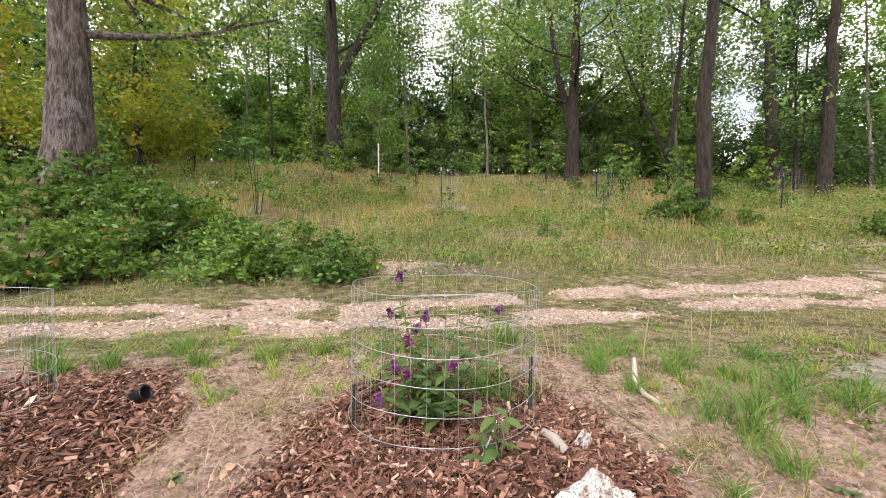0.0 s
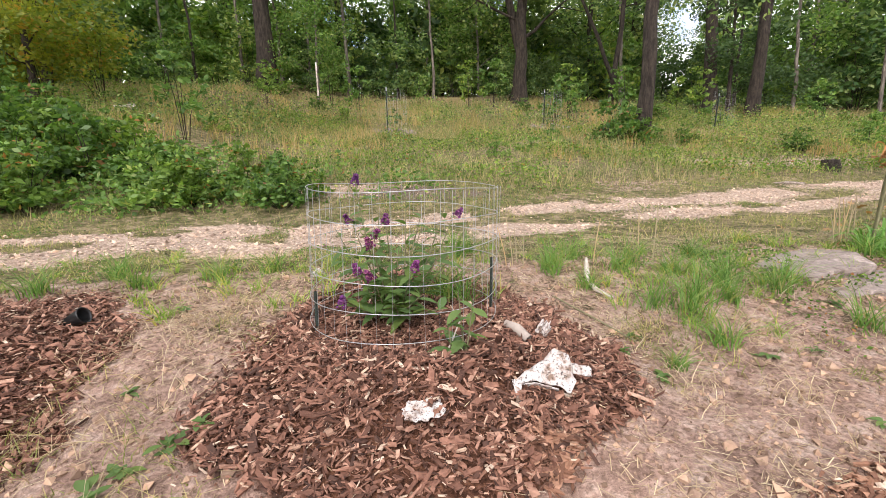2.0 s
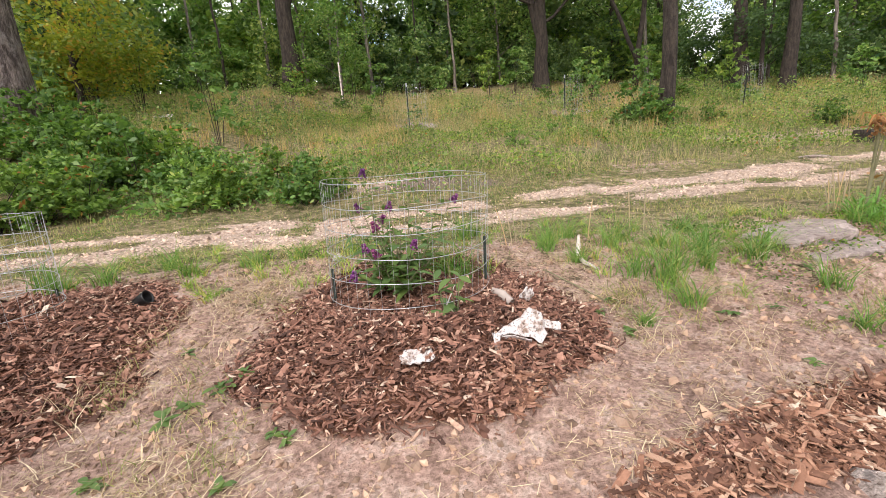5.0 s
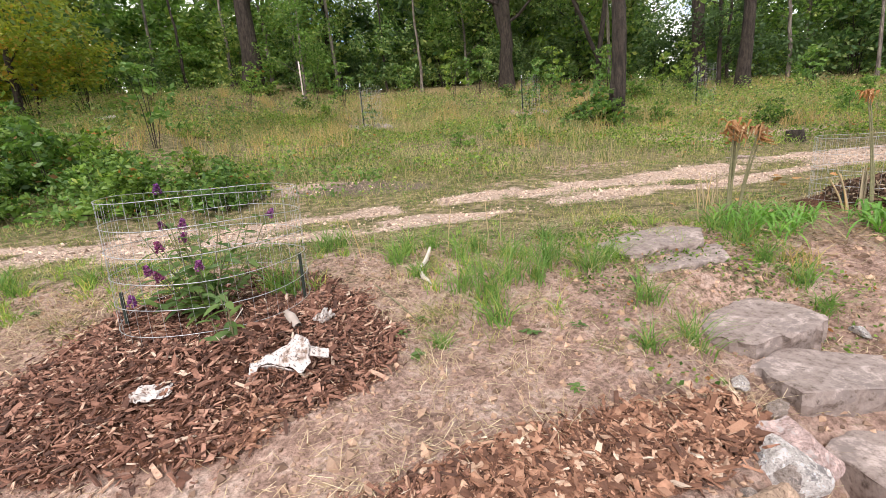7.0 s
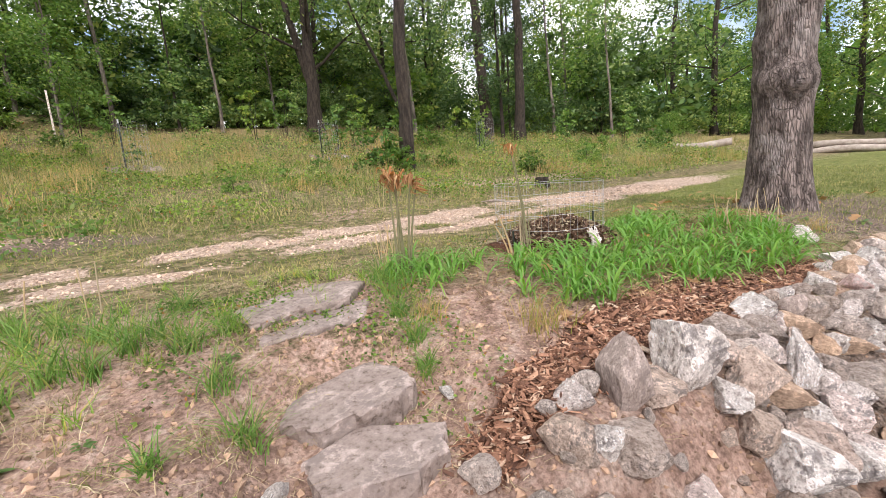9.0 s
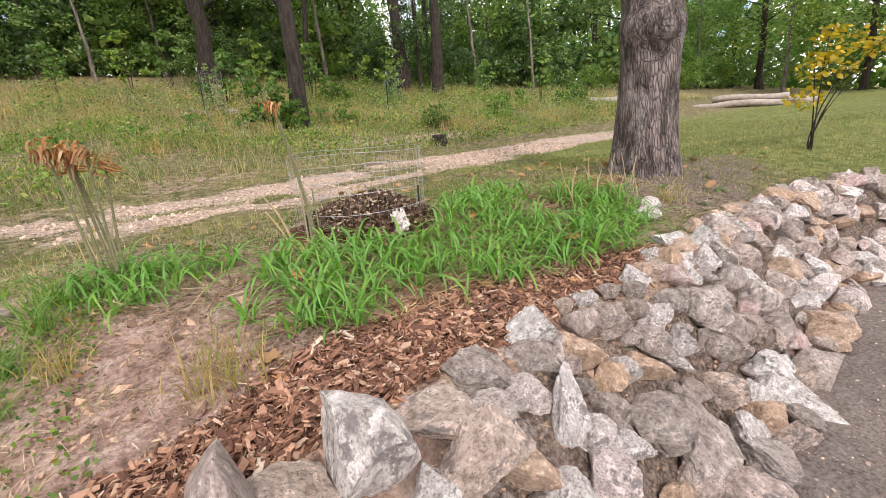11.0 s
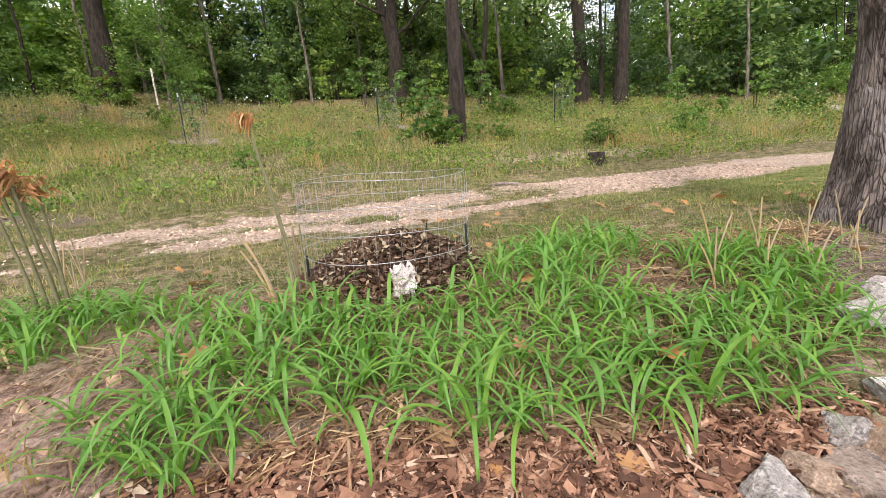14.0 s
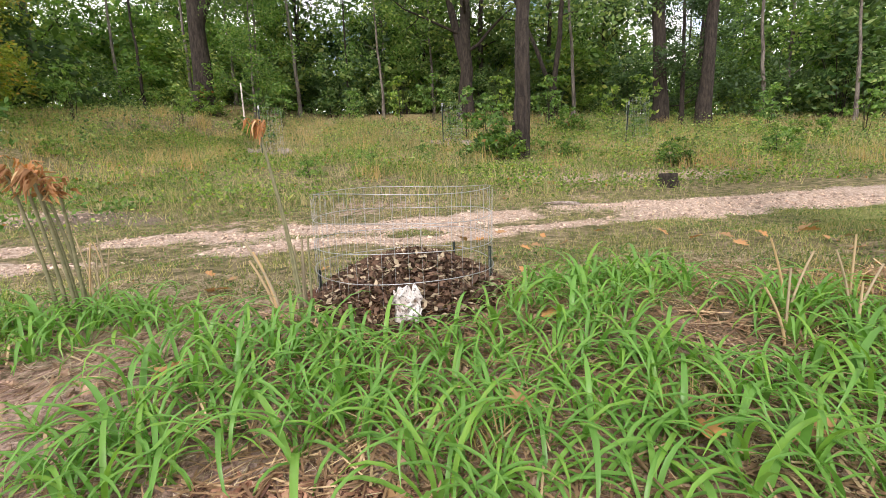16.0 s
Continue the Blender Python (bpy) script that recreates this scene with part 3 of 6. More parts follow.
def make_tree(seed, height, r, bark, leaf, leaf_len, n_leaves, low, spreadr, lean=(0, 0), fork=None, sides=10, limbs=9, clump=0.9, rise=(0.15, 0.7)):
    """Meshes of a tree with its foot at the origin: trunk, limbs, crown."""
    rng = np.random.default_rng(seed)
    n = 16
    zz = np.linspace(-0.25, height * 0.86, n)
    wob = np.cumsum(rng.normal(size=(n, 2)) * 0.035 * height / 12, axis=0)
    px = lean[0] * np.clip(zz, 0, None) + wob[:, 0] - wob[1, 0]
    py = lean[1] * np.clip(zz, 0, None) + wob[:, 1] - wob[1, 1]
    u = np.clip(zz / height, 0, 1)
    rad = r * (1 - 0.86 * u) * (1 + 0.55 * np.exp(-np.clip(zz, 0, None) / (1.6 * r + 0.1)))
    pieces, tips = [], []
    for k in range(limbs):
        h = height * (low + (0.86 - low) * (k + 0.5) / limbs)
        i = np.argmin(abs(zz - h))
        a = k * 2.4 + rng.uniform(-0.5, 0.5)
        reach = spreadr * (1.05 - 0.5 * abs((k + 0.5) / limbs - 0.35))
        pts = limb_path(rng, (px[i], py[i], zz[i]), (math.cos(a), math.sin(a), rng.uniform(*rise)), reach)
        rr = max(0.018, rad[i] * 0.32)
        pieces.append(tube(pts, np.linspace(rr, rr * 0.2, len(pts)), 5))
        tips += [pts[m] for m in (3, 4, 5, 6)]
        for s in range(2):
            b = limb_path(rng, pts[3 + s], unit(pts[-1] - pts[0]) + rng.normal(size=3) * 0.7, reach * 0.5, 0.4, 5)
            pieces.append(tube(b, np.linspace(rr * 0.4, rr * 0.1, 5), 3))
            tips += [b[2], b[4]]
    if fork is not None:
        fh, fa, fl = fork
        i = np.argmin(abs(zz - fh))
        pts = limb_path(rng, (px[i], py[i], zz[i]), (math.cos(fa) * 0.32, math.sin(fa) * 0.32, 1), fl, 0.15, 9)
        pieces.append(tube(pts, np.linspace(rad[i] * 0.8, rad[i] * 0.25, 9), 9))
        tips += [pts[m] for m in (4, 5, 6, 7, 8)]
    body = tube(np.stack([px, py, zz], 1), rad, sides, 0.1, seed)
    trunk = mesh_of("trunk", *join([body] + pieces), bark, False)
    top = np.array([px[-1], py[-1], height * 0.92])
    tips += [top, top + [0.5, 0, -0.6], top + [-0.4, 0.4, -0.8]]
    cs = np.array(tips) + rng.normal(size=(len(tips), 3)) * clump * 0.35
    pts = crown_points(rng, cs, max(1, n_leaves // len(cs)), clump * rng.uniform(0.75, 1.25))
    crown = mesh_of("crown", *leaf_cards(pts, leaf_len, rng), leaf)
    return trunk, None, crown


def put_tree(meshes, name, x, y, label, category="tree", group="", turn=0.0, size=1.0, z=None):
    ob = new(name)
    ob.empty_display_size = 0.2
    zz = land1(x, y) if z is None else z
    ob.matrix_basis = Matrix.LocRotScale((x, y, zz), Euler((0, 0, turn)), (size, size, size))
    tagged(ob, label, category, group)
    for nm, me in zip(("trunk", "limbs", "crown"), meshes):
        if me:
            child(nm, me, ob)
    return ob


def make_bush(seed, rx, rz, n, leaf, leaf_len, clumps=26, stems=10, low=0.15, thick=1.0, tight=0.27):
    rng = np.random.default_rng(seed)
    a = rng.uniform(0, 2 * np.pi, clumps)
    q = rng.random(clumps) ** 0.6
    h = rng.uniform(low, 1, clumps) * rng.choice([0.55, 0.8, 1.0, 1.25], clumps)
    cs = np.stack([np.cos(a) * q * rx * (1.15 - 0.5 * h), np.sin(a) * q * rx * (1.15 - 0.5 * h), h * rz], 1)
    pts = crown_points(rng, cs, n // clumps, tight * rx * rng.uniform(0.8, 1.3))
    pts[:, 2] = np.abs(pts[:, 2]) + 0.02
    pieces = []
    for k in range(stems):
        c = cs[k % clumps]
        pieces.append(tube(np.array([[c[0] * 0.15, c[1] * 0.15, -0.08], c * [0.5, 0.5, 0.55], c]), [0.012 * thick, 0.009 * thick, 0.003 * thick], 5))
    return mesh_of("stems", *join(pieces), M_BARK, False), None, mesh_of("leaves", *leaf_cards(pts, leaf_len, rng), leaf)


def put_bush(meshes, name, x, y, label, category="bush", group="", turn=0.0, size=1.0):
    ob = new(name)
    ob.matrix_basis = Matrix.LocRotScale((x, y, land1(x, y)), Euler((0, 0, turn)), (size, size, size))
    tagged(ob, label, category, group)
    child("woody_base", meshes[0], ob)
    child("foliage", meshes[2], ob)
    return ob


# the trees that stand in the clearing
put_tree(make_tree(1, 12, 0.4, M_BARK_OAK, M_LEAF_WOOD, 0.15, 18000, 0.26, 4.4, (0.0, 0.0), None, 14, 18, 1.0, (-0.3, 0.3)), "oak_tree", -7.2, 8.5,
         "stout old oak with grey furrowed bark behind the bramble bank")
put_tree(make_tree(2, 17, 0.42, M_BARK, M_LEAF_WOOD, 0.22, 9000, 0.3, 4.5, (-0.03, 0.0), (3.6, 0.2, 9.0), 12, 10), "forked_tree", -5.47, 22.2,
         "tall dark tree forking into two stems at the wood's edge")
put_tree(make_tree(3, 15, 0.2, M_BARK, M_LEAF_WOOD, 0.17, 8000, 0.38, 3.6, (0.085, 0.0), None, 12, 9), "leaning_tree", 6.75, 11.6,
         "slender dark tree leaning in the tall meadow grass")
put_tree(make_tree(4, 19, 0.3, M_BARK, M_LEAF_WOOD, 0.22, 7000, 0.5, 3.6, (0.0, 0.0)), "pine_tree", 14.7, 19.6, "tall straight dark trunk at the meadow's edge")
put_tree(make_tree(5, 19, 0.26, M_BARK, M_LEAF_WOOD, 0.22, 7000, 0.5, 3.6, (0.03, 0.0)), "pine_tree", 15.6, 18.1, "tall slim dark trunk beside its neighbour")
put_tree(make_tree(6, 9, 0.1, M_BARK, M_LEAF_DARK, 0.16, 9000, 0.04, 1.5, clump=0.6, limbs=16), "cedar_tree", 15.5, 19.4, "dark narrow cedar with foliage down to the grass")

# the wood behind the meadow
WOOD = [make_tree(20, 15, 0.17, M_BARK, M_LEAF_WOOD, 0.22, 7000, 0.06, 3.8, clump=0.95, limbs=15),
        make_tree(21, 18, 0.2, M_BARK, M_LEAF_WOOD, 0.23, 7000, 0.12, 4.2, (0.02, 0), clump=1.05, limbs=15),
        make_tree(22, 12, 0.1, M_BARK_PALE, M_LEAF_BRIGHT, 0.21, 6600, 0.06, 3.2, clump=0.9, limbs=13),
        make_tree(23, 16, 0.17, M_BARK, M_LEAF_DARK, 0.22, 6200, 0.04, 3.0, clump=0.85, limbs=16),
        make_tree(24, 9, 0.12, M_BARK, M_LEAF_YELLOW, 0.18, 6000, 0.08, 2.5, clump=0.7)]
WOOD_LABEL = ["leafy green woodland tree", "tall woodland tree with a dark trunk", "pale-barked young tree with fresh green leaves", "dark evergreen tree in the wood", "tree with leaves turning yellow"]


def wood_edge(x):
    """How near the meadow's far side the wood stands, by x."""
    return np.interp(x, [-40, -14, -8, 0, 8, 16, 24, 34], [13, 17, 24.5, 25.5, 24, 23, 20, 15])


def plant_wood():
    rng = random.Random(5)
    made, spots = 0, []
    for _ in range(6000):
        a = rng.uniform(-75, 100)
        r = rng.uniform(20, 46) if a < 55 else rng.uniform(34, 56)
        x, y = 2 + r * math.sin(radians(a)), r * math.cos(radians(a))
        if a < 58 and y < wood_edge(x) + 0.8:
            continue
        low = 28.5 < a < 35 or -8.5 < a < -4
        if 29.5 < a < 34 and r < 60:
            continue
        gap = 2.7 if r < 36 else 4.0
        if any((x - u) ** 2 + (y - v) ** 2 < gap * gap for u, v in spots):
            continue
        spots.append((x, y))
        k = rng.choices(range(5), (4, 3, 5, 1.2, 0.6))[0]
        put_tree(WOOD[k], "woodland_tree", x, y, WOOD_LABEL[k], "tree", "trees of the wood", rng.uniform(0, 6.3), rng.uniform(0.42, 0.55) if low else rng.uniform(0.8, 1.2))
        made += 1
        if made >= 68:
            break


plant_wood()
for wx, wy, ws in ((-9.4, 13.6, 0.8), (-13.5, 13, 1.0), (-12, 18, 0.9)):
    put_tree(WOOD[4], "turning_tree", wx, wy, "small tree with leaves turning yellow by the old oak", "tree", "", wx, ws)
put_tree(WOOD[2], "young_tree", -3.2, 22.0, "bright green young tree before the dark wood", "tree", "", 1.0, 0.62)
put_tree(make_tree(30, 10, 0.075, M_BARK_PALE, M_LEAF_BRIGHT, 0.22, 1800, 0.4, 1.6), "birch_tree", -4.0, 25.2, "slim white-barked tree at the wood's edge")
put_tree(make_tree(31, 13, 0.13, M_BARK, M_LEAF_WOOD, 0.24, 3500, 0.3, 2.6, (0.06, 0), (1.5, 3.0, 8)), "twin_tree", 10.0, 19.8, "dark tree with two thin stems")

put_tree(make_tree(32, 14, 0.34, M_BARK, M_LEAF_WOOD, 0.22, 7000, 0.16, 5.0, (0.02, 0), (2.2, 2.6, 7), 12, 12, 1.0), "spreading_tree", 6.7, 23.0, "broad dark tree with low spreading limbs")
SLIM = [make_tree(33, 11, 0.09, M_BARK_PALE, M_LEAF_BRIGHT, 0.22, 900, 0.5, 1.5, (0.05, 0)), make_tree(34, 12, 0.1, M_BARK_PALE, M_LEAF_WOOD, 0.22, 900, 0.5, 1.6, (-0.06, 0)),
        make_tree(35, 12, 0.08, M_BARK, M_LEAF_WOOD, 0.22, 900, 0.5, 1.6, (0.02, 0))]
for k, (tx, ty) in enumerate(((-13.5, 23.0), (-11.2, 25.4), (-9.3, 24.2), (-7.4, 25.0), (-2.0, 25.6), (0.6, 25.8), (2.5, 24.9), (12.0, 22.6), (17.5, 21.5), (20.0, 20.6), (22.5, 18.6), (-15.5, 18.4))):
    put_tree(SLIM[k % 3], "slim_tree", tx, ty, ("thin pale trunk at the wood's edge", "thin pale leaning trunk at the wood's edge", "thin dark trunk at the wood's edge")[k % 3], "tree", "slim trunks at the wood's edge", k * 1.7, 0.85 + 0.05 * (k % 5))

UNDER = [make_bush(40, 1.7, 2.6, 1700, M_LEAF_WOOD, 0.2, 34), make_bush(41, 1.5, 1.9, 1600, M_LEAF_BRIGHT, 0.18, 30),
         make_bush(42, 2.0, 3.4, 1800, M_LEAF_DARK, 0.22, 38)]
UNDER_LABEL = ["leafy green shrub at the wood's edge", "bright green shrub at the wood's edge", "dark shrub in the shade of the wood"]


def plant_under():
    rng = random.Random(8)
    for k in range(80):
        x = -34 + 74 * (k + rng.random()) / 80
        y = float(wood_edge(x)) + rng.choice((0.2, 1.2, 2.4, 4.5)) + rng.uniform(-0.4, 0.4)
        i = rng.choices(range(3), (4, 4, 1.6))[0]
        put_bush(UNDER[i], "woodland_shrub", x, y, UNDER_LABEL[i], "shrub", "shrubs under the wood", rng.uniform(0, 6.3), rng.uniform(0.65, 1.15))
    for k in range(46):
        x = -24 + 54 * (k + rng.random()) / 46
        y = float(wood_edge(x)) + rng.uniform(2.5, 10)
        if 27 < math.degrees(math.atan2(x - 2, y)) < 36:
            continue
        i = rng.choices(range(3), (4, 4, 2))[0]
        put_bush(UNDER[i], "understorey_tree", x, y, ("leafy young tree in the wood's shade", "bright leafy young tree among the trunks", "dark leafy young tree deep in the wood")[i], "tree", "young trees in the wood", rng.uniform(0, 6.3), rng.uniform(1.5, 2.5))
    for k in range(24):
        a = radians(rng.uniform(62, 100))
        r = rng.uniform(40, 56)
        put_bush(UNDER[k % 3], "woodland_shrub", 2 + r * math.sin(a), r * math.cos(a), UNDER_LABEL[k % 3], "shrub", "shrubs under the wood", rng.uniform(0, 6.3), rng.uniform(0.7, 1.1))


plant_under()
GOLD_SHRUB = make_bush(43, 1.6, 3.2, 2600, M_LEAF_YELLOW, 0.17, 34, 8, 0.1)
for sx, sy, ss in ((-9.3, 13.9, 1.0), (-10.8, 13.4, 0.9), (-8.4, 14.8, 0.8), (-12.4, 13.2, 1.1)):
    put_bush(GOLD_SHRUB, "turning_shrub", sx, sy, "tall shrub with yellow-green leaves behind the old oak", "shrub", "", sx, ss)


def far_wood():
    rng = np.random.default_rng(12)
    n = 34000
    a = np.radians(rng.uniform(-80, 102, n))
    r = rng.uniform(54, 78, n)
    x, y = 2 + r * np.sin(a), r * np.cos(a)
    ad = np.degrees(a)
    top = (8 + 7 * bumps(ad, r * 0, 0.35, 51)) * (1 - 0.72 * smooth(3.0, 1.2, np.abs(ad - 31.8))) * (1 - 0.6 * smooth(2.6, 1.2, np.abs(ad + 6))) * (1 - 0.15 * smooth(55, 62, ad))
    p = np.stack([x, y, land(x, y) + rng.random(n) ** 0.9 * top], 1)
    ob = new("far_wood", mesh_of("far_wood", *leaf_cards(p, 1.0, rng, 0.2, 0.75), M_LEAF_BRIGHT))
    tagged(ob, "dark green depth of the far wood", "woodland", kind="stuff")


far_wood()

# ---------------------------------------------------------------- stones
def rock_mesh(seed, material, sub=3, flat=0.7, cuts=13, rough=0.14):
    """A broken, weathered stone about 1 across."""
    rng = np.random.default_rng(seed)
    bm = bmesh.new()
    bmesh.ops.create_icosphere(bm, subdivisions=sub, radius=0.5)
    v = np.array([q.co for q in bm.verts])
    f = np.array([[q.index for q in p.verts] for p in bm.faces])
    bm.free()
    for k in range(cuts):
        nrm = unit(rng.normal(size=3))
        lim = rng.uniform(0.2, 0.35)
        over = np.clip(v @ nrm - lim, 0, None)
        v = v - over[:, None] * nrm * 0.9
    out = []
    for p in v:
        q = Vector(p) * 3.1 + Vector((seed * 3.7, 0, 0))
        k = noise.fractal(q, 1.0, 2.1, 5)
        c = noise.fractal(q * 4.2, 1.0, 2.0, 3)
        out.append(p * (1 + rough * (k - 0.6 * abs(c)) + rough * 0.5 * c))
    v = np.array(out)
    v = v / np.abs(v).max(0) * 0.5 * [1, rng.uniform(0.75, 1.0), flat * rng.uniform(0.8, 1.15)]
    return mesh_of("stone", v, f, material, True)


ROCKS = {"grey": [rock_mesh(60 + k, M_ROCK, 4, 0.75) for k in range(8)],
         "big": [rock_mesh(160 + k, M_ROCK_WHITE if k % 2 else M_ROCK, 4, 0.8, 10, 0.14) for k in range(4)],
         "white": [rock_mesh(70 + k, M_ROCK_WHITE, 4, 0.75, 9, 0.18) for k in range(5)],
         "tan": [rock_mesh(80 + k, M_ROCK_TAN, 4, 0.66) for k in range(3)],
         "pink": [rock_mesh(86, M_ROCK_PINK, 4, 0.75)],
         "slab": [rock_mesh(88 + k, M_SLAB, 4, 0.8, 6, 0.04) for k in range(2)]}
FAR_ROCKS = {"grey": [rock_mesh(60 + k, M_ROCK, 3, 0.75) for k in range(5)], "white": [rock_mesh(70 + k, M_ROCK_WHITE, 3, 0.75, 9, 0.18) for k in range(4)], "tan": ROCKS["tan"], "pink": ROCKS["pink"]}
SMALL_ROCKS = [rock_mesh(90 + k, M_ROCK, 2, 0.7, 7) for k in range(5)]
ROCKS["small"] = [rock_mesh(96 + k, M_LITTER_ROCK, 2, 0.7, 7) for k in range(5)]


def along_foot(s):
    pts = np.array(FOOT[1:15], float)
    seg = np.linalg.norm(np.diff(pts, axis=0), axis=1)
    cum = np.concatenate([[0], np.cumsum(seg)])
    x, y = np.interp(s, cum, pts[:, 0]), np.interp(s, cum, pts[:, 1])
    x2, y2 = np.interp(s + 0.05, cum, pts[:, 0]), np.interp(s + 0.05, cum, pts[:, 1])
    w = unit(np.array([x2 - x, y2 - y]))
    return np.array([x, y]), np.array([-w[1], w[0]])


FIRST_STONES = [("big", 3.39, 0.89, 0.28, 0.28, -55), ("slab", 3.06, 0.86, 0.17, 0.24, -48), ("white", 2.88, 0.89, 0.14, 0.08, -43), ("grey", 2.77, 0.91, 0.07, 0.06, -38), ("grey", 2.96, 0.92, 0.11, 0.1, -44),
                ("grey", 2.73, 0.77, 0.16, 0.15, -41), ("grey", 2.94, 0.71, 0.25, 0.15, -50), ("grey", 2.52, 0.88, 0.15, 0.1, -28), ("white", 1.74, 0.68, 0.16, 0.07, -10), ("white", 1.42, 0.54, 0.2, 0.06, -5)]
TOP_STONES = [("grey", 3.79, 0.97, 0.23, 0.1, -59), ("white", 4.12, 1.02, 0.2, 0.12, -50), ("tan", 4.19, 0.9, 0.2, 0.13, -55), ("slab", 4.31, 0.97, 0.14, 0.14, -43), ("white", 4.48, 1.08, 0.13, 0.09, -46),
              ("grey", 4.43, 0.96, 0.2, 0.12, -49), ("grey", 4.35, 1.08, 0.09, 0.08, -41), ("grey", 4.61, 1.06, 0.11, 0.08, -51), ("grey", 4.7, 1.0, 0.13, 0.09, -55), ("white", 4.81, 1.09, 0.16, 0.08, -55),
              ("tan", 4.93, 1.11, 0.11, 0.07, -57), ("white", 5.11, 1.17, 0.12, 0.09, -59), ("tan", 5.12, 1.08, 0.13, 0.12, -61), ("pink", 4.98, 1.0, 0.17, 0.12, -62)]
FACE_STONES = [("grey", 3.75, 0.86, 0.16, 0.11, -61), ("tan", 3.77, 0.76, 0.24, 0.13, -64), ("white", 4.02, 0.8, 0.15, 0.19, -66), ("grey", 4.34, 0.7, 0.26, 0.14, -71), ("grey", 4.18, 0.78, 0.17, 0.12, -67),
               ("big", 3.59, 0.61, 0.3, 0.22, -66), ("white", 4.07, 0.66, 0.18, 0.13, -70), ("grey", 4.64, 0.95, 0.13, 0.08, -56), ("white", 5.14, 0.99, 0.1, 0.08, -65), ("grey", 4.83, 0.92, 0.14, 0.12, -61),
               ("grey", 5.01, 0.87, 0.22, 0.18, -66), ("grey", 4.57, 0.86, 0.17, 0.12, -57), ("white", 4.74, 0.82, 0.16, 0.12, -63)]
LAST_STONES = [("tan", 5.33, 1.14, 0.15, 0.08, -63), ("white", 5.55, 1.12, 0.18, 0.12, -66), ("grey", 5.23, 0.97, 0.14, 0.1, -66), ("white", 5.37, 1.04, 0.15, 0.09, -66), ("grey", 5.72, 1.02, 0.21, 0.14, -70),
               ("white", 5.91, 1.1, 0.2, 0.13, -70), ("white", 5.62, 0.95, 0.19, 0.1, -71), ("grey", 5.25, 0.77, 0.2, 0.17, -73), ("grey", 6.47, 1.09, 0.25, 0.2, -74), ("white", 6.22, 1.01, 0.18, 0.12, -74),
               ("grey", 4.96, 0.78, 0.15, 0.11, -69), ("grey", 5.94, 0.9, 0.21, 0.13, -75), ("white", 5.72, 1.56, 0.22, 0.12, 20), ("white", 5.95, 1.7, 0.18, 0.1, 40)]


def build_wall():
    rng = random.Random(21)
    wall = tagged(new("wall_stones"), "dry retaining wall of rough grey, white and tan field stones", "stone wall", kind="structure")
    placed = []

    def stone(kind, x, y, z, sx, sy, sz, turn=None, tip=0.25):
        me = rng.choice((ROCKS if kind in ("big", "slab") or 2.4 < x < 5.3 else FAR_ROCKS)[kind])
        e = Euler((rng.uniform(-tip, tip), rng.uniform(-tip, tip), rng.uniform(0, 6.3) if turn is None else turn))
        child("stone", me, wall, Matrix.LocRotScale((x, y, z), e, (sx, sy, sz)))
        placed.append((x, y, 0.5 * max(sx, sy)))

    # the stones that stand out, from the steps to the oak: kind, place, width, height, turn in degrees
    for kind, x, y, w, h, turn in FIRST_STONES + TOP_STONES + FACE_STONES + LAST_STONES:
        stone(kind, x, y, land1(x, y) + 0.3 * h, w * 1.08, w * 1.0, h * 1.6, radians(turn), 0.14)
    for s in np.arange(6.6, 18.6, 0.085):
        c, nrm = along_foot(s)
        if 1.86 < c[0] < 2.55:
            continue
        w = float(wall_width(c[0])) + (0.06 if c[0] > 4.3 else -0.05)
        rows = 8 if c[0] > 2.5 else 2 if c[0] > 1.1 else 1
        for k in range(rows):
            d = 0.02 + (w - 0.02) * k / max(1, rows - 1) + rng.uniform(-0.035, 0.035)
            x, y = c[0] + nrm[0] * d + rng.uniform(-0.05, 0.05), c[1] + nrm[1] * d
            big = rng.uniform(0.15, 0.27)
            if math.hypot((x - 3.3) / 0.22, (y - 0.75) / 0.14) < 1:
                continue
            if any((x - u) ** 2 + (y - v) ** 2 < (0.23 * big + 0.37 * q) ** 2 for u, v, q in placed):
                continue
            kind = rng.choices(("grey", "white", "tan", "pink"), (10, 6, 3, 1))[0]
            stone(kind, x, y, land1(x, y) + (-0.02 if k >= rows - 2 and rows > 2 else 0.03) + rng.uniform(-0.015, 0.025), big * rng.uniform(1.0, 1.4), big, big * rng.uniform(0.85, 1.15), None, 0.45)
    for s in np.arange(6.6, 18.6, 0.03):
        c, nrm = along_foot(s)
        d = rng.uniform(-0.04, 0.95) * float(wall_width(c[0]))
        x, y = c[0] + nrm[0] * d, c[1] + nrm[1] * d
        big = rng.uniform(0.05, 0.1)
        if 1.9 < c[0] < 2.5:
            continue
        child("stone", rng.choice(SMALL_ROCKS), wall, Matrix.LocRotScale((x, y, land1(x, y) + big * 0.25), Euler((rng.uniform(0, 6), rng.uniform(0, 6), 0)), (big, big, big)))


build_wall()


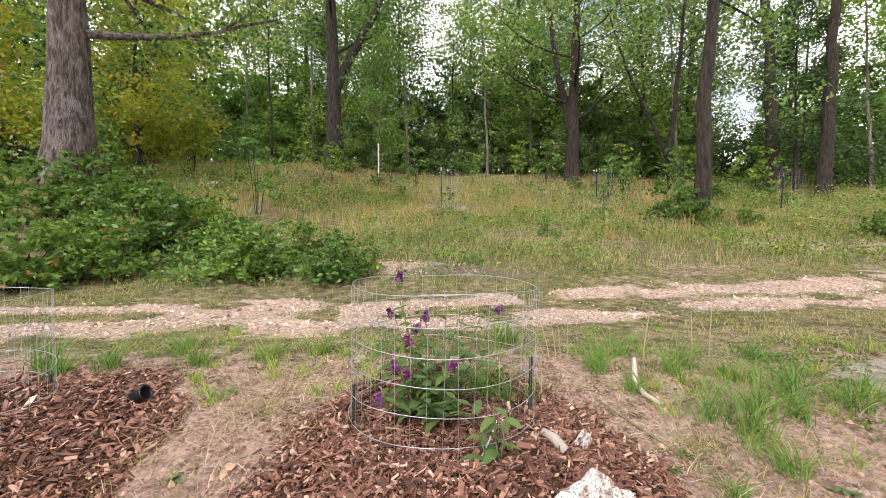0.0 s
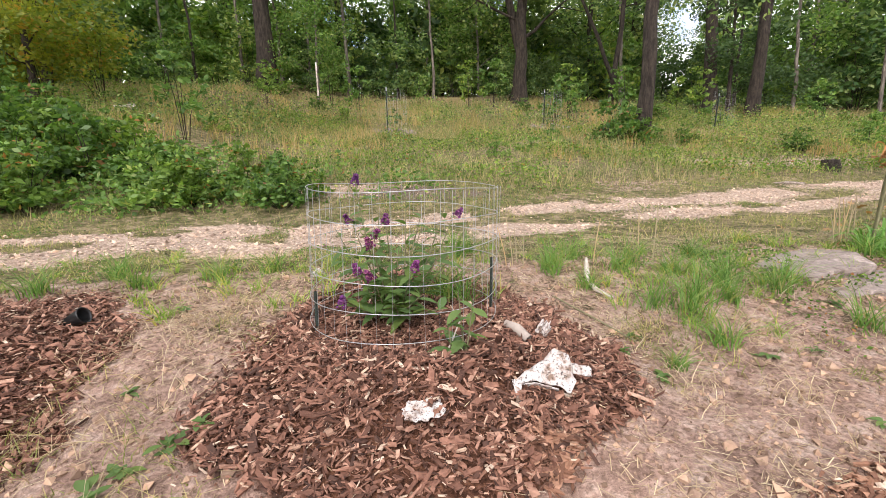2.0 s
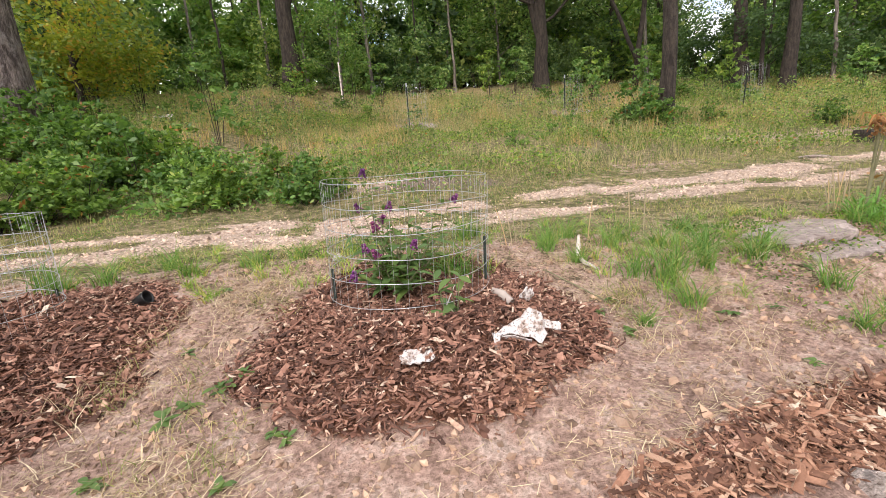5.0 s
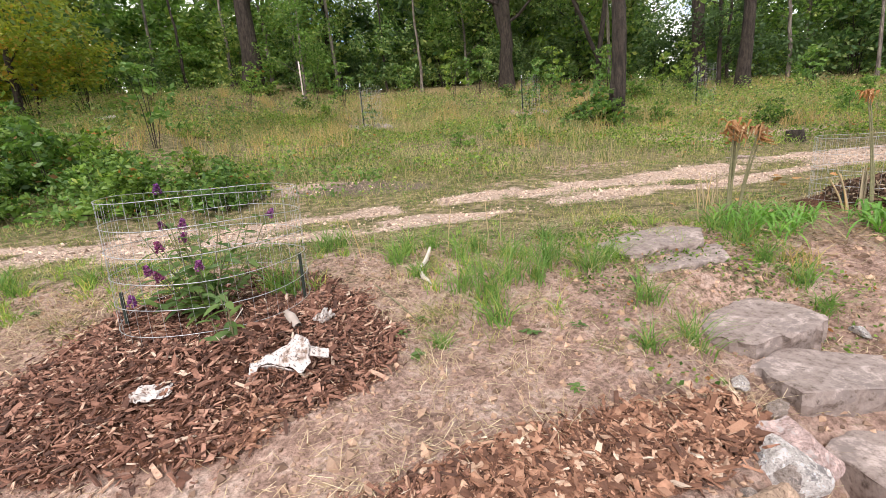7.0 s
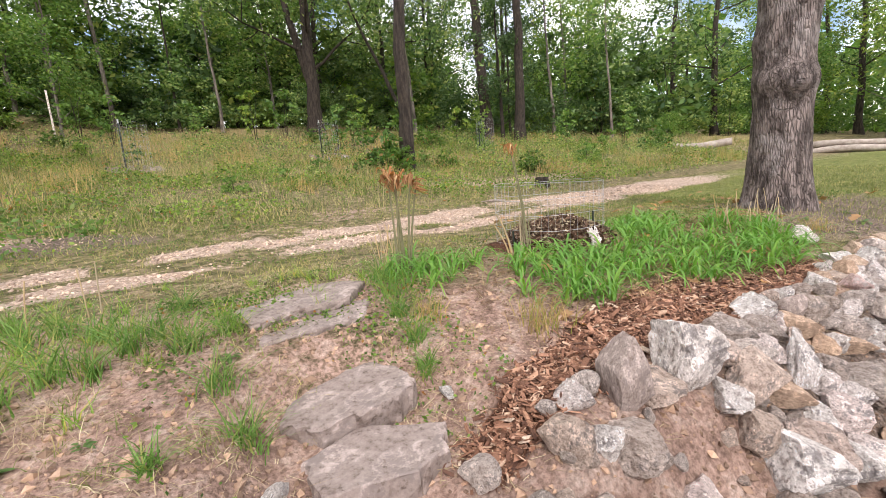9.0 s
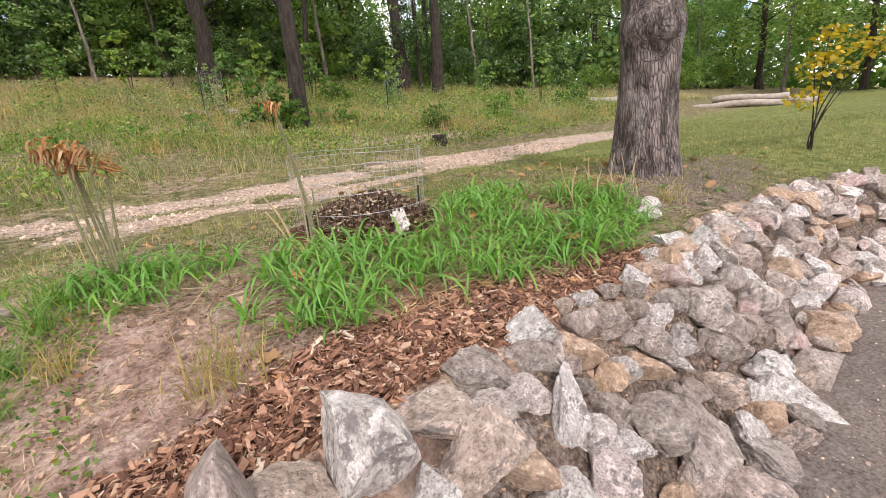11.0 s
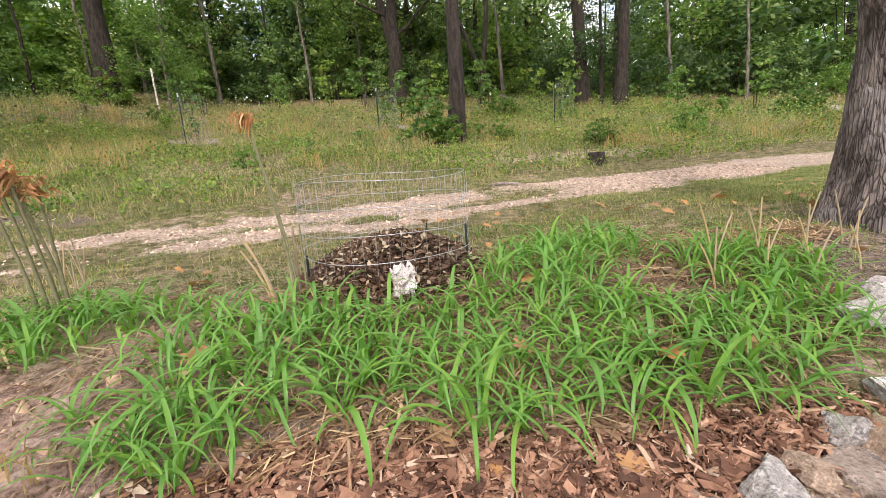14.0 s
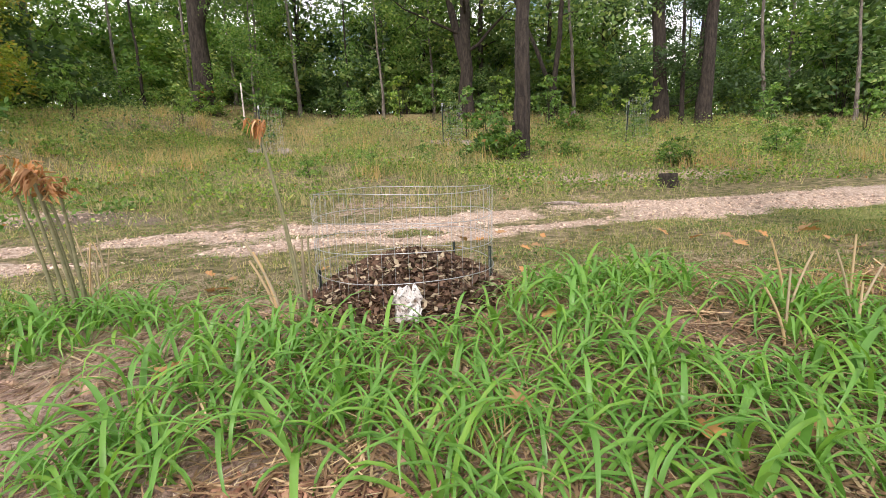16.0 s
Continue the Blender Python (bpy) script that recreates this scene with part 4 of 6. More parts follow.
def slab_mesh(seed, outline, thick, material):
    """A flagstone: a broken outline with a rough top and chipped edge."""
    rng = np.random.default_rng(seed)
    pts = []
    n = len(outline)
    for k in range(n):
        a, b = np.array(outline[k]), np.array(outline[(k + 1) % n])
        for u in np.linspace(0, 1, 7)[:-1]:
            pts.append(a + (b - a) * u + rng.normal(size=2) * 0.006)
    pts = np.array(pts)
    c = pts.mean(0)
    m = len(pts)
    rings = [(0.0, 0.0), (0.4, 0.0), (0.75, 0.0), (0.93, 0.0), (0.985, 0.003), (1.0, 0.012), (1.0, thick * 0.35), (0.985, thick * 0.7), (0.97, thick)]
    v, f = [], []
    for q, dz in rings:
        for p in pts:
            w = c + (p - c) * q
            h = (noise.fractal(Vector((w[0] * 5, w[1] * 5, seed)), 1.0, 2.0, 4)) * 0.006
            j = rng.normal() * 0.004 if dz > 0.01 else 0
            v.append((w[0] + j, w[1] + j, -dz + (h if q < 1.0 else h * 0.4)))
    for i in range(len(rings) - 1):
        for k in range(m):
            f.append((i * m + k, (i + 1) * m + k, (i + 1) * m + (k + 1) % m, i * m + (k + 1) % m))
    return mesh_of("slab", np.array(v), np.array(f), material, True)


for label, seed, z, thick, tip, outline in (
        ("flat weathered flagstone at the top of the steps", 1, 0.72, 0.06, (0.03, -0.05), [(1.93, 2.19), (2.2, 2.32), (2.42, 2.37), (2.6, 2.23), (2.44, 1.98), (2.14, 1.95), (1.99, 1.9)]),
        ("broken flagstone edge below the top step", 2, 0.665, 0.07, (0.05, -0.03), [(2.02, 1.88), (2.28, 2.08), (2.55, 2.02), (2.46, 1.8), (2.28, 1.77), (2.0, 1.76)]),
        ("thick grey flagstone step", 3, 0.515, 0.1, (0.03, -0.09), [(2.0, 1.36), (2.12, 1.53), (2.4, 1.6), (2.5, 1.43), (2.49, 1.3), (2.36, 1.24), (2.12, 1.25)]),
        ("thick brown-grey flagstone step", 4, 0.445, 0.13, (0.03, -0.02), [(2.06, 1.18), (2.26, 1.26), (2.51, 1.13), (2.46, 1.0), (2.33, 0.95), (2.07, 0.98)]),
        ("low grey flagstone at the foot of the steps", 5, 0.315, 0.14, (0.03, 0.0), [(2.08, 0.9), (2.27, 0.96), (2.5, 0.88), (2.5, 0.71), (2.38, 0.6), (2.05, 0.62)])):
    cx, cy = np.mean([p[0] for p in outline]), np.mean([p[1] for p in outline])
    ob = new("stone_step", slab_mesh(seed, [(p[0] - cx, p[1] - cy) for p in outline], thick, M_SLAB))
    ob.matrix_basis = Matrix.LocRotScale((cx, cy, z), Euler((*tip, 0)), None)
    tagged(ob, label, "stone step", "stone steps")


def single_rock(name, kind, k, x, y, sx, sy, sz, label, turn=0.0, up=0.25):
    ob = new(name, ROCKS[kind][k])
    ob.matrix_basis = Matrix.LocRotScale((x, y, land1(x, y) + sz * up), Euler((0.1, 0.05, turn)), (sx, sy, sz))
    return tagged(ob, label, "rock")


single_rock("flat_rock", "grey", 0, 6.1, 6.25, 0.5, 0.22, 0.1, "flat grey rock at the side of the gravel drive")
single_rock("pale_rock", "white", 1, 1.97, 1.12, 0.12, 0.08, 0.08, "small pale stone beside the steps", 0.6)
single_rock("pale_rock", "white", 2, 2.6, 1.28, 0.1, 0.08, 0.05, "small pale stone between the steps", 1.6)
single_rock("grey_rock", "grey", 3, 1.98, 0.98, 0.09, 0.1, 0.12, "small grey stone beside the lower step", 1.0)
single_rock("boulder", "white", 0, -6.9, 13.2, 0.8, 0.5, 0.4, "pale boulder lying in the dry meadow grass", 0.4)
single_rock("pebble", "white", 3, -0.42, 2.3, 0.09, 0.06, 0.06, "pale stone in the short grass")
for cx, cy in ((0.1, 13.35), (5.3, 14.6)):
    for k in range(11):
        q = 0.42 + 0.06 * math.sin(5 * k)
        single_rock("ring_stone", "small", k % 5, cx + q * 1.3 * math.cos(k * 0.57), cy + q * math.sin(k * 0.57), 0.3, 0.22, 0.26, "dark stone in the ring round a caged sapling", k * 1.3, 0.38)

# ---------------------------------------------------------------- wire cages
def cage(x, y, z, r, height, rings, uprights, label, thick=0.0015, thin=0.00065, tip=(0, 0), stakes=((0.9, 0.12), (3.7, 0.12)), seed=0):
    rng = np.random.default_rng(seed)
    top = tagged(new("wire_cage"), label, "wire cage", "wire cages round the plants")
    top.matrix_basis = Matrix.LocRotScale((x, y, z), Euler((*tip, 0)), None)
    n = 48
    a = np.arange(n + 1) / n * 2 * np.pi

    def radius(t, u):
        return r * (1 + 0.03 * np.sin(2 * t + seed) + 0.015 * np.sin(3 * t + 2 * u + seed)) * (1 + 0.03 * (0.5 - u))

    for k in range(rings):
        u = k / (rings - 1)
        q = radius(a, u)
        pts = np.stack([np.cos(a) * q, np.sin(a) * q, u * height + 0.006 * np.sin(3 * a + k + seed) + 0 * a], 1)
        child("wire_ring", mesh_of("wire_ring", *tube(pts, np.full(n + 1, thick), 6), M_WIRE, False), top)
    me = mesh_of("upright_wire", *tube(np.array([[0, 0, -0.03], [0, 0, height * 0.5], [0, 0, height]]), [thin] * 3, 5), M_WIRE, False)
    for k in range(uprights):
        t = 2 * np.pi * k / uprights
        q = float(radius(t, 0.5))
        child("upright_wire", me, top, Matrix.LocRotScale((math.cos(t) * q, math.sin(t) * q, 0), Euler((rng.normal() * 0.01, rng.normal() * 0.01, 0)), None))
    sm = mesh_of("stake", *tube(np.array([[0, 0, -0.12], [0, 0, 0.02], [0, 0, 1.0]]), [0.007] * 3, 6), M_POST, False)
    for t, h in stakes:
        q = float(radius(t, 0.3)) - 0.015
        child("stake", sm, top, Matrix.LocRotScale((math.cos(t) * q, math.sin(t) * q, 0), None, (1, 1, h)), "dark steel stake")
    return top


cage(0.0, 1.79, 0.7, 0.37, 0.5, 6, 44, "round galvanised wire cage standing in a mulch mound", tip=(0.0, 0.02), stakes=((0.05, 0.2), (3.5, 0.12)))
cage(-1.95, 1.65, 0.66, 0.38, 0.5, 6, 48, "round galvanised wire cage on the neighbouring mulch mound", seed=2)
cage(4.2, 2.58, 0.745, 0.4, 0.43, 5, 50, "round galvanised wire cage over dead-leaf mulch", tip=(0.02, 0.0), stakes=((6.0, 0.18), (3.3, 0.1), (0.9, 0.14)), seed=4)


def post(x, y, h, label, lean=0.0):
    bm = bmesh.new()
    for sx, sy in ((0.034, 0.006), (0.006, 0.03)):
        bmesh.ops.create_cube(bm, size=1, matrix=Matrix.Translation((0, 0.012 if sx < 0.01 else 0, h / 2 - 0.15)) @ Matrix.Diagonal((sx, sy, h + 0.3, 1)))
    top = tagged(new("steel_post"), label, "fence post", "steel posts in the meadow")
    top.matrix_basis = Matrix.LocRotScale((x, y, land1(x, y)), Euler((0, lean, 0.3)), None)
    part("post", bm, M_POST, top)
    bm = bmesh.new()
    bmesh.ops.create_cube(bm, size=1, matrix=Matrix.Translation((0, 0, h - 0.05)) @ Matrix.Diagonal((0.036, 0.008, 0.1, 1)))
    part("tip", bm, M_WIRE, top, "white-painted tip")


post(-0.05, 13.3, 1.35, "dark green steel post in the meadow beside a caged sapling")
post(5.05, 14.5, 1.3, "dark green steel post beside a caged sapling near the wood")
post(10.3, 13.4, 1.2, "dark green steel post before the tall trunks", 0.06)
cage(0.2, 13.4, land1(0.2, 13.4) + 0.05, 0.3, 1.2, 9, 18, "tall wire cage round a young sapling in the meadow", 0.0012, 0.0012, stakes=(), seed=6)
cage(5.35, 14.6, land1(5.35, 14.6) + 0.05, 0.3, 1.2, 9, 18, "tall wire cage round a sapling near the wood", 0.0012, 0.0012, stakes=(), seed=7)
cage(10.7, 13.6, land1(10.7, 13.6) + 0.05, 0.3, 1.2, 9, 18, "tall wire cage before the tall trunks", 0.0012, 0.0012, stakes=(), seed=8)
SAPLING = make_bush(45, 0.28, 1.3, 150, M_LEAF_WOOD, 0.09, 14, 4, 0.2, 0.5)
WILD = make_bush(46, 0.3, 1.0, 260, M_LEAF_BRIGHT, 0.075, 16, 5, 0.25, 0.4)
for sx, sy in ((0.2, 13.4), (5.35, 14.6), (10.7, 13.6)):
    put_bush(SAPLING, "sapling", sx, sy, "young leafy sapling inside a wire cage", "sapling", "caged saplings", sx)

# ---------------------------------------------------------------- plants in the beds
def broad_leaf(length, wide, material, seed=0, fold=0.25, curl=0.5):
    """A pointed leaf with a fold along its midrib, bending down along its length."""
    n = 6
    v = []
    for k in range(n + 1):
        u = k / n
        w = wide * math.sin(math.pi * min(1, u * 0.96 + 0.03)) ** 0.8 * 0.5
        zc = -curl * length * u * u * 0.5
        for s in (-1, 0, 1):
            v.append((s * w, u * length, zc + abs(s) * w * fold))
    f = []
    for k in range(n):
        for s in (0, 1):
            a = k * 3 + s
            f.append((a, a + 1, a + 4, a + 3))
    return mesh_of("leaf", np.array(v), np.array(f), material, False)


BUD_LEAF = [broad_leaf(0.085, 0.034, M_LEAF_BUSH, 0, 0.3, c) for c in (0.2, 0.5, 0.9)]


def flower_spike(seed):
    rng = np.random.default_rng(seed)
    n = 150
    u = rng.random(n)
    a = rng.uniform(0, 6.3, n)
    r = 0.021 * (1 - u * 0.7)
    p = np.stack([np.cos(a) * r, np.sin(a) * r, u * 0.085], 1)
    return mesh_of("flower_spike", *leaf_cards(p, 0.016, rng, 0.0, 0.9), M_FLOWER)


SPIKES = [flower_spike(k) for k in range(3)]


def buddleia(x, y, z, stems, seed, label, n_leaf=11):
    rng = random.Random(seed)
    top = tagged(new("flowering_bush"), label, "bush")
    top.matrix_basis = Matrix.Translation((x, y, z))
    for k, (tx, ty, tz, bloom) in enumerate(stems):
        tip = np.array([tx - x, ty - y, tz - z])
        base = np.array([tip[0] * 0.12 + rng.uniform(-0.03, 0.03), tip[1] * 0.12, -0.06])
        mid = (base + tip) / 2 + np.array([tip[0] * 0.12, tip[1] * 0.12, 0.03])
        t = np.linspace(0, 1, 8)[:, None]
        pts = base * (1 - t) ** 2 + 2 * mid * t * (1 - t) + tip * t * t
        child("stem", mesh_of("stem", *tube(pts, np.linspace(0.004, 0.0015, 8), 5), M_STALK, False), top)
        for m in range(n_leaf):
            u = 0.18 + 0.8 * m / n_leaf
            p = pts[min(7, int(u * 7))] * (1 - (u * 7) % 1) + pts[min(7, int(u * 7) + 1)] * ((u * 7) % 1)
            s = rng.uniform(0.7, 1.35) * (1.15 - 0.5 * u)
            child("leaf", rng.choice(BUD_LEAF), top, Matrix.LocRotScale(tuple(p), Euler((rng.uniform(-0.2, 0.6), rng.uniform(-0.3, 0.3), m * 2.1 + rng.uniform(-0.5, 0.5))), (s, s, s)))
        if bloom:
            child("flower_spike", SPIKES[k % 3], top, Matrix.LocRotScale(tuple(tip - [0, 0, 0.03]), Euler((rng.uniform(-0.5, 0.5), rng.uniform(-0.7, 0.7), 0)), (0.75, 0.75, 0.5)), "purple flower spike")
    return top


buddleia(-0.05, 1.78, 0.72, [(-0.18, 1.8, 1.24, 1), (-0.07, 1.72, 1.09, 1), (-0.12, 1.62, 1.02, 1), (-0.12, 1.8, 1.03, 1), (-0.17, 1.6, 0.93, 1), (-0.12, 1.58, 0.91, 1),
                             (0.03, 1.58, 0.94, 1), (-0.23, 1.55, 0.83, 1), (0.23, 1.9, 1.09, 1), (-0.21, 1.85, 1.08, 1), (0.08, 1.75, 1.12, 0), (0.14, 1.6, 0.98, 0),
                             (0.02, 1.9, 1.15, 0), (-0.1, 1.95, 1.1, 0), (0.18, 1.85, 1.12, 0), (-0.26, 1.75, 1.05, 0), (-0.2, 1.9, 1.17, 0), (0.1, 1.95, 1.05, 0), (-0.02, 1.65, 0.98, 0), (0.24, 1.78, 1.0, 0), (-0.28, 1.9, 0.95, 0), (0.2, 1.7, 0.95, 0), (0.05, 1.5, 0.84, 0), (0.12, 1.46, 0.8, 0), (-0.05, 1.5, 0.82, 0)], 3,
         "green butterfly bush with purple flower spikes in a wire cage", 10)
buddleia(0.17, 1.42, 0.66, [(0.2, 1.36, 0.86, 0), (0.16, 1.4, 0.88, 0), (0.12, 1.38, 0.8, 0)], 5, "bright young shoot outside the wire cage", 6)
buddleia(-2.0, 1.65, 0.68, [(-1.75, 1.6, 0.9, 0), (-1.8, 1.7, 0.95, 0), (-2.0, 1.6, 1.0, 0), (-2.1, 1.7, 0.98, 0)], 6, "small green bush in the neighbouring wire cage")
buddleia(4.27, 2.75, 0.74, [(4.27, 2.75, 0.98, 0), (4.33, 2.72, 0.92, 0), (4.2, 2.8, 0.9, 0)], 7, "thin green shoot in the leaf-filled cage", 6)


def strap_shape(seed):
    """A long arching strap leaf of the daylily, as arrays."""
    rng = np.random.default_rng(seed)
    n = 8
    ln = rng.uniform(0.3, 0.48)
    first, bend = math.radians(rng.uniform(50, 84)), rng.uniform(1.7, 3.0)
    wd = rng.uniform(0.0048, 0.0072)
    turn = rng.uniform(-0.06, 0.06)
    v = []
    p = np.array([0.0, -0.02])
    for k in range(n + 1):
        u = k / n
        ang = first - bend * u ** 1.7
        if k:
            p = p + np.array([math.cos(ang), math.sin(ang)]) * ln / n
        w = wd * (0.75 + 0.5 * u) * (1 - u ** 2.4) + 0.0005
        for s in (-1, 0, 1):
            v.append((s * w + turn * u * u, p[0], max(0.004, p[1]) + abs(s) * w * 0.55))
    f = []
    for k in range(n):
        for s in (0, 1):
            a = k * 3 + s
            f.append((a, a + 1, a + 4, a + 3))
    return np.array(v), np.array(f)


STRAP_SHAPES = [strap_shape(k) for k in range(20)]
STRAPS = [mesh_of("leaf", v, f, M_LILY, False) for v, f in STRAP_SHAPES]
BED_FRONT = ([2.75, 2.95, 3.2, 3.45, 3.9, 4.5, 5.05, 5.6, 6.2], [2.2, 1.95, 1.75, 1.46, 1.4, 1.4, 1.3, 1.5, 2.2])
BED_BACK = ([2.75, 3.0, 3.4, 3.75, 4.6, 4.75, 5.3, 5.8, 6.25], [2.4, 2.5, 2.4, 2.25, 2.2, 2.55, 2.68, 2.7, 2.4])


def in_bed(x, y):
    return np.interp(x, *BED_FRONT) < y < np.interp(x, *BED_BACK) and math.hypot((x - 4.2) / 0.46, (y - 2.46) / 0.46) > 1


def daylilies():
    rng = random.Random(31)
    spots = []
    for _ in range(7000):
        x, y = rng.uniform(2.75, 6.25), rng.uniform(1.3, 2.75)
        if not in_bed(x, y):
            continue
        if (x < 3.55 and y < 2.1 and rng.random() < 0.75) or bumps(x, y, 2.1, 92) < 0.3 or math.hypot((x - 3.95) / 0.3, (y - 1.4) / 0.16) < 1:
            continue
        if any((x - u) ** 2 + (y - v) ** 2 < 0.086 ** 2 for u, v in spots):
            continue
        spots.append((x, y))
    extra = [(3.3, 1.68), (3.5, 1.52), (3.62, 1.42), (3.72, 1.5), (3.45, 1.95)]
    rest = []
    for k, (x, y) in enumerate(extra + spots):
        a0 = rng.uniform(0, 6.3)
        n = rng.randint(9, 13)
        grown = rng.uniform(0.8, 1.1)
        top = None
        if k < 320:
            top = tagged(new("daylily_clump"), "clump of arching bright green daylily leaves", "daylily", "daylilies in the bed")
            top.matrix_basis = Matrix.Translation((x, y, land1(x, y) - 0.005))
        for m in range(n):
            s = rng.uniform(0.46, 0.86) * grown
            a = a0 + m * 2.4 + rng.uniform(-0.4, 0.4)
            q = Matrix.LocRotScale((rng.uniform(-0.025, 0.025), rng.uniform(-0.025, 0.025), 0), Euler((rng.uniform(-0.2, 0.25), 0, a)), (s * 1.55, s, s))
            i = rng.randrange(len(STRAPS))
            if top:
                child("leaf", STRAPS[i], top, q)
            else:
                v, f = STRAP_SHAPES[i]
                mm = np.array(Matrix.Translation((x, y, land1(x, y) - 0.005)) @ q)
                rest.append((v @ mm[:3, :3].T + mm[:3, 3], f))
    if rest:
        tagged(new("daylily_leaves", mesh_of("daylily_leaves", *join(rest), M_LILY, False)), "dense arching daylily leaves filling the bed", "daylily", kind="stuff")


daylilies()


def seed_head(seed):
    """A withered head: limp papery petals hanging in a bunch."""
    rng = np.random.default_rng(seed)
    pieces = []
    for k in range(16):
        a = k * 2.4 + rng.uniform(-0.4, 0.4)
        reach, drop = rng.uniform(0.008, 0.03), rng.uniform(0.02, 0.05)
        root = np.array([rng.normal() * 0.014, rng.normal() * 0.014, rng.normal() * 0.008])
        d = np.array([math.cos(a), math.sin(a), 0])
        sd = np.array([-math.sin(a), math.cos(a), 0])
        v, f = [], []
        for m in range(6):
            u = m / 5
            c = root + d * reach * math.sin(u * 2.0) + [0, 0, 0.016 * math.sin(u * 3.0) - drop * u * u] + rng.normal(size=3) * 0.0015
            tw = u * rng.uniform(0.5, 1.2)
            w = 0.0055 * math.sin(0.35 + u * 2.5)
            e = sd * math.cos(tw) + np.array([0, 0, 1]) * math.sin(tw)
            v += [c - e * w, c + d * 0.003, c + e * w]
        for m in range(5):
            f += [(m * 3, m * 3 + 1, m * 3 + 4, m * 3 + 3), (m * 3 + 1, m * 3 + 2, m * 3 + 5, m * 3 + 4)]
        pieces.append((np.array(v), np.array(f)))
    return mesh_of("flower_head", *join(pieces), M_SEED, False)


HEADS = [seed_head(k) for k in range(4)]


def stalks(x, y, list_of, label, material=None, rad=0.0055):
    top = tagged(new("dry_stalks"), label, "dry stalks")
    z = land1(x, y)
    top.matrix_basis = Matrix.Translation((x, y, z))
    for k, (dx, dy, lx, ly, h, head) in enumerate(list_of):
        t = np.linspace(0, 1, 7)[:, None]
        pts = np.array([[dx, dy, -0.03]]) + np.array([[lx, ly, 0]]) * t ** 1.6 + np.array([[0, 0, h + 0.03]]) * t
        child("stalk", mesh_of("stalk", *tube(pts, np.linspace(rad, rad * 0.65, 7), 6), material or M_STALK, False), top)
        if head:
            child("flower_head", HEADS[k % 4], top, Matrix.LocRotScale(tuple(pts[-1]), Euler((0.3 * k, 0.2, k)), (head, head, head)), "withered brown flower head")


stalks(2.87, 2.37, [(0.0, 0.0, -0.01, -0.09, 0.57, 1.4), (0.03, 0.02, -0.04, -0.07, 0.58, 1.5), (0.05, -0.02, 0.01, -0.11, 0.55, 1.4), (-0.02, -0.02, -0.04, -0.07, 0.57, 1.5), (0.07, 0.0, 0.04, -0.09, 0.51, 1.3), (0.05, 0.04, -0.05, -0.06, 0.53, 1.3)],
       "tall dry daylily stalks with withered brown heads", rad=0.0075)
stalks(3.8, 2.31, [(0, 0, -0.11, 0, 0.73, 1.05), (-0.01, 0.0, -0.1, 0.01, 0.71, 0.95), (0.03, 0.02, 0.0, 0.02, 0.3, 0)], "lone tall daylily stalk with a withered head beside the cage")
stalks(3.72, 2.36, [(0.05, 0, 0.0, 0, 0.28, 0), (0.07, 0.01, 0.01, 0, 0.3, 0), (0.08, 0.0, 0.0, 0, 0.26, 0), (-0.03, 0, -0.08, 0, 0.26, 0), (-0.04, 0.01, -0.1, 0.02, 0.22, 0), (-0.02, 0, -0.12, 0, 0.3, 0)],
       "bundle of cut straw-coloured stalks beside the cage", M_STRAW, 0.007)
stalks(2.86, 2.53, [(0.015 * k - 0.07, 0.02 * (k % 3), -0.05 + 0.03 * (k % 4), 0, 0.2 + 0.03 * (k % 5), 0) for k in range(10)], "cut straw-coloured stalk stubs at the bed's end", M_STRAW, 0.004)
stalks(5.72, 2.0, [(0.06 * k - 0.3, 0.07 * (k % 4) - 0.1, 0.08 * (k % 3 - 1), 0.0, 0.17 + 0.04 * (k % 4), 0) for k in range(16)], "thin pinkish dry stalks standing by the bed's far end", M_STRAW, 0.005)
stalks(1.4, 2.3, [(0, 0, 0.01, 0, 0.3, 0), (-0.06, 0.05, -0.01, 0, 0.27, 0), (-0.3, 0.1, 0.03, 0, 0.24, 0)], "dry straw-coloured stems standing in the grass", M_STRAW, 0.004)
stalks(0.55, 2.35, [(0.03 * k, 0.02 * (k % 2), -0.08 + 0.02 * k, 0, 0.2 + 0.03 * (k % 3), 0) for k in range(5)], "dry straw-coloured stems beside the mulch mound", M_STRAW, 0.003)

# ---------------------------------------------------------------- cloths, sticks and litter
def cloth_mesh(seed, w, h, lift, n=26):
    """A crumpled, soiled white rag."""
    v = []
    for i in range(n):
        for j in range(n):
            a, b = i / (n - 1) - 0.5, j / (n - 1) - 0.5
            q = Vector((a * 3.1 + seed * 5, b * 3.1, 0))
            sq = 1 - 0.75 * abs(noise.noise(Vector((a * 3.4 + seed, 3, 0)))) - 0.9 * max(0, abs(a) - 0.28)
            x = a * w + 0.12 * w * noise.noise(q * 1.7)
            y = b * h * sq + 0.15 * h * noise.noise(q * 1.4 + Vector((9, 0, 0)))
            z = lift * (0.35 + 0.9 * noise.fractal(q * 1.6, 1.0, 2.0, 4)) * (1 - 1.5 * max(abs(a), abs(b)) ** 2)
            v.append((x, y, max(0.002, z + 0.01)))
    f = [(i * n + j, (i + 1) * n + j, (i + 1) * n + j + 1, i * n + j + 1) for i in range(n - 1) for j in range(n - 1)]
    return mesh_of("rag", np.array(v), np.array(f), M_CLOTH, False)


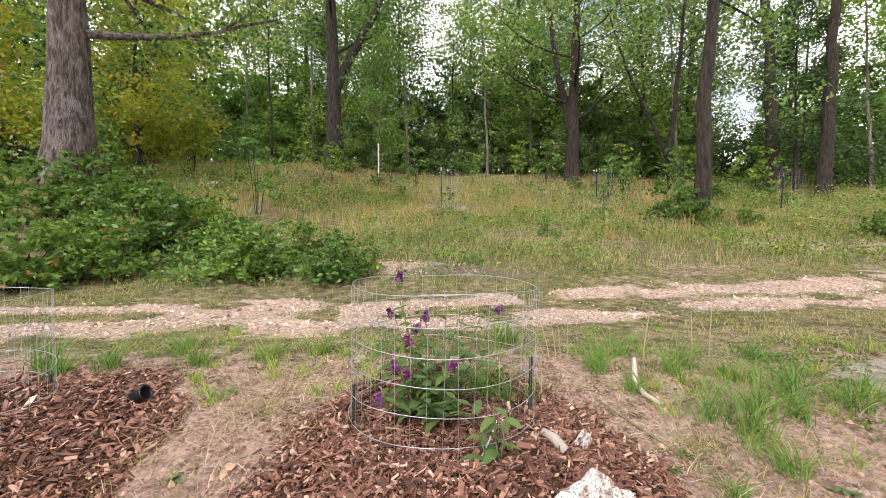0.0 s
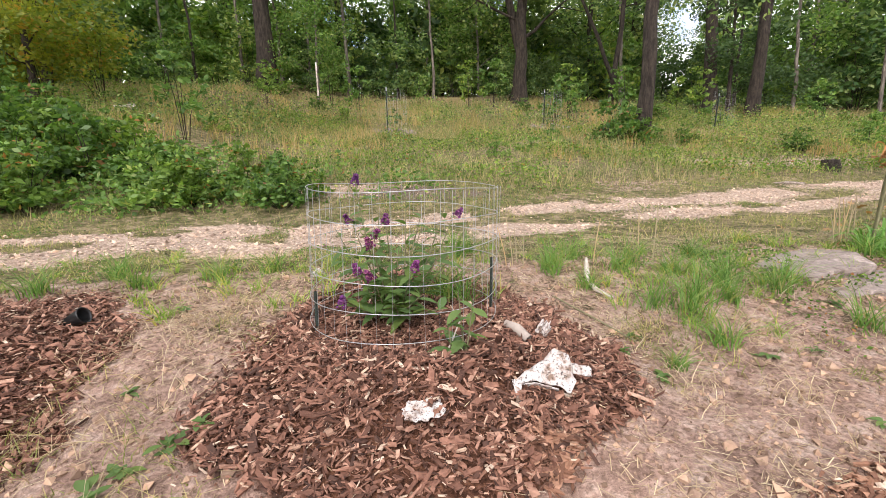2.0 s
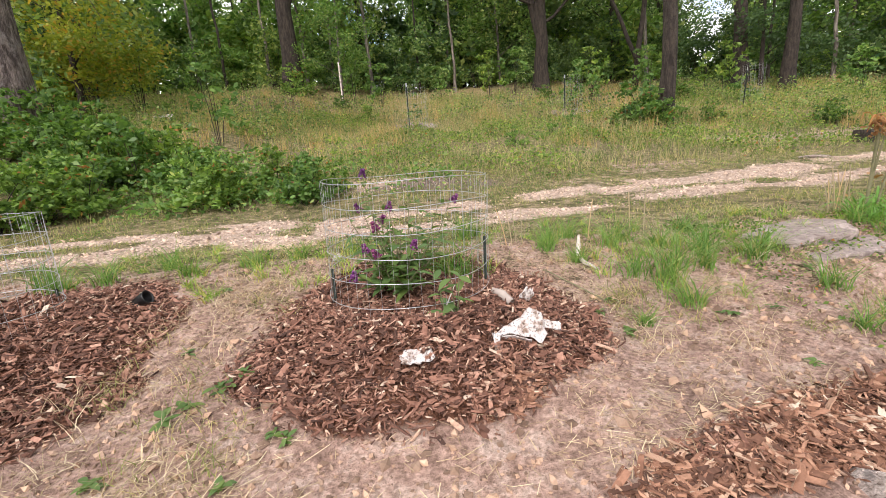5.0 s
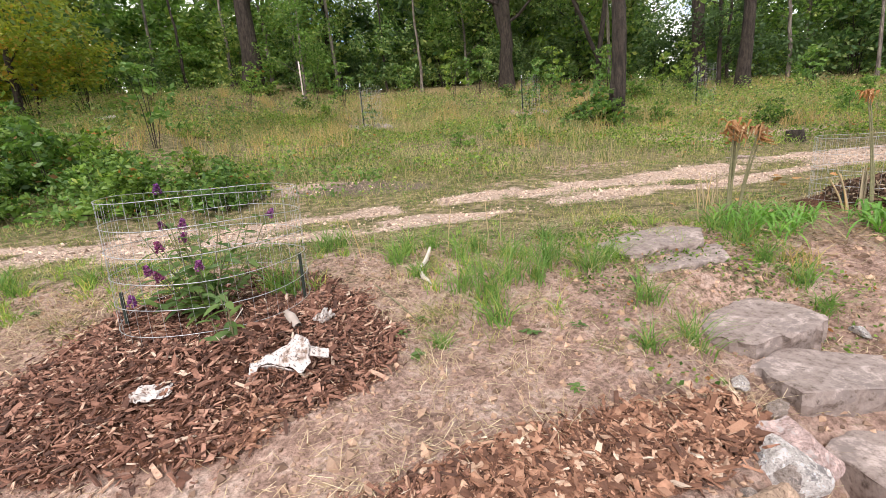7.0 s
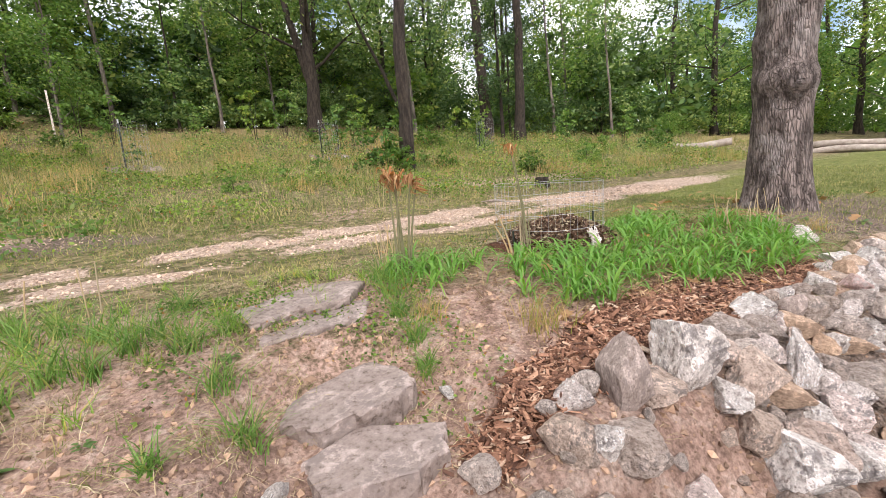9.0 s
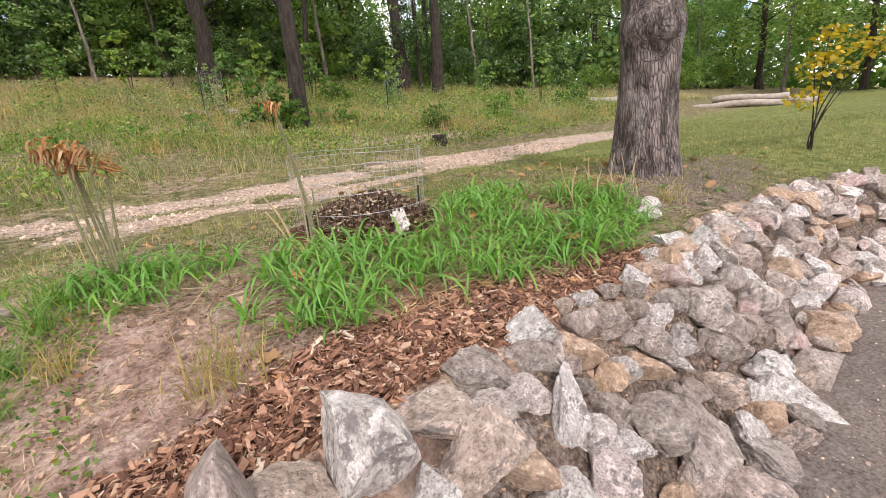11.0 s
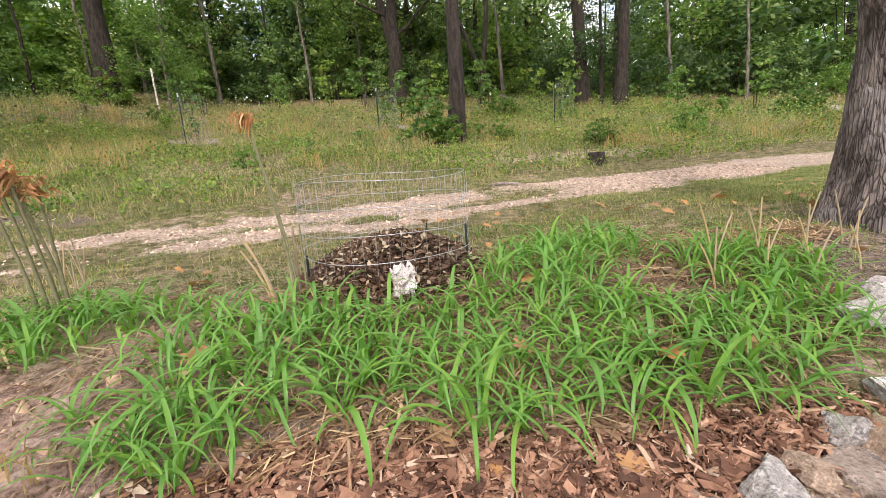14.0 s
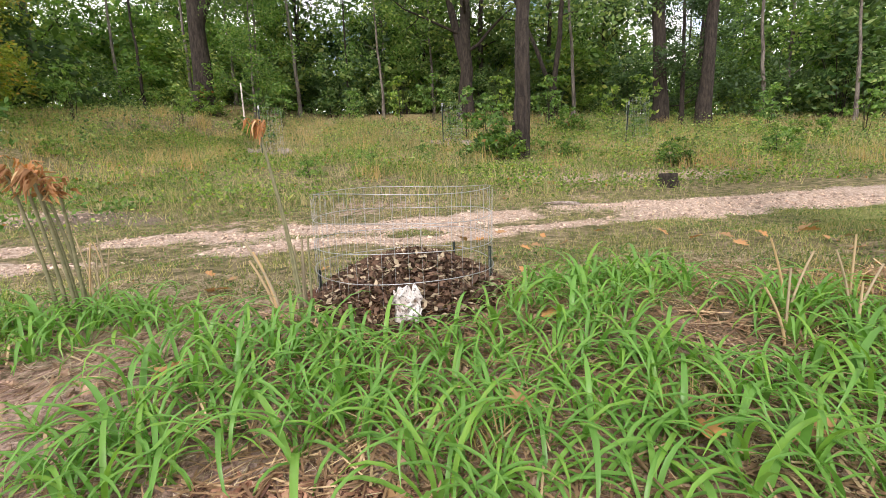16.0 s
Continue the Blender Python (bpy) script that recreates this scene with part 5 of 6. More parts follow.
def sheet(upper, lower, wrinkle, seed, n=18, m=9):
    """A draped sheet between two edges, with creases."""
    up, lo = np.array(upper, float), np.array(lower, float)
    t, u = np.linspace(0, len(up) - 1, n), np.linspace(0, len(lo) - 1, n)
    a = np.stack([np.interp(t, np.arange(len(up)), up[:, c]) for c in range(3)], 1)
    b = np.stack([np.interp(u, np.arange(len(lo)), lo[:, c]) for c in range(3)], 1)
    v = []
    for i in range(n):
        for j in range(m):
            w = j / (m - 1)
            p = a[i] * (1 - w) + b[i] * w
            q = Vector((p[0] * 26 + seed * 7, p[1] * 26, w * 2.2))
            k = noise.fractal(q, 1.0, 2.0, 4)
            v.append(p + np.array([0.4 * k, -0.5, 0.8 * k]) * wrinkle * np.array([1, math.sin(w * 3.14), 1]))
    f = [(i * m + j, (i + 1) * m + j, (i + 1) * m + j + 1, i * m + j + 1) for i in range(n - 1) for j in range(m - 1)]
    return np.array(v), np.array(f)


def large_rag():
    """The large rag: a stiff peaked fold with a limp tail and a sleeve-like corner."""
    body = sheet([(-0.125, 0.0, 0.05), (-0.06, 0.03, 0.062), (0.0, 0.05, 0.088), (0.035, 0.06, 0.118), (0.085, 0.04, 0.094)], [(-0.11, -0.01, 0.044), (-0.05, -0.02, 0.05), (0.0, -0.035, 0.034), (0.055, -0.055, 0.01), (0.088, -0.02, 0.03)], 0.02, 1)
    under = sheet([(-0.105, -0.01, 0.04), (-0.05, -0.018, 0.046), (0.02, -0.038, 0.026)], [(-0.08, 0.025, 0.005), (-0.03, 0.015, 0.002), (0.03, -0.01, 0.002)], 0.006, 2)
    sleeve = sheet([(0.08, 0.035, 0.078), (0.12, 0.03, 0.066), (0.155, 0.02, 0.062)], [(0.085, 0.0, 0.05), (0.12, 0.0, 0.042), (0.155, 0.0, 0.03)], 0.008, 3)
    tail = sheet([(-0.132, -0.002, 0.054), (-0.13, -0.04, 0.032), (-0.137, -0.07, 0.012)], [(-0.1, -0.01, 0.046), (-0.108, -0.04, 0.022), (-0.105, -0.078, 0.008)], 0.006, 4)
    ob = new("white_rag", mesh_of("rag", *join([body, under, sleeve, tail]), M_CLOTH, False))
    ob.matrix_basis = Matrix.LocRotScale((0.41, 1.24, land1(0.41, 1.22) + 0.004), Euler((0.05, 0.0, 0.05)), (0.9, 0.9, 0.9))
    tagged(ob, "stiff crumpled soiled white rag with a limp tail on the mulch", "rag", "white rags")
    sd = ob.modifiers.new("thick", "SOLIDIFY")
    sd.thickness = 0.003


large_rag()
for seed, x, y, z, w, h, lift, turn, tip, label in (
        (2, 0.49, 1.53, 0.0, 0.085, 0.05, 0.04, 1.0, 0.35, "small white rag on the mulch beside the cage"),
        (3, 0.02, 1.14, -0.008, 0.11, 0.08, 0.022, 0.3, 0.2, "small soiled white rag on the mulch"),
        (4, 4.215, 2.13, 0.058, 0.1, 0.145, 0.03, 0.1, 1.15, "soiled white rag standing in the leaf mulch"),
        (5, 4.37, 2.85, 0.02, 0.12, 0.07, 0.04, 0.2, 0.5, "small white rag at the back of the cage")):
    ob = new("white_rag", cloth_mesh(seed, w, h, lift))
    ob.matrix_basis = Matrix.LocRotScale((x, y, land1(x, y) + 0.012 + z), Euler((tip, 0, turn)), None)
    tagged(ob, label, "rag", "white rags")
    sd = ob.modifiers.new("thick", "SOLIDIFY")
    sd.thickness = 0.003


def stick(points, rad, material, name, label, category="stick"):
    pts = [(x, y, land1(x, y) + z) for x, y, z in points]
    ob = new(name, mesh_of(name, *tube(np.array(pts), rad, 8, 0.25, 3), material, False))
    return tagged(ob, label, category)


stick([(0.98, 2.24, 0.07), (0.95, 2.16, 0.03), (0.91, 2.06, 0.02), (0.92, 1.98, 0.012), (0.96, 1.9, 0.01)], [0.008, 0.014, 0.012, 0.012, 0.006], M_TWIG, "pale_stick", "curved pale weathered stick lying in the grass")
stick([(0.68, 1.92, 0.02), (0.8, 1.72, 0.015), (0.88, 1.55, 0.012)], [0.003, 0.004, 0.002], M_STALK, "pale_stick", "thin pale branch at the edge of the mulch")
stick([(0.35, 1.52, 0.025), (0.38, 1.48, 0.025), (0.41, 1.44, 0.02)], [0.014, 0.019, 0.017], M_WOODCUT, "bark_block", "brown block of wood lying on the mulch", "wood piece")
stick([(0.1, 1.38, 0.02), (0.14, 1.45, 0.05), (0.19, 1.52, 0.1)], [0.003, 0.003, 0.002], M_TWIG, "pale_stick", "thin pale twig leaning on the cage")


def pot():
    top = tagged(new("plastic_pot"), "small black plastic pot lying at the mulch's edge", "plant pot")
    top.matrix_basis = Matrix.LocRotScale((-1.33, 1.91, land1(-1.33, 1.91) + 0.028), Euler((1.15, 0, 1.5)), (0.72, 0.72, 0.8))
    pts = np.array([[0, 0, -0.045], [0, 0, -0.044], [0, 0, 0.04], [0, 0, 0.05], [0, 0, 0.05], [0, 0, 0.04], [0, 0, -0.04]])
    child("pot", mesh_of("pot", *tube(pts, [0.001, 0.032, 0.045, 0.049, 0.044, 0.042, 0.002], 20, axis=(0, 0, 1)), M_BLACK, False), top)


pot()


def dead_leaf_mesh(seed):
    """A lobed, curled dead oak leaf."""
    rng = np.random.default_rng(seed)
    n, rings = 28, (0.0, 0.4, 0.75, 1.0)
    v, f = [], []
    edge = [0.05 * (0.6 + 0.4 * abs(math.cos(3.5 * (2 * math.pi * k / n)))) * rng.uniform(0.85, 1.1) for k in range(n)]
    for q in rings:
        for k in range(n):
            a = 2 * math.pi * k / n
            x, y = math.cos(a) * edge[k] * max(q, 0.02) * 1.25, math.sin(a) * edge[k] * max(q, 0.02) * 0.8
            v.append((x, y, 0.008 + 7.0 * y * y + 2.5 * x * x * math.sin(seed + 1) + 0.004 * math.sin(60 * x + seed) * q))
    for i in range(len(rings) - 1):
        for k in range(n):
            f.append((i * n + k, (i + 1) * n + k, (i + 1) * n + (k + 1) % n, i * n + (k + 1) % n))
    return mesh_of("dead_leaf", np.array(v), np.array(f), M_DEADLEAF, False)


DEAD = [dead_leaf_mesh(k) for k in range(5)]


def dead_leaves():
    rng = random.Random(41)
    spots = [(3.55, 1.83, 0.9, 0.06), (7.3, 3.9, 1.9, 0.03), (4.9, 1.5, 1.0, 0.05), (4.72, 2.12, 0.9, 0.02), (6.4, 3.9, 1.1, 0.01), (5.05, 1.62, 0.8, 0.03)]
    for k in range(55):
        x, y = rng.uniform(4.4, 9.0), rng.uniform(1.2, 4.3)
        spots.append((x, y, rng.uniform(0.5, 1.1), rng.uniform(0.01, 0.08)))
    for k in range(25):
        spots.append((rng.uniform(2.6, 5.2), rng.uniform(1.2, 3.4), rng.uniform(0.4, 0.8), 0.01))
    for x, y, s, up in spots:
        if foot_distance(np.array([x]), np.array([y]))[0] < 0.6:
            continue
        ob = new("dead_leaf", rng.choice(DEAD))
        ob.matrix_basis = Matrix.LocRotScale((x, y, land1(x, y) + up), Euler((rng.uniform(-0.5, 0.5), rng.uniform(-0.5, 0.5), rng.uniform(0, 6.3))), (s, s, s))
        tagged(ob, "curled brown dead oak leaf lying in the bed", "leaf", "dead leaves on the ground")


dead_leaves()

# ---------------------------------------------------------------- the bank, the meadow and what stands in them
BRAMBLE = [make_bush(50, 0.75, 0.85, 1150, M_LEAF_BRAMBLE, 0.14, 60, 14, 0.1, 1.0, 0.17), make_bush(51, 0.85, 1.1, 1150, M_LEAF_BRAMBLE, 0.16, 60, 14, 0.1, 1.0, 0.17),
           make_bush(52, 0.6, 0.7, 900, M_LEAF_BRIGHT, 0.11, 44, 10, 0.05, 1.0, 0.18)]


def brambles():
    rng = random.Random(51)
    for k in range(74):
        x = rng.uniform(-10.5, -0.9)
        near = np.interp(x, *ROAD_FAR) + 0.75
        y = near + rng.random() ** 1.2 * (3.0 if x < -3 else 1.4)
        i = rng.choices(range(3), (4, 3, 3))[0]
        s = rng.uniform(0.38, 0.78) * (0.65 if x > -2.4 else 1)
        put_bush(BRAMBLE[i], "bramble_bush", x, y, "tangled green bramble bush on the bank by the drive", "bush", "brambles on the bank", rng.uniform(0, 6.3), s)
    for x, y, s, i in ((6.05, 11.5, 0.9, 1), (6.35, 11.25, 0.7, 0), (-5.1, 21.6, 1.0, 1), (3.2, 10.2, 0.5, 2), (7.4, 12.0, 0.6, 2), (12.5, 10.5, 0.7, 2), (13.5, 11.5, 0.8, 2), (-1.5, 16.5, 0.7, 2),
                       (4.4, 12.0, 0.5, 2), (2.2, 9.2, 0.45, 2), (9.5, 15.8, 0.8, 0), (12.0, 16.2, 0.9, 2), (-7.9, 8.0, 0.9, 0), (-6.4, 8.2, 0.8, 1), (17, 14, 0.9, 2), (19, 13, 1.0, 0)):
        put_bush(BRAMBLE[i], "meadow_shrub", x, y, "low leafy shrub in the meadow grass", "bush", "shrubs in the meadow", x * 3, s)
    for k in range(24):
        x = rng.uniform(-9, 19)
        y = rng.uniform(9.5, 20.5)
        if abs(y - np.interp(x, *ROAD_FAR)) < 1.5:
            continue
        s = rng.uniform(0.25, 0.55)
        put_bush(BRAMBLE[2 if rng.random() < 0.6 else 0], "meadow_shrub", x, y, "small leafy shrub in the meadow grass", "bush", "shrubs in the meadow", x * 3, s)
    for x, y, h in ((5.9, 15.8, 2.0), (6.6, 16.2, 1.7), (-4.0, 9.5, 1.9), (9.0, 16.6, 2.2), (-9, 12, 2.0), (17.5, 17, 2.0), (-1.2, 19.5, 2.1), (1.4, 20.8, 1.8), (3.6, 20.2, 2.4), (7.6, 18.6, 2.3), (11.6, 17.4, 1.9), (13.2, 18.4, 2.5), (-4.6, 18.2, 1.7), (16.4, 15.6, 1.8), (18.6, 14.4, 2.2), (-7.6, 17.0, 2.2), (5.0, 21.5, 2.5), (-2.6, 21.8, 2.4), (10.2, 19.4, 2.2)):
        put_bush(WILD, "wild_sapling", x, y, "thin wild sapling standing in the meadow", "sapling", "", x, h)


brambles()


def sow(name, label, count, region, height, width, material, lean, parts, seed, keep=None):
    rng = np.random.default_rng(seed)
    x, y = rng.uniform(region[0], region[1], count), rng.uniform(region[2], region[3], count)
    m = np.ones(count, bool) if keep is None else rng.random(count) < keep(x, y)
    x, y = x[m], y[m]
    h = height * rng.uniform(0.5, 1.25, len(x))
    p = np.stack([x, y, land(x, y) - 0.01], 1)
    ob = new(name, mesh_of(name, *blades(p, h, width * rng.uniform(0.7, 1.2, len(x)), rng, lean, parts), material))
    return tagged(ob, label, "grass", kind="stuff")


def off_road(x, y):
    road, dirt, mulch, path, dry, lawn, litter_gap_shade = covers(x, y)
    return np.clip(1 - 1.15 * np.maximum(np.maximum(road, mulch), path) - 0.45 * dirt, 0.0, 1) * (foot_distance(x, y) > 0.5)


def turf_keep(x, y):
    return off_road(x, y) * (0.25 + 0.75 * smooth(0.35, 0.6, bumps(x, y, 1.7, 61))) * smooth(1.8, 2.9, y)


def creeping_keep(x, y):
    return off_road(x, y) * smooth(0.5, 0.7, bumps(x, y, 3.2, 66))


def lawn_keep(x, y):
    return off_road(x, y) * (0.4 + 0.6 * bumps(x, y, 1.2, 62))


def meadow_keep(x, y):
    return off_road(x, y) * smooth(0.3, 1.4, y - np.interp(x, *ROAD_FAR)) * (0.12 + 0.88 * smooth(0.28, 0.6, 0.6 * bumps(x, y, 0.5, 63) + 0.4 * bumps(x, y, 1.9, 64))) * smooth(26, 22, y)


def meadow_dry(x, y):
    return meadow_keep(x, y) * smooth(10.5, 14, y) * (0.2 + 0.8 * smooth(0.35, 0.65, bumps(x, y, 0.35, 41)))


sow("turf", "short sparse turf beside the drive", 125000, (-4.5, 8.5, 1.4, 7.2), 0.055, 0.006, M_TURF, 0.7, 1, 71, turf_keep)
sow("creeping_grass", "short green grass round the stone steps", 5000, (0.9, 2.9, 1.5, 2.6), 0.06, 0.005, M_TURF, 1.2, 2, 86, creeping_keep)
sow("lawn", "short lawn under the oak", 45000, (5.5, 15, 1.2, 7.0), 0.05, 0.008, M_TURF, 0.7, 1, 72, lawn_keep)
sow("meadow_grass", "rough green meadow grass on the slope", 100000, (-12, 20, 5.0, 15), 0.17, 0.009, M_GRASS, 0.8, 1, 73, meadow_keep)
sow("meadow_grass", "rough green meadow grass near the wood", 42000, (-16, 28, 11, 26), 0.34, 0.014, M_GRASS, 0.6, 1, 74, meadow_keep)
sow("dry_grass", "tall straw-coloured grass at the top of the meadow", 52000, (-14, 26, 9.5, 26), 0.45, 0.012, M_GRASS_DRY, 0.45, 1, 75, meadow_dry)


def herbs(name, label, count, region, height, leaf_len, material, seed, scale, keep):
    """Low broad-leaved growth: small leaves at all heights, in drifts."""
    rng = np.random.default_rng(seed)
    x, y = rng.uniform(region[0], region[1], count), rng.uniform(region[2], region[3], count)
    drift = bumps(x, y, scale, seed)
    m = rng.random(count) < keep(x, y) * smooth(0.2, 0.7, drift)
    x, y, drift = x[m], y[m], drift[m]
    z = land(x, y) + rng.random(len(x)) * height * (0.2 + 1.3 * smooth(0.4, 0.9, drift) * bumps(x, y, scale * 3.1, seed + 1))
    ob = new(name, mesh_of(name, *leaf_cards(np.stack([x, y, z + 0.01], 1), leaf_len, rng, 0.1, 0.6), material))
    return tagged(ob, label, "weeds", kind="stuff")


herbs("meadow_weeds", "low leafy green weeds in drifts on the slope", 150000, (-11, 18, 4.6, 17), 0.4, 0.055, M_LEAF_BRAMBLE, 77, 0.8, meadow_keep)
herbs("meadow_weeds", "pale green leafy weeds in the meadow", 80000, (-11, 20, 5.0, 20), 0.6, 0.06, M_LEAF_BRIGHT, 78, 0.6, meadow_keep)
herbs("meadow_weeds", "knee-high leafy weeds before the wood", 55000, (-13, 22, 10.5, 23), 0.75, 0.085, M_LEAF_WOOD, 76, 0.55, meadow_keep)
herbs("bank_weeds", "tall leafy weeds along the foot of the bank", 26000, (-8, 0.6, 4.4, 7.0), 0.55, 0.07, M_LEAF_BRIGHT, 80, 1.3, meadow_keep)
herbs("step_weeds", "low creeping weeds and grass between the steps", 9000, (1.6, 2.85, 1.0, 2.5), 0.05, 0.02, M_LEAF_BRAMBLE, 85, 2.4, off_road)
herbs("turf_weeds", "small clover-like weeds in the short turf", 60000, (-4.5, 9, 2.2, 6.5), 0.03, 0.018, M_LEAF_BRAMBLE, 79, 1.5, turf_keep)


def tufts(name, label, spots, per, height, width, spread_r, material, seed, lean=0.8):
    """Grass tufts strewn over a bed, as one growth."""
    rng = np.random.default_rng(seed)
    pieces = []
    for x, y, s in spots:
        p = np.array([x, y]) + rng.normal(size=(per, 2)) * spread_r * s
        b = np.stack([p[:, 0], p[:, 1], land(p[:, 0], p[:, 1]) - 0.01], 1)
        pieces.append(blades(b, height * s * rng.uniform(0.5, 1.2, per), width, rng, lean, 3))
    ob = new(name, mesh_of(name, *join(pieces), material))
    tagged(ob, label, "grass", kind="stuff")


tufts("grass_tuft", "lush green grass tufts in the bare clay", [
    (1.2, 1.68, 1.3), (1.1, 1.8, 1.0), (1.32, 1.82, 1.1), (0.78, 2.24, 1.0), (0.85, 2.38, 1.1), (1.15, 2.2, 1.1), (1.25, 2.28, 1.0), (1.54, 1.94, 1.1), (1.62, 2.05, 1.0),
    (1.45, 1.78, 0.9), (0.34, 2.62, 1.2), (0.42, 2.7, 0.9), (1.92, 1.3, 0.9), (1.86, 1.52, 0.9), (1.75, 1.85, 1.0), (1.9, 1.98, 0.8), (1.2, 1.5, 0.9), (1.42, 2.15, 1.0),
    (-1.9, 2.15, 1.1), (-1.75, 2.3, 1.0), (-2.1, 2.3, 1.2), (-0.95, 2.4, 0.9), (-0.7, 2.5, 0.8), (-1.3, 2.35, 0.9), (-1.5, 2.5, 1.0), (-0.35, 2.55, 0.7), (2.68, 2.02, 1.0),
    (2.62, 1.78, 0.8), (2.6, 1.55, 0.7), (1.0, 2.5, 0.9), (1.7, 2.4, 0.8), (2.7, 2.25, 1.0), (1.68, 1.2, 0.6), (2.58, 1.4, 0.6), (0.95, 1.4, 0.5), (0.9, 2.02, 0.7), (0.2, 2.02, 1.5), (0.26, 1.95, 1.2)],
    70, 0.2, 0.006, 0.03, M_CRAB, 81, 1.2)
_tr = random.Random(83)
tufts("grass_tuft", "small green grass tufts among straw and clay", [(_tr.uniform(-2.2, 2.9), _tr.gauss(2.35, 0.3), _tr.uniform(0.5, 0.95)) for _ in range(60)] +
      [(_tr.uniform(0.95, 1.95), _tr.uniform(1.55, 2.3), _tr.uniform(0.5, 1.0)) for _ in range(12)], 26, 0.14, 0.0055, 0.025, M_CRAB, 84, 1.25)
tufts("dry_tuft", "half-dry grass tufts by the bed", [(3.2, 1.43, 1.1), (3.12, 1.36, 0.8), (2.75, 1.72, 0.8), (5.5, 0.95, 0.6), (4.9, 1.6, 0.8), (5.9, 2.2, 1.0), (6.2, 1.7, 0.9), (4.4, 1.55, 0.7)],
      70, 0.17, 0.005, 0.06, M_GRASS_DRY, 82)


_dr = random.Random(90)
tufts("dry_tuft", "flattened dry grass wisps on the bare clay", [(_dr.uniform(-1.15, -0.6), _dr.uniform(0.7, 2.3), _dr.uniform(0.5, 1.1)) for _ in range(34)] + [(_dr.uniform(0.75, 2.0), _dr.uniform(0.9, 2.3), _dr.uniform(0.5, 1.1)) for _ in range(40)],
      22, 0.11, 0.0035, 0.06, M_STRAW, 90, 1.9)
tufts("creeping_weeds", "thin green creeping grass on the bare clay", [(_dr.uniform(-1.1, -0.55), _dr.uniform(0.7, 2.2), _dr.uniform(0.4, 0.9)) for _ in range(22)] + [(_dr.uniform(0.8, 2.9), _dr.uniform(1.2, 2.3), _dr.uniform(0.4, 0.9)) for _ in range(60)],
      24, 0.1, 0.004, 0.05, M_TURF, 91, 1.6)


def meadow_spots(seed, count, near, far):
    r = random.Random(seed)
    out = []
    while len(out) < count:
        x, y = r.uniform(-10, 19), r.uniform(near, far)
        if y > np.interp(x, *ROAD_FAR) + 0.9 and bumps(x, y, 0.55, seed) > 0.42 and y < wood_edge(x):
            out.append((x, y, r.uniform(0.5, 1.2)))
    return out


tufts("tall_weeds", "tall green grass clumps standing in the meadow", meadow_spots(87, 420, 6.2, 17), 22, 0.36, 0.011, 0.13, M_GRASS, 87, 0.6)
tufts("tall_weeds", "grey-green grass clumps in the meadow", meadow_spots(88, 420, 6.0, 17), 22, 0.3, 0.01, 0.12, M_GRASS, 88, 0.7)
tufts("dry_clumps", "straw-coloured grass clumps standing in the meadow", meadow_spots(89, 420, 8.5, 21), 24, 0.5, 0.011, 0.16, M_GRASS_DRY, 89, 0.4)


def weed(x, y, s, seed):
    rng = random.Random(seed)
    top = tagged(new("garden_weed"), "small broad-leaved green weed in bare clay", "weed", "weeds in the garden")
    top.matrix_basis = Matrix.LocRotScale((x, y, land1(x, y) + 0.005), None, (s, s, s))
    for k in range(9):
        q = rng.uniform(0.6, 1.1)
        child("leaf", rng.choice(BUD_LEAF), top, Matrix.LocRotScale((rng.uniform(-0.03, 0.03), rng.uniform(-0.03, 0.03), rng.uniform(0, 0.03)), Euler((rng.uniform(-0.1, 0.5), 0, k * 2.4)), (q * 1.3, q, q)))


for k, (x, y, s) in enumerate([(-0.78, 1.05, 1.0), (-0.74, 1.12, 0.9), (-0.51, 0.8, 0.7), (-0.67, 1.2, 1.0), (-0.6, 1.26, 0.8), (-0.38, 0.95, 0.7), (-0.87, 0.83, 0.8), (-0.42, 0.98, 0.6), (0.86, 1.35, 0.8), (0.8, 1.5, 0.7),
                               (0.9, 1.6, 0.7), (1.35, 1.05, 0.6), (1.3, 1.4, 0.8), (1.5, 1.4, 0.7), (-0.9, 1.45, 0.6), (-0.95, 2.0, 0.8), (4.45, 1.62, 0.9), (5.6, 2.4, 1.1), (4.9, 2.3, 1.0), (5.1, 1.55, 0.9), (6.3, 1.5, 0.9),
                               (6.5, 1.9, 1.0), (6.8, 1.6, 0.9), (7.2, 1.9, 1.0), (2.6, 1.66, 0.7), (1.9, 1.7, 0.7)]):
    weed(x, y, s * 0.62, k)


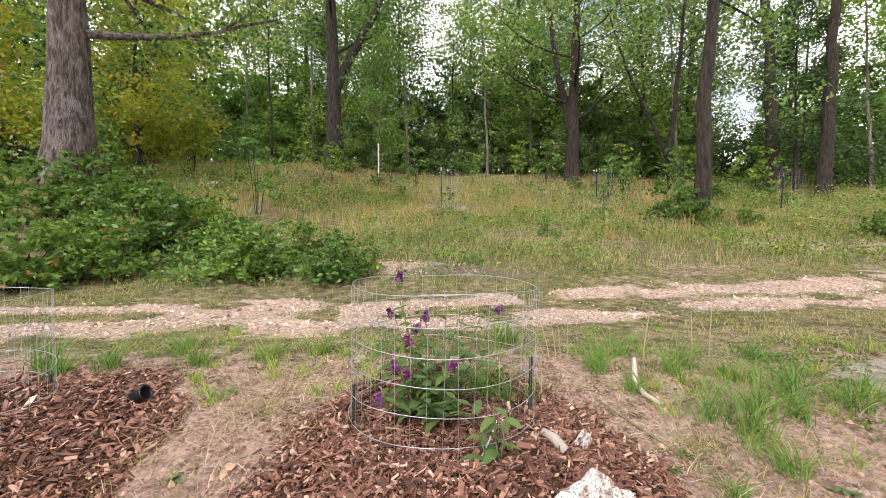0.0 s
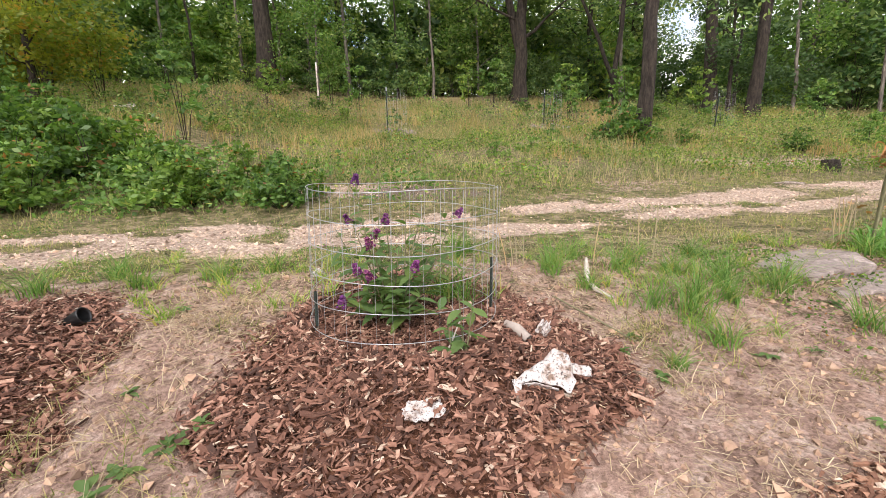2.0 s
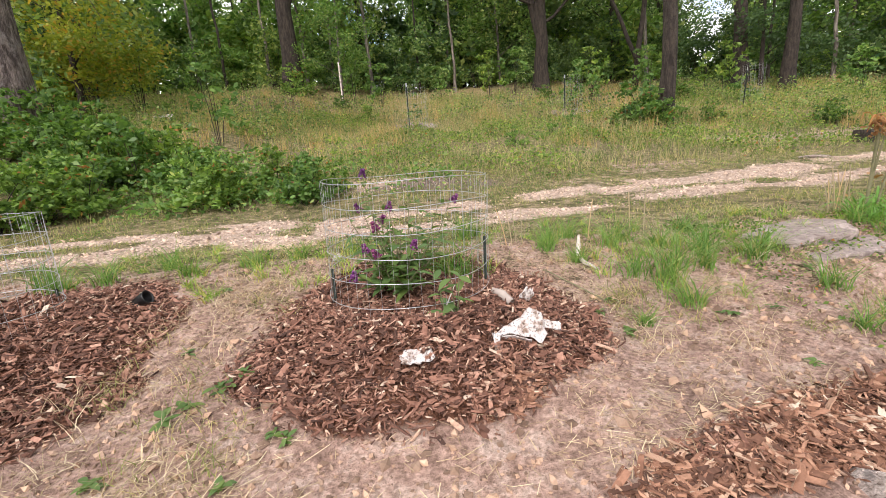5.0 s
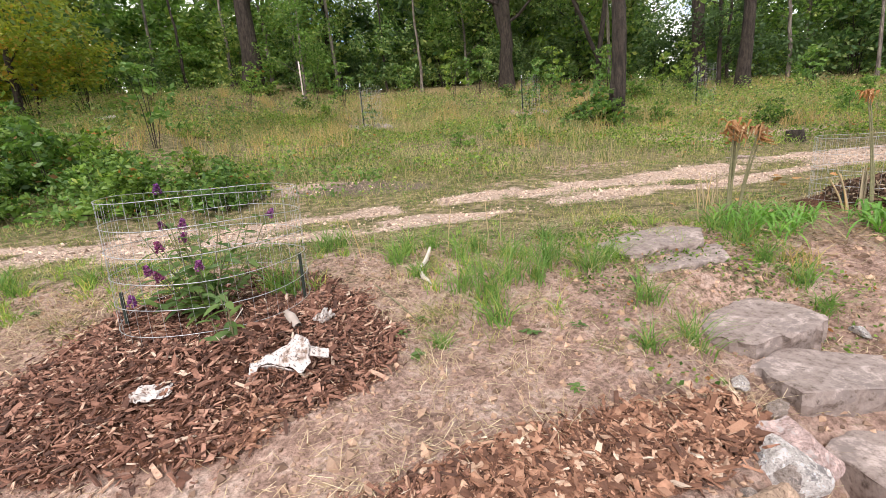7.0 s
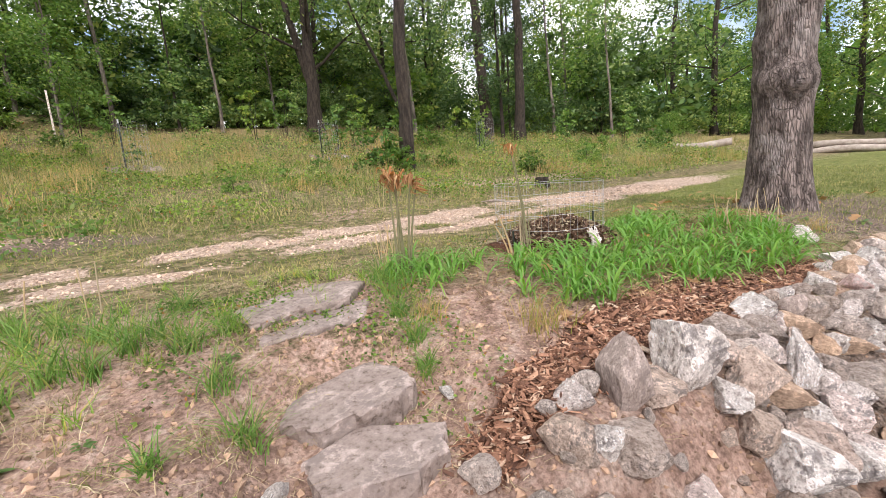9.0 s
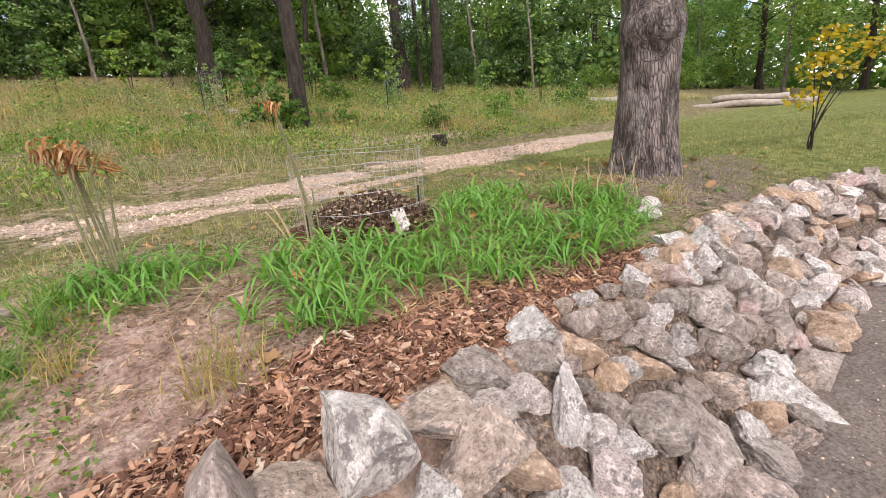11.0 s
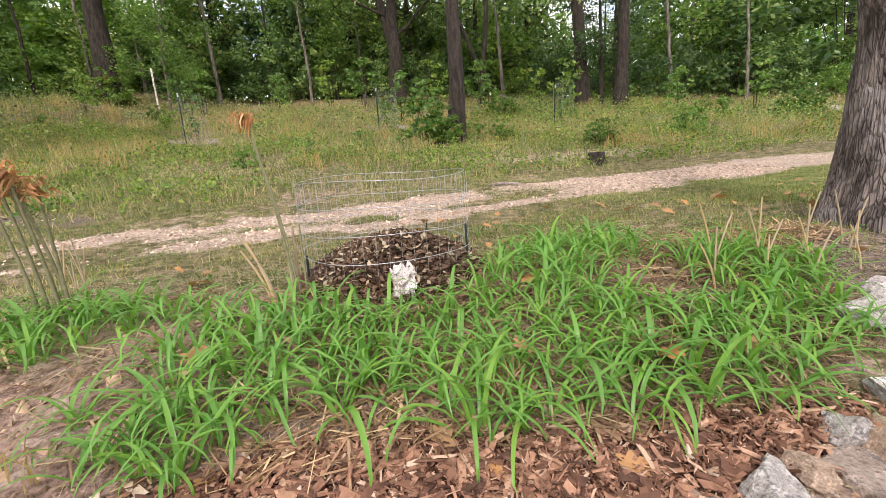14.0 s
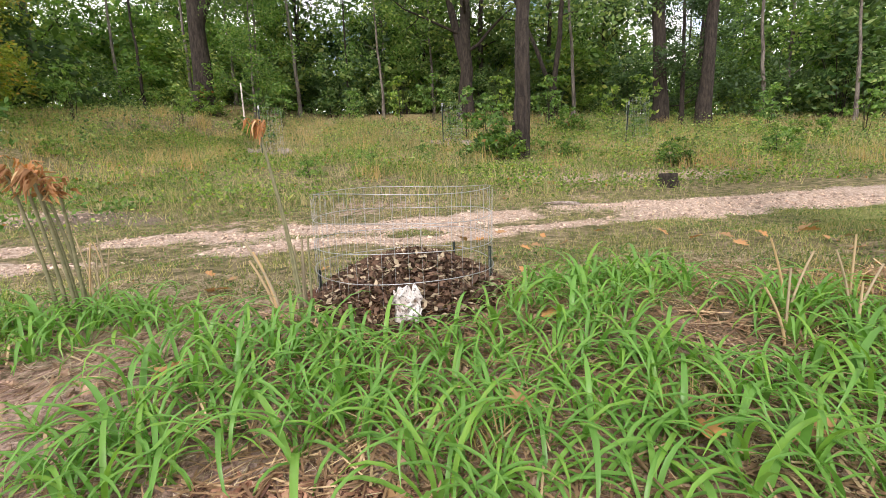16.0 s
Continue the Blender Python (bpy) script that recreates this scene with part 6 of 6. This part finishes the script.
def oak():
    """The great oak by the wall, with its burl and swollen fork."""
    rng = np.random.default_rng(91)
    n, m = 90, 56
    zz = np.linspace(-0.2, 6.5, n)
    ang = np.arange(m) / m * 2 * np.pi
    v = []
    for z in zz:
        r = 0.255 * (1 + 0.27 * math.exp(-max(z, 0) / 0.25)) * (1 - 0.03 * z)
        for a in ang:
            q = Vector((math.cos(a) * 1.3, math.sin(a) * 1.3, z * 1.1))
            k = r * (1 + 0.05 * noise.fractal(q * 1.2, 1, 2, 3) + 0.03 * noise.fractal(Vector((q.x * 7, q.y * 7, q.z * 2.2)), 1, 2, 3))
            k *= 1 + 0.09 * math.exp(-max(z, 0) / 0.4) * math.cos(5 * a + 1)
            for bz, ba, bh, bw, hz in ((1.24, -2.5, 0.1, 1.3, 0.13), (1.15, -2.25, 0.06, 0.35, 0.05), (1.04, -2.3, -0.085, 0.5, 0.04), (1.45, -2.9, -0.03, 0.4, 0.08), (2.35, -1.1, 0.16, 0.5, 0.35), (2.3, 3.0, 0.07, 0.6, 0.3), (1.62, 2.6, 0.05, 0.6, 0.12)):
                da = (a - ba + math.pi) % (2 * math.pi) - math.pi
                k += bh * math.exp(-(da / bw) ** 2 - ((z - bz) / hz) ** 2)
            v.append((math.cos(a) * k + 0.035 * z, math.sin(a) * k, z))
    i, j = np.meshgrid(np.arange(n - 1), np.arange(m), indexing="ij")
    a, b = i * m + j, i * m + (j + 1) % m
    f = np.stack([a, b, b + m, a + m], -1).reshape(-1, 4)
    top = tagged(new("oak_tree"), "stout grey oak with a burl beside the stone wall", "tree")
    top.matrix_basis = Matrix.Translation((7.05, 2.4, land1(7.05, 2.4)))
    child("trunk", mesh_of("trunk", np.array(v), f, M_BARK_OAK, False), top)
    cs = []
    for k in range(8):
        w = k * 2.4
        st = (0.23, 0, 5.2 + 0.15 * k)
        pts = limb_path(rng, st, (math.cos(w), math.sin(w), 0.6), 4.5)
        child("limb", mesh_of("limb", *tube(pts, np.linspace(0.14, 0.03, 7), 8), M_BARK_OAK, False), top)
        cs += [pts[3], pts[4], pts[5], pts[6]]
    cs += [np.array([0.3, 0, 8.5])]
    p = crown_points(rng, np.array(cs), 160, 1.2)
    child("crown", mesh_of("crown", *leaf_cards(p, 0.13, rng), M_LEAF_WOOD), top)


oak()


def gold_sapling():
    rng = np.random.default_rng(95)
    top = tagged(new("turning_sapling"), "small sapling with golden yellow leaves on the lawn", "sapling")
    x, y = 9.44, 1.81
    top.matrix_basis = Matrix.Translation((x, y, land1(x, y)))
    cs = []
    for k, (lx, ly, h) in enumerate(((0.1, 0.0, 1.25), (-0.04, 0.05, 1.0), (0.55, -0.5, 1.3), (0.75, -0.75, 1.35), (0.3, -0.3, 1.1))):
        t = np.linspace(0, 1, 7)[:, None]
        pts = np.array([[0.03 * k - 0.05, 0.02 * k, -0.05]]) + np.array([[lx, ly, 0]]) * t ** 2 + np.array([[0, 0, h]]) * t
        child("stem", mesh_of("stem", *tube(pts, np.linspace(0.009, 0.004, 7), 6), M_BARK, False), top)
        cs += [pts[-1], pts[-2], pts[-1] + [0.12, -0.1, 0.02]]
    cs += [np.array([0.1, 0.1, 0.55]), np.array([-0.2, 0.1, 0.6])]
    p = crown_points(rng, np.array(cs), 34, 0.2)
    child("crown", mesh_of("crown", *leaf_cards(p, 0.07, rng, 0.2, 0.7), M_LEAF_GOLD), top)


gold_sapling()


def stump():
    top = tagged(new("tree_stump"), "low dark weathered stump at the edge of the drive", "stump")
    top.matrix_basis = Matrix.Translation((8.29, 7.62, land1(8.29, 7.62)))
    pts = np.array([[0, 0, -0.1], [0, 0, 0.05], [0, 0, 0.14], [0, 0.01, 0.2], [0, 0.01, 0.205], [0, 0.01, 0.2]])
    child("trunk", mesh_of("trunk", *tube(pts, [0.2, 0.16, 0.145, 0.14, 0.1, 0.002], 18, 0.16, 5, (0, 0, 1)), M_BARK, False), top)


stump()


def white_post():
    top = tagged(new("white_post"), "slim white post standing before the wood", "post")
    top.matrix_basis = Matrix.LocRotScale((-2.9, 19.9, land1(-2.9, 19.9)), Euler((0.03, 0, 0)), None)
    pts = np.array([[0, 0, -0.2], [0, 0, 0.5], [0, 0, 1.5], [0, 0, 1.9], [0, 0, 1.91]])
    child("pole", mesh_of("pole", *tube(pts, [0.032, 0.032, 0.03, 0.03, 0.002], 10, axis=(0, 0, 1)), M_ROCK_WHITE, False), top)


white_post()


def log_pile():
    rng = random.Random(61)
    for k, (x, y, dz, a, ln, r) in enumerate(((22.6, 8.3, 0.12, -1.15, 2.6, 0.13), (22.9, 7.5, 0.12, -1.25, 3.0, 0.12), (22.4, 7.8, 0.11, -1.2, 2.6, 0.12), (22.65, 7.7, 0.34, -1.2, 2.4, 0.12), (23.2, 6.7, 0.1, -1.3, 2.0, 0.11),
                                              (20.5, 12.0, 0.16, -0.9, 2.2, 0.16))):
        t = np.linspace(-0.5, 0.5, 9)
        pts = np.stack([t * ln * math.cos(a), t * ln * math.sin(a), 0.06 * np.sin(t * 5 + k)], 1)
        pts = np.concatenate([pts[:1], pts, pts[-1:]])
        ob = new("felled_log", mesh_of("felled_log", *tube(pts, [0.002] + [r] * 9 + [0.002], 12, 0.12, k, (math.cos(a), math.sin(a), 0)), M_WOODCUT, False))
        ob.matrix_basis = Matrix.Translation((x, y, land1(x, y) + dz))
        tagged(ob, "pale weathered log lying in a pile on the lawn", "log", "felled logs")


log_pile()

# ---------------------------------------------------------------- the shed and the red loader beyond the lawn
M_SHED = plain("shed_boards", (0.42, 0.33, 0.26), (0.52, 0.42, 0.34), 3, 0.8, 0.1)
M_ROOF = plain("shed_roof", (0.4, 0.3, 0.25), (0.5, 0.4, 0.34), 2, 0.6, 0.1)
M_RED = plain("red_paint", (0.5, 0.03, 0.02), (0.62, 0.05, 0.035), 6, 0.4, 0.05)


def boxes(list_of):
    bm = bmesh.new()
    for x, y, z, sx, sy, sz, tilt in list_of:
        m = Matrix.Translation((x, y, z)) @ Euler((0, tilt, 0)).to_matrix().to_4x4() @ Matrix.Diagonal((sx, sy, sz, 1))
        bmesh.ops.create_cube(bm, size=1, matrix=m)
    bmesh.ops.bevel(bm, geom=bm.edges[:], offset=0.012, segments=1, affect="EDGES")
    return bm


def shed():
    x, y = 34.0, 2.6
    top = tagged(new("open_shed"), "open-fronted tan shed with a low metal roof", "shed")
    top.matrix_basis = Matrix.Translation((x, y, land1(x, y))) @ Euler((0, 0, radians(8))).to_matrix().to_4x4()
    part("roof", boxes([(1.6, -1.6, 2.75, 4.4, 5.2, 0.12, 0.1)]), M_ROOF, top, "tan metal roof")
    part("fascia", boxes([(-0.55, -1.6, 2.55, 0.08, 5.0, 0.4, 0)]), M_SHED, top)
    part("back_wall", boxes([(3.6, -1.6, 1.2, 0.1, 5.0, 2.6, 0)]), M_SHED, top)
    part("side_wall", boxes([(1.6, -4.1, 1.2, 4.0, 0.1, 2.6, 0)]), M_SHED, top)
    for py in (0.85, -1.6, -4.0):
        part("post", boxes([(-0.5, py, 1.15, 0.14, 0.14, 2.5, 0)]), M_SHED, top)


shed()


def loader():
    x, y = 32.0, 4.1
    top = tagged(new("front_loader"), "red tractor loader parked on the grass by the shed", "loader")
    top.matrix_basis = Matrix.Translation((x, y, land1(x, y) - 0.05)) @ Euler((0, 0, radians(-70))).to_matrix().to_4x4() @ Matrix.Diagonal((0.75, 0.75, 0.75, 1))
    part("body", boxes([(1.6, 0, 0.5, 1.3, 0.7, 0.5, 0)]), M_RED, top)
    for s in (-0.4, 0.4):
        part("lift_arm", boxes([(0.4, s, 0.6, 1.5, 0.09, 0.14, 0.3)]), M_RED, top)
    part("bucket", boxes([(-0.4, 0, 0.3, 0.45, 1.2, 0.4, 0.2)]), M_RED, top)
    for wx, s in ((1.2, -0.45), (1.2, 0.45), (2.1, -0.45), (2.1, 0.45)):
        pts = np.array([[wx, s - 0.1, 0.3], [wx, s - 0.1, 0.3], [wx, s + 0.1, 0.3], [wx, s + 0.1, 0.3]]) + np.array([[0, 0, 0], [0, 0.001, 0], [0, 0, 0], [0, 0.001, 0]])
        child("wheel", mesh_of("wheel", *tube(pts, [0.05, 0.3, 0.3, 0.05], 18, axis=(0, 1, 0)), M_BLACK, False), top)


loader()

# ---------------------------------------------------------------- loose pieces: chips, straw, gravel, clods
CUBE_V = np.array([[-1, -1, -1], [1, -1, -1], [1, 1, -1], [-1, 1, -1], [-1, -1, 1], [1, -1, 1], [1, 1, 1], [-1, 1, 1]]) * 0.5
CUBE_F = np.array([[0, 3, 2, 1], [4, 5, 6, 7], [0, 1, 5, 4], [1, 2, 6, 5], [2, 3, 7, 6], [3, 0, 4, 7]])
OCTA_V = np.array([[1, 0, 0], [0, 1, 0], [-1, 0, 0], [0, -1, 0], [0, 0, 1], [0, 0, -1]]) * 0.5
OCTA_F = np.array([[0, 1, 4], [1, 2, 4], [2, 3, 4], [3, 0, 4], [1, 0, 5], [2, 1, 5], [3, 2, 5], [0, 3, 5]])


def strewn(base_v, base_f, p, size, rng, tilt=0.5, jitter=0.18):
    """Many small rigid pieces, each turned and sized on its own, as one mesh's arrays."""
    n = len(p)
    a, b, c = rng.uniform(0, 2 * np.pi, n), rng.normal(size=n) * tilt, rng.normal(size=n) * tilt
    v = base_v[None] * (1 + jitter * rng.normal(size=(n, len(base_v), 3))) * size[:, None, :]
    y, z = v[..., 1] * np.cos(b)[:, None] - v[..., 2] * np.sin(b)[:, None], v[..., 1] * np.sin(b)[:, None] + v[..., 2] * np.cos(b)[:, None]
    x = v[..., 0]
    x, z = x * np.cos(c)[:, None] + z * np.sin(c)[:, None], -x * np.sin(c)[:, None] + z * np.cos(c)[:, None]
    x, y = x * np.cos(a)[:, None] - y * np.sin(a)[:, None], x * np.sin(a)[:, None] + y * np.cos(a)[:, None]
    v = np.stack([x, y, z], -1) + p[:, None]
    f = np.arange(n)[:, None, None] * len(base_v) + base_f[None]
    return v.reshape(-1, 3), f.reshape(-1, base_f.shape[1])


def chip_mesh(seed, material):
    """One split wood chip, a unit long, with torn ends."""
    rng = np.random.default_rng(seed)
    v = CUBE_V.copy()
    v = np.concatenate([v, v * [0.5, 1.05, 1.0] + [0, 0, 0.12]])
    v = v + rng.normal(size=v.shape) * 0.07
    f = [[0, 3, 11, 8], [8, 11, 10, 9], [9, 10, 2, 1], [4, 12, 15, 7], [12, 13, 14, 15], [13, 5, 6, 14], [0, 8, 12, 4], [8, 9, 13, 12], [9, 1, 5, 13], [3, 7, 15, 11], [11, 15, 14, 10], [10, 14, 6, 2], [0, 4, 7, 3], [1, 2, 6, 5]]
    return mesh_of("wood_chip", v, np.array(f), material)


CHIPS = [chip_mesh(k, M_CHIP_ONE) for k in range(8)]
FRESH_CHIPS = [chip_mesh(k, M_CHIP_FRESH_ONE) for k in range(8)]


def mulch(name, label, count, region, seed, scale=1.0, fresh=False, singles=170):
    wood, chips = (M_CHIP_FRESH, FRESH_CHIPS) if fresh else (M_CHIP, CHIPS)
    rng = np.random.default_rng(seed)
    x, y = rng.uniform(region[0], region[1], count), rng.uniform(region[2], region[3], count)
    m = rng.random(count) < covers(x, y)[2] * (foot_distance(x, y) > 0.3)
    x, y = x[m], y[m]
    n = len(x)
    p = np.stack([x, y, land(x, y) + rng.uniform(0.0, 0.014, n)], 1)
    ln = rng.gamma(3.0, 0.0088, n).clip(0.008, 0.075) * scale
    size = np.stack([ln, (ln * rng.uniform(0.1, 0.38, n)).clip(0.0035, 0.02), rng.uniform(0.002, 0.007, n)], 1)
    top = tagged(new(name), label, "mulch")
    rest = child("mulch_rest", mesh_of("mulch_rest", *strewn(CUBE_V, CUBE_F[1:], p, size, rng, 0.38), wood), top)
    tagged(rest, "shredded wood pieces", kind="stuff")
    k = int(n * 2.0)
    i = rng.integers(0, n, k)
    x2, y2 = x[i] + rng.normal(size=k) * 0.03, y[i] + rng.normal(size=k) * 0.03
    fine = rng.gamma(2.5, 0.006, k).clip(0.006, 0.045)
    p2 = np.stack([x2, y2, land(x2, y2) + rng.uniform(0.004, 0.02, k)], 1)
    shred = child("shredded_bark", mesh_of("shredded_bark", *strewn(CUBE_V, CUBE_F[1:2], p2, np.stack([fine, fine * rng.uniform(0.08, 0.3, k), fine * 0.05], 1), rng, 0.5), wood), top)
    tagged(shred, "fine wood shreds", kind="stuff")
    pick = np.flatnonzero(ln > np.quantile(ln, 0.8))[:singles]
    for i in pick:
        q = size[i] * [1.05, 1.0, 1.0]
        child("wood_chip", chips[i % len(chips)], top, Matrix.LocRotScale((x[i], y[i], land1(x[i], y[i]) + 0.014), Euler((rng.normal() * 0.3, rng.normal() * 0.3, rng.uniform(0, 6.3))), tuple(q)))
    return top


mulch("wood_chips", "red-brown shredded wood mulch heaped in a mound", 18000, (-0.9, 0.95, 0.7, 2.45), 101)
mulch("wood_chips", "red-brown shredded wood mulch on the neighbouring mound", 9500, (-2.6, -0.9, 0.7, 2.3), 102)
mulch("wood_chips", "coarse orange-brown wood chips along the wall top", 10000, (0.3, 2.0, 0.45, 1.1), 103, 1.15, True)
mulch("wood_chips", "coarse orange-brown wood chips between bed and wall", 15500, (2.3, 5.5, 0.7, 1.5), 104, 1.1, True)


def leaf_mulch():
    rng = np.random.default_rng(105)
    n = 5200
    a, q = rng.uniform(0, 6.3, n), np.sqrt(rng.random(n))
    x, y = 4.22 + np.cos(a) * q * 0.39, 2.48 + np.sin(a) * q * 0.42
    p = np.stack([x, y, land(x, y) + 0.1 * (1 - q ** 1.5) + rng.uniform(0.0, 0.045, n)], 1)
    ob = new("leaf_mulch", mesh_of("leaf_mulch", *leaf_cards(p, 0.036, rng, 0.0, 0.45), M_LEAFMULCH))
    tagged(ob, "dark crumbled dead-leaf mulch inside the cage", "mulch", kind="stuff")


leaf_mulch()


def gravel():
    rng = np.random.default_rng(111)
    n = 70000
    x, y = rng.uniform(-5.5, 10, n), rng.uniform(2.2, 9.4, n)
    m = rng.random(n) < covers(x, y)[0] ** 1.5 * 0.9
    x, y = x[m], y[m]
    s = rng.gamma(2.5, 0.007, len(x)).clip(0.007, 0.042)
    p = np.stack([x, y, land(x, y) + s * 0.12], 1)
    ob = new("gravel", mesh_of("gravel", *strewn(OCTA_V, OCTA_F, p, np.stack([s * 1.3, s, s * 0.7], 1), rng, 0.5, 0.25), M_GRAVEL))
    tagged(ob, "loose pinkish limestone gravel on the drive", "gravel", kind="stuff")


gravel()


def path_stones():
    rng = np.random.default_rng(114)
    n = 5000
    x, y = rng.uniform(2.5, 8.6, n), rng.uniform(-1.6, 0.75, n)
    d = foot_distance(x, y)
    m = (d < 0.03) & (rng.random(n) < 0.25 + 0.75 * smooth(-0.5, 0.0, d))
    x, y = x[m], y[m]
    s = rng.gamma(2.0, 0.004, len(x)).clip(0.003, 0.03)
    p = np.stack([x, y, land(x, y) + s * 0.1], 1)
    ob = new("path_grit", mesh_of("path_grit", *strewn(OCTA_V, OCTA_F, p, np.stack([s * 1.2, s, s * 0.7], 1), rng, 0.5, 0.25), M_GRAVEL))
    tagged(ob, "loose grit on the packed path at the wall's foot", "grit", kind="stuff")


path_stones()


def clods():
    rng = np.random.default_rng(112)
    n = 24000
    x, y = rng.uniform(-2.4, 5.0, n), rng.uniform(0.5, 2.4, n)
    cov = covers(x, y)
    m = rng.random(n) < cov[1] * (1 - cov[2]) * (foot_distance(x, y) > 0.15)
    x, y = x[m], y[m]
    s = rng.gamma(1.8, 0.0065, len(x)).clip(0.004, 0.045)
    p = np.stack([x, y, land(x, y) + s * 0.1], 1)
    ob = new("clay_clods", mesh_of("clay_clods", *strewn(OCTA_V, OCTA_F, p, np.stack([s * 1.2, s, s * 0.8], 1), rng, 0.6, 0.22), M_CLOD))
    tagged(ob, "small crumbs and clods of pinkish clay", "soil", kind="stuff")


clods()


def straw():
    rng = np.random.default_rng(113)
    n = 60000
    x, y = rng.uniform(-2.4, 6.6, n), rng.uniform(0.6, 3.2, n)
    cov = covers(x, y)
    dens = 0.15 + 0.85 * smooth(0.4, 0.65, bumps(x, y, 1.6, 121))
    m = rng.random(n) < dens * (1 - 0.92 * cov[2]) * (foot_distance(x, y) > 0.4)
    x, y = x[m], y[m]
    k = len(x)
    ln = rng.uniform(0.015, 0.09, k)
    p = np.stack([x, y, land(x, y) + rng.uniform(0.002, 0.014, k)], 1)
    ob = new("straw", mesh_of("straw", *strewn(CUBE_V, CUBE_F[1:2], p, np.stack([ln, rng.uniform(0.001, 0.003, k), np.full(k, 0.001)], 1), rng, 0.09, 0.0), M_STRAW))
    tagged(ob, "dry straw and cut grass lying on the clay", "straw", kind="stuff")


straw()


def bed_litter():
    """Dead strap leaves and crumbled leaves lying between the daylilies."""
    rng = np.random.default_rng(115)
    n = 15000
    x, y = rng.uniform(2.8, 6.5, n), rng.uniform(1.3, 2.9, n)
    m = (y > np.interp(x, *BED_FRONT) - 0.05) & (y < np.interp(x, *BED_BACK) + 0.15) & (rng.random(n) < 0.25 + 0.75 * smooth(3.4, 4.3, x))
    x, y = x[m], y[m]
    k = len(x)
    ln = rng.uniform(0.03, 0.17, k)
    p = np.stack([x, y, land(x, y) + rng.uniform(0.004, 0.03, k)], 1)
    ob = new("dead_strap_leaves", mesh_of("dead_strap_leaves", *strewn(CUBE_V, CUBE_F[1:2], p, np.stack([ln, rng.uniform(0.002, 0.007, k), np.full(k, 0.001)], 1), rng, 0.16, 0.03), M_BEDLITTER))
    tagged(ob, "pinkish-brown dead strap leaves lying under the daylilies", "leaf litter", kind="stuff")


bed_litter()
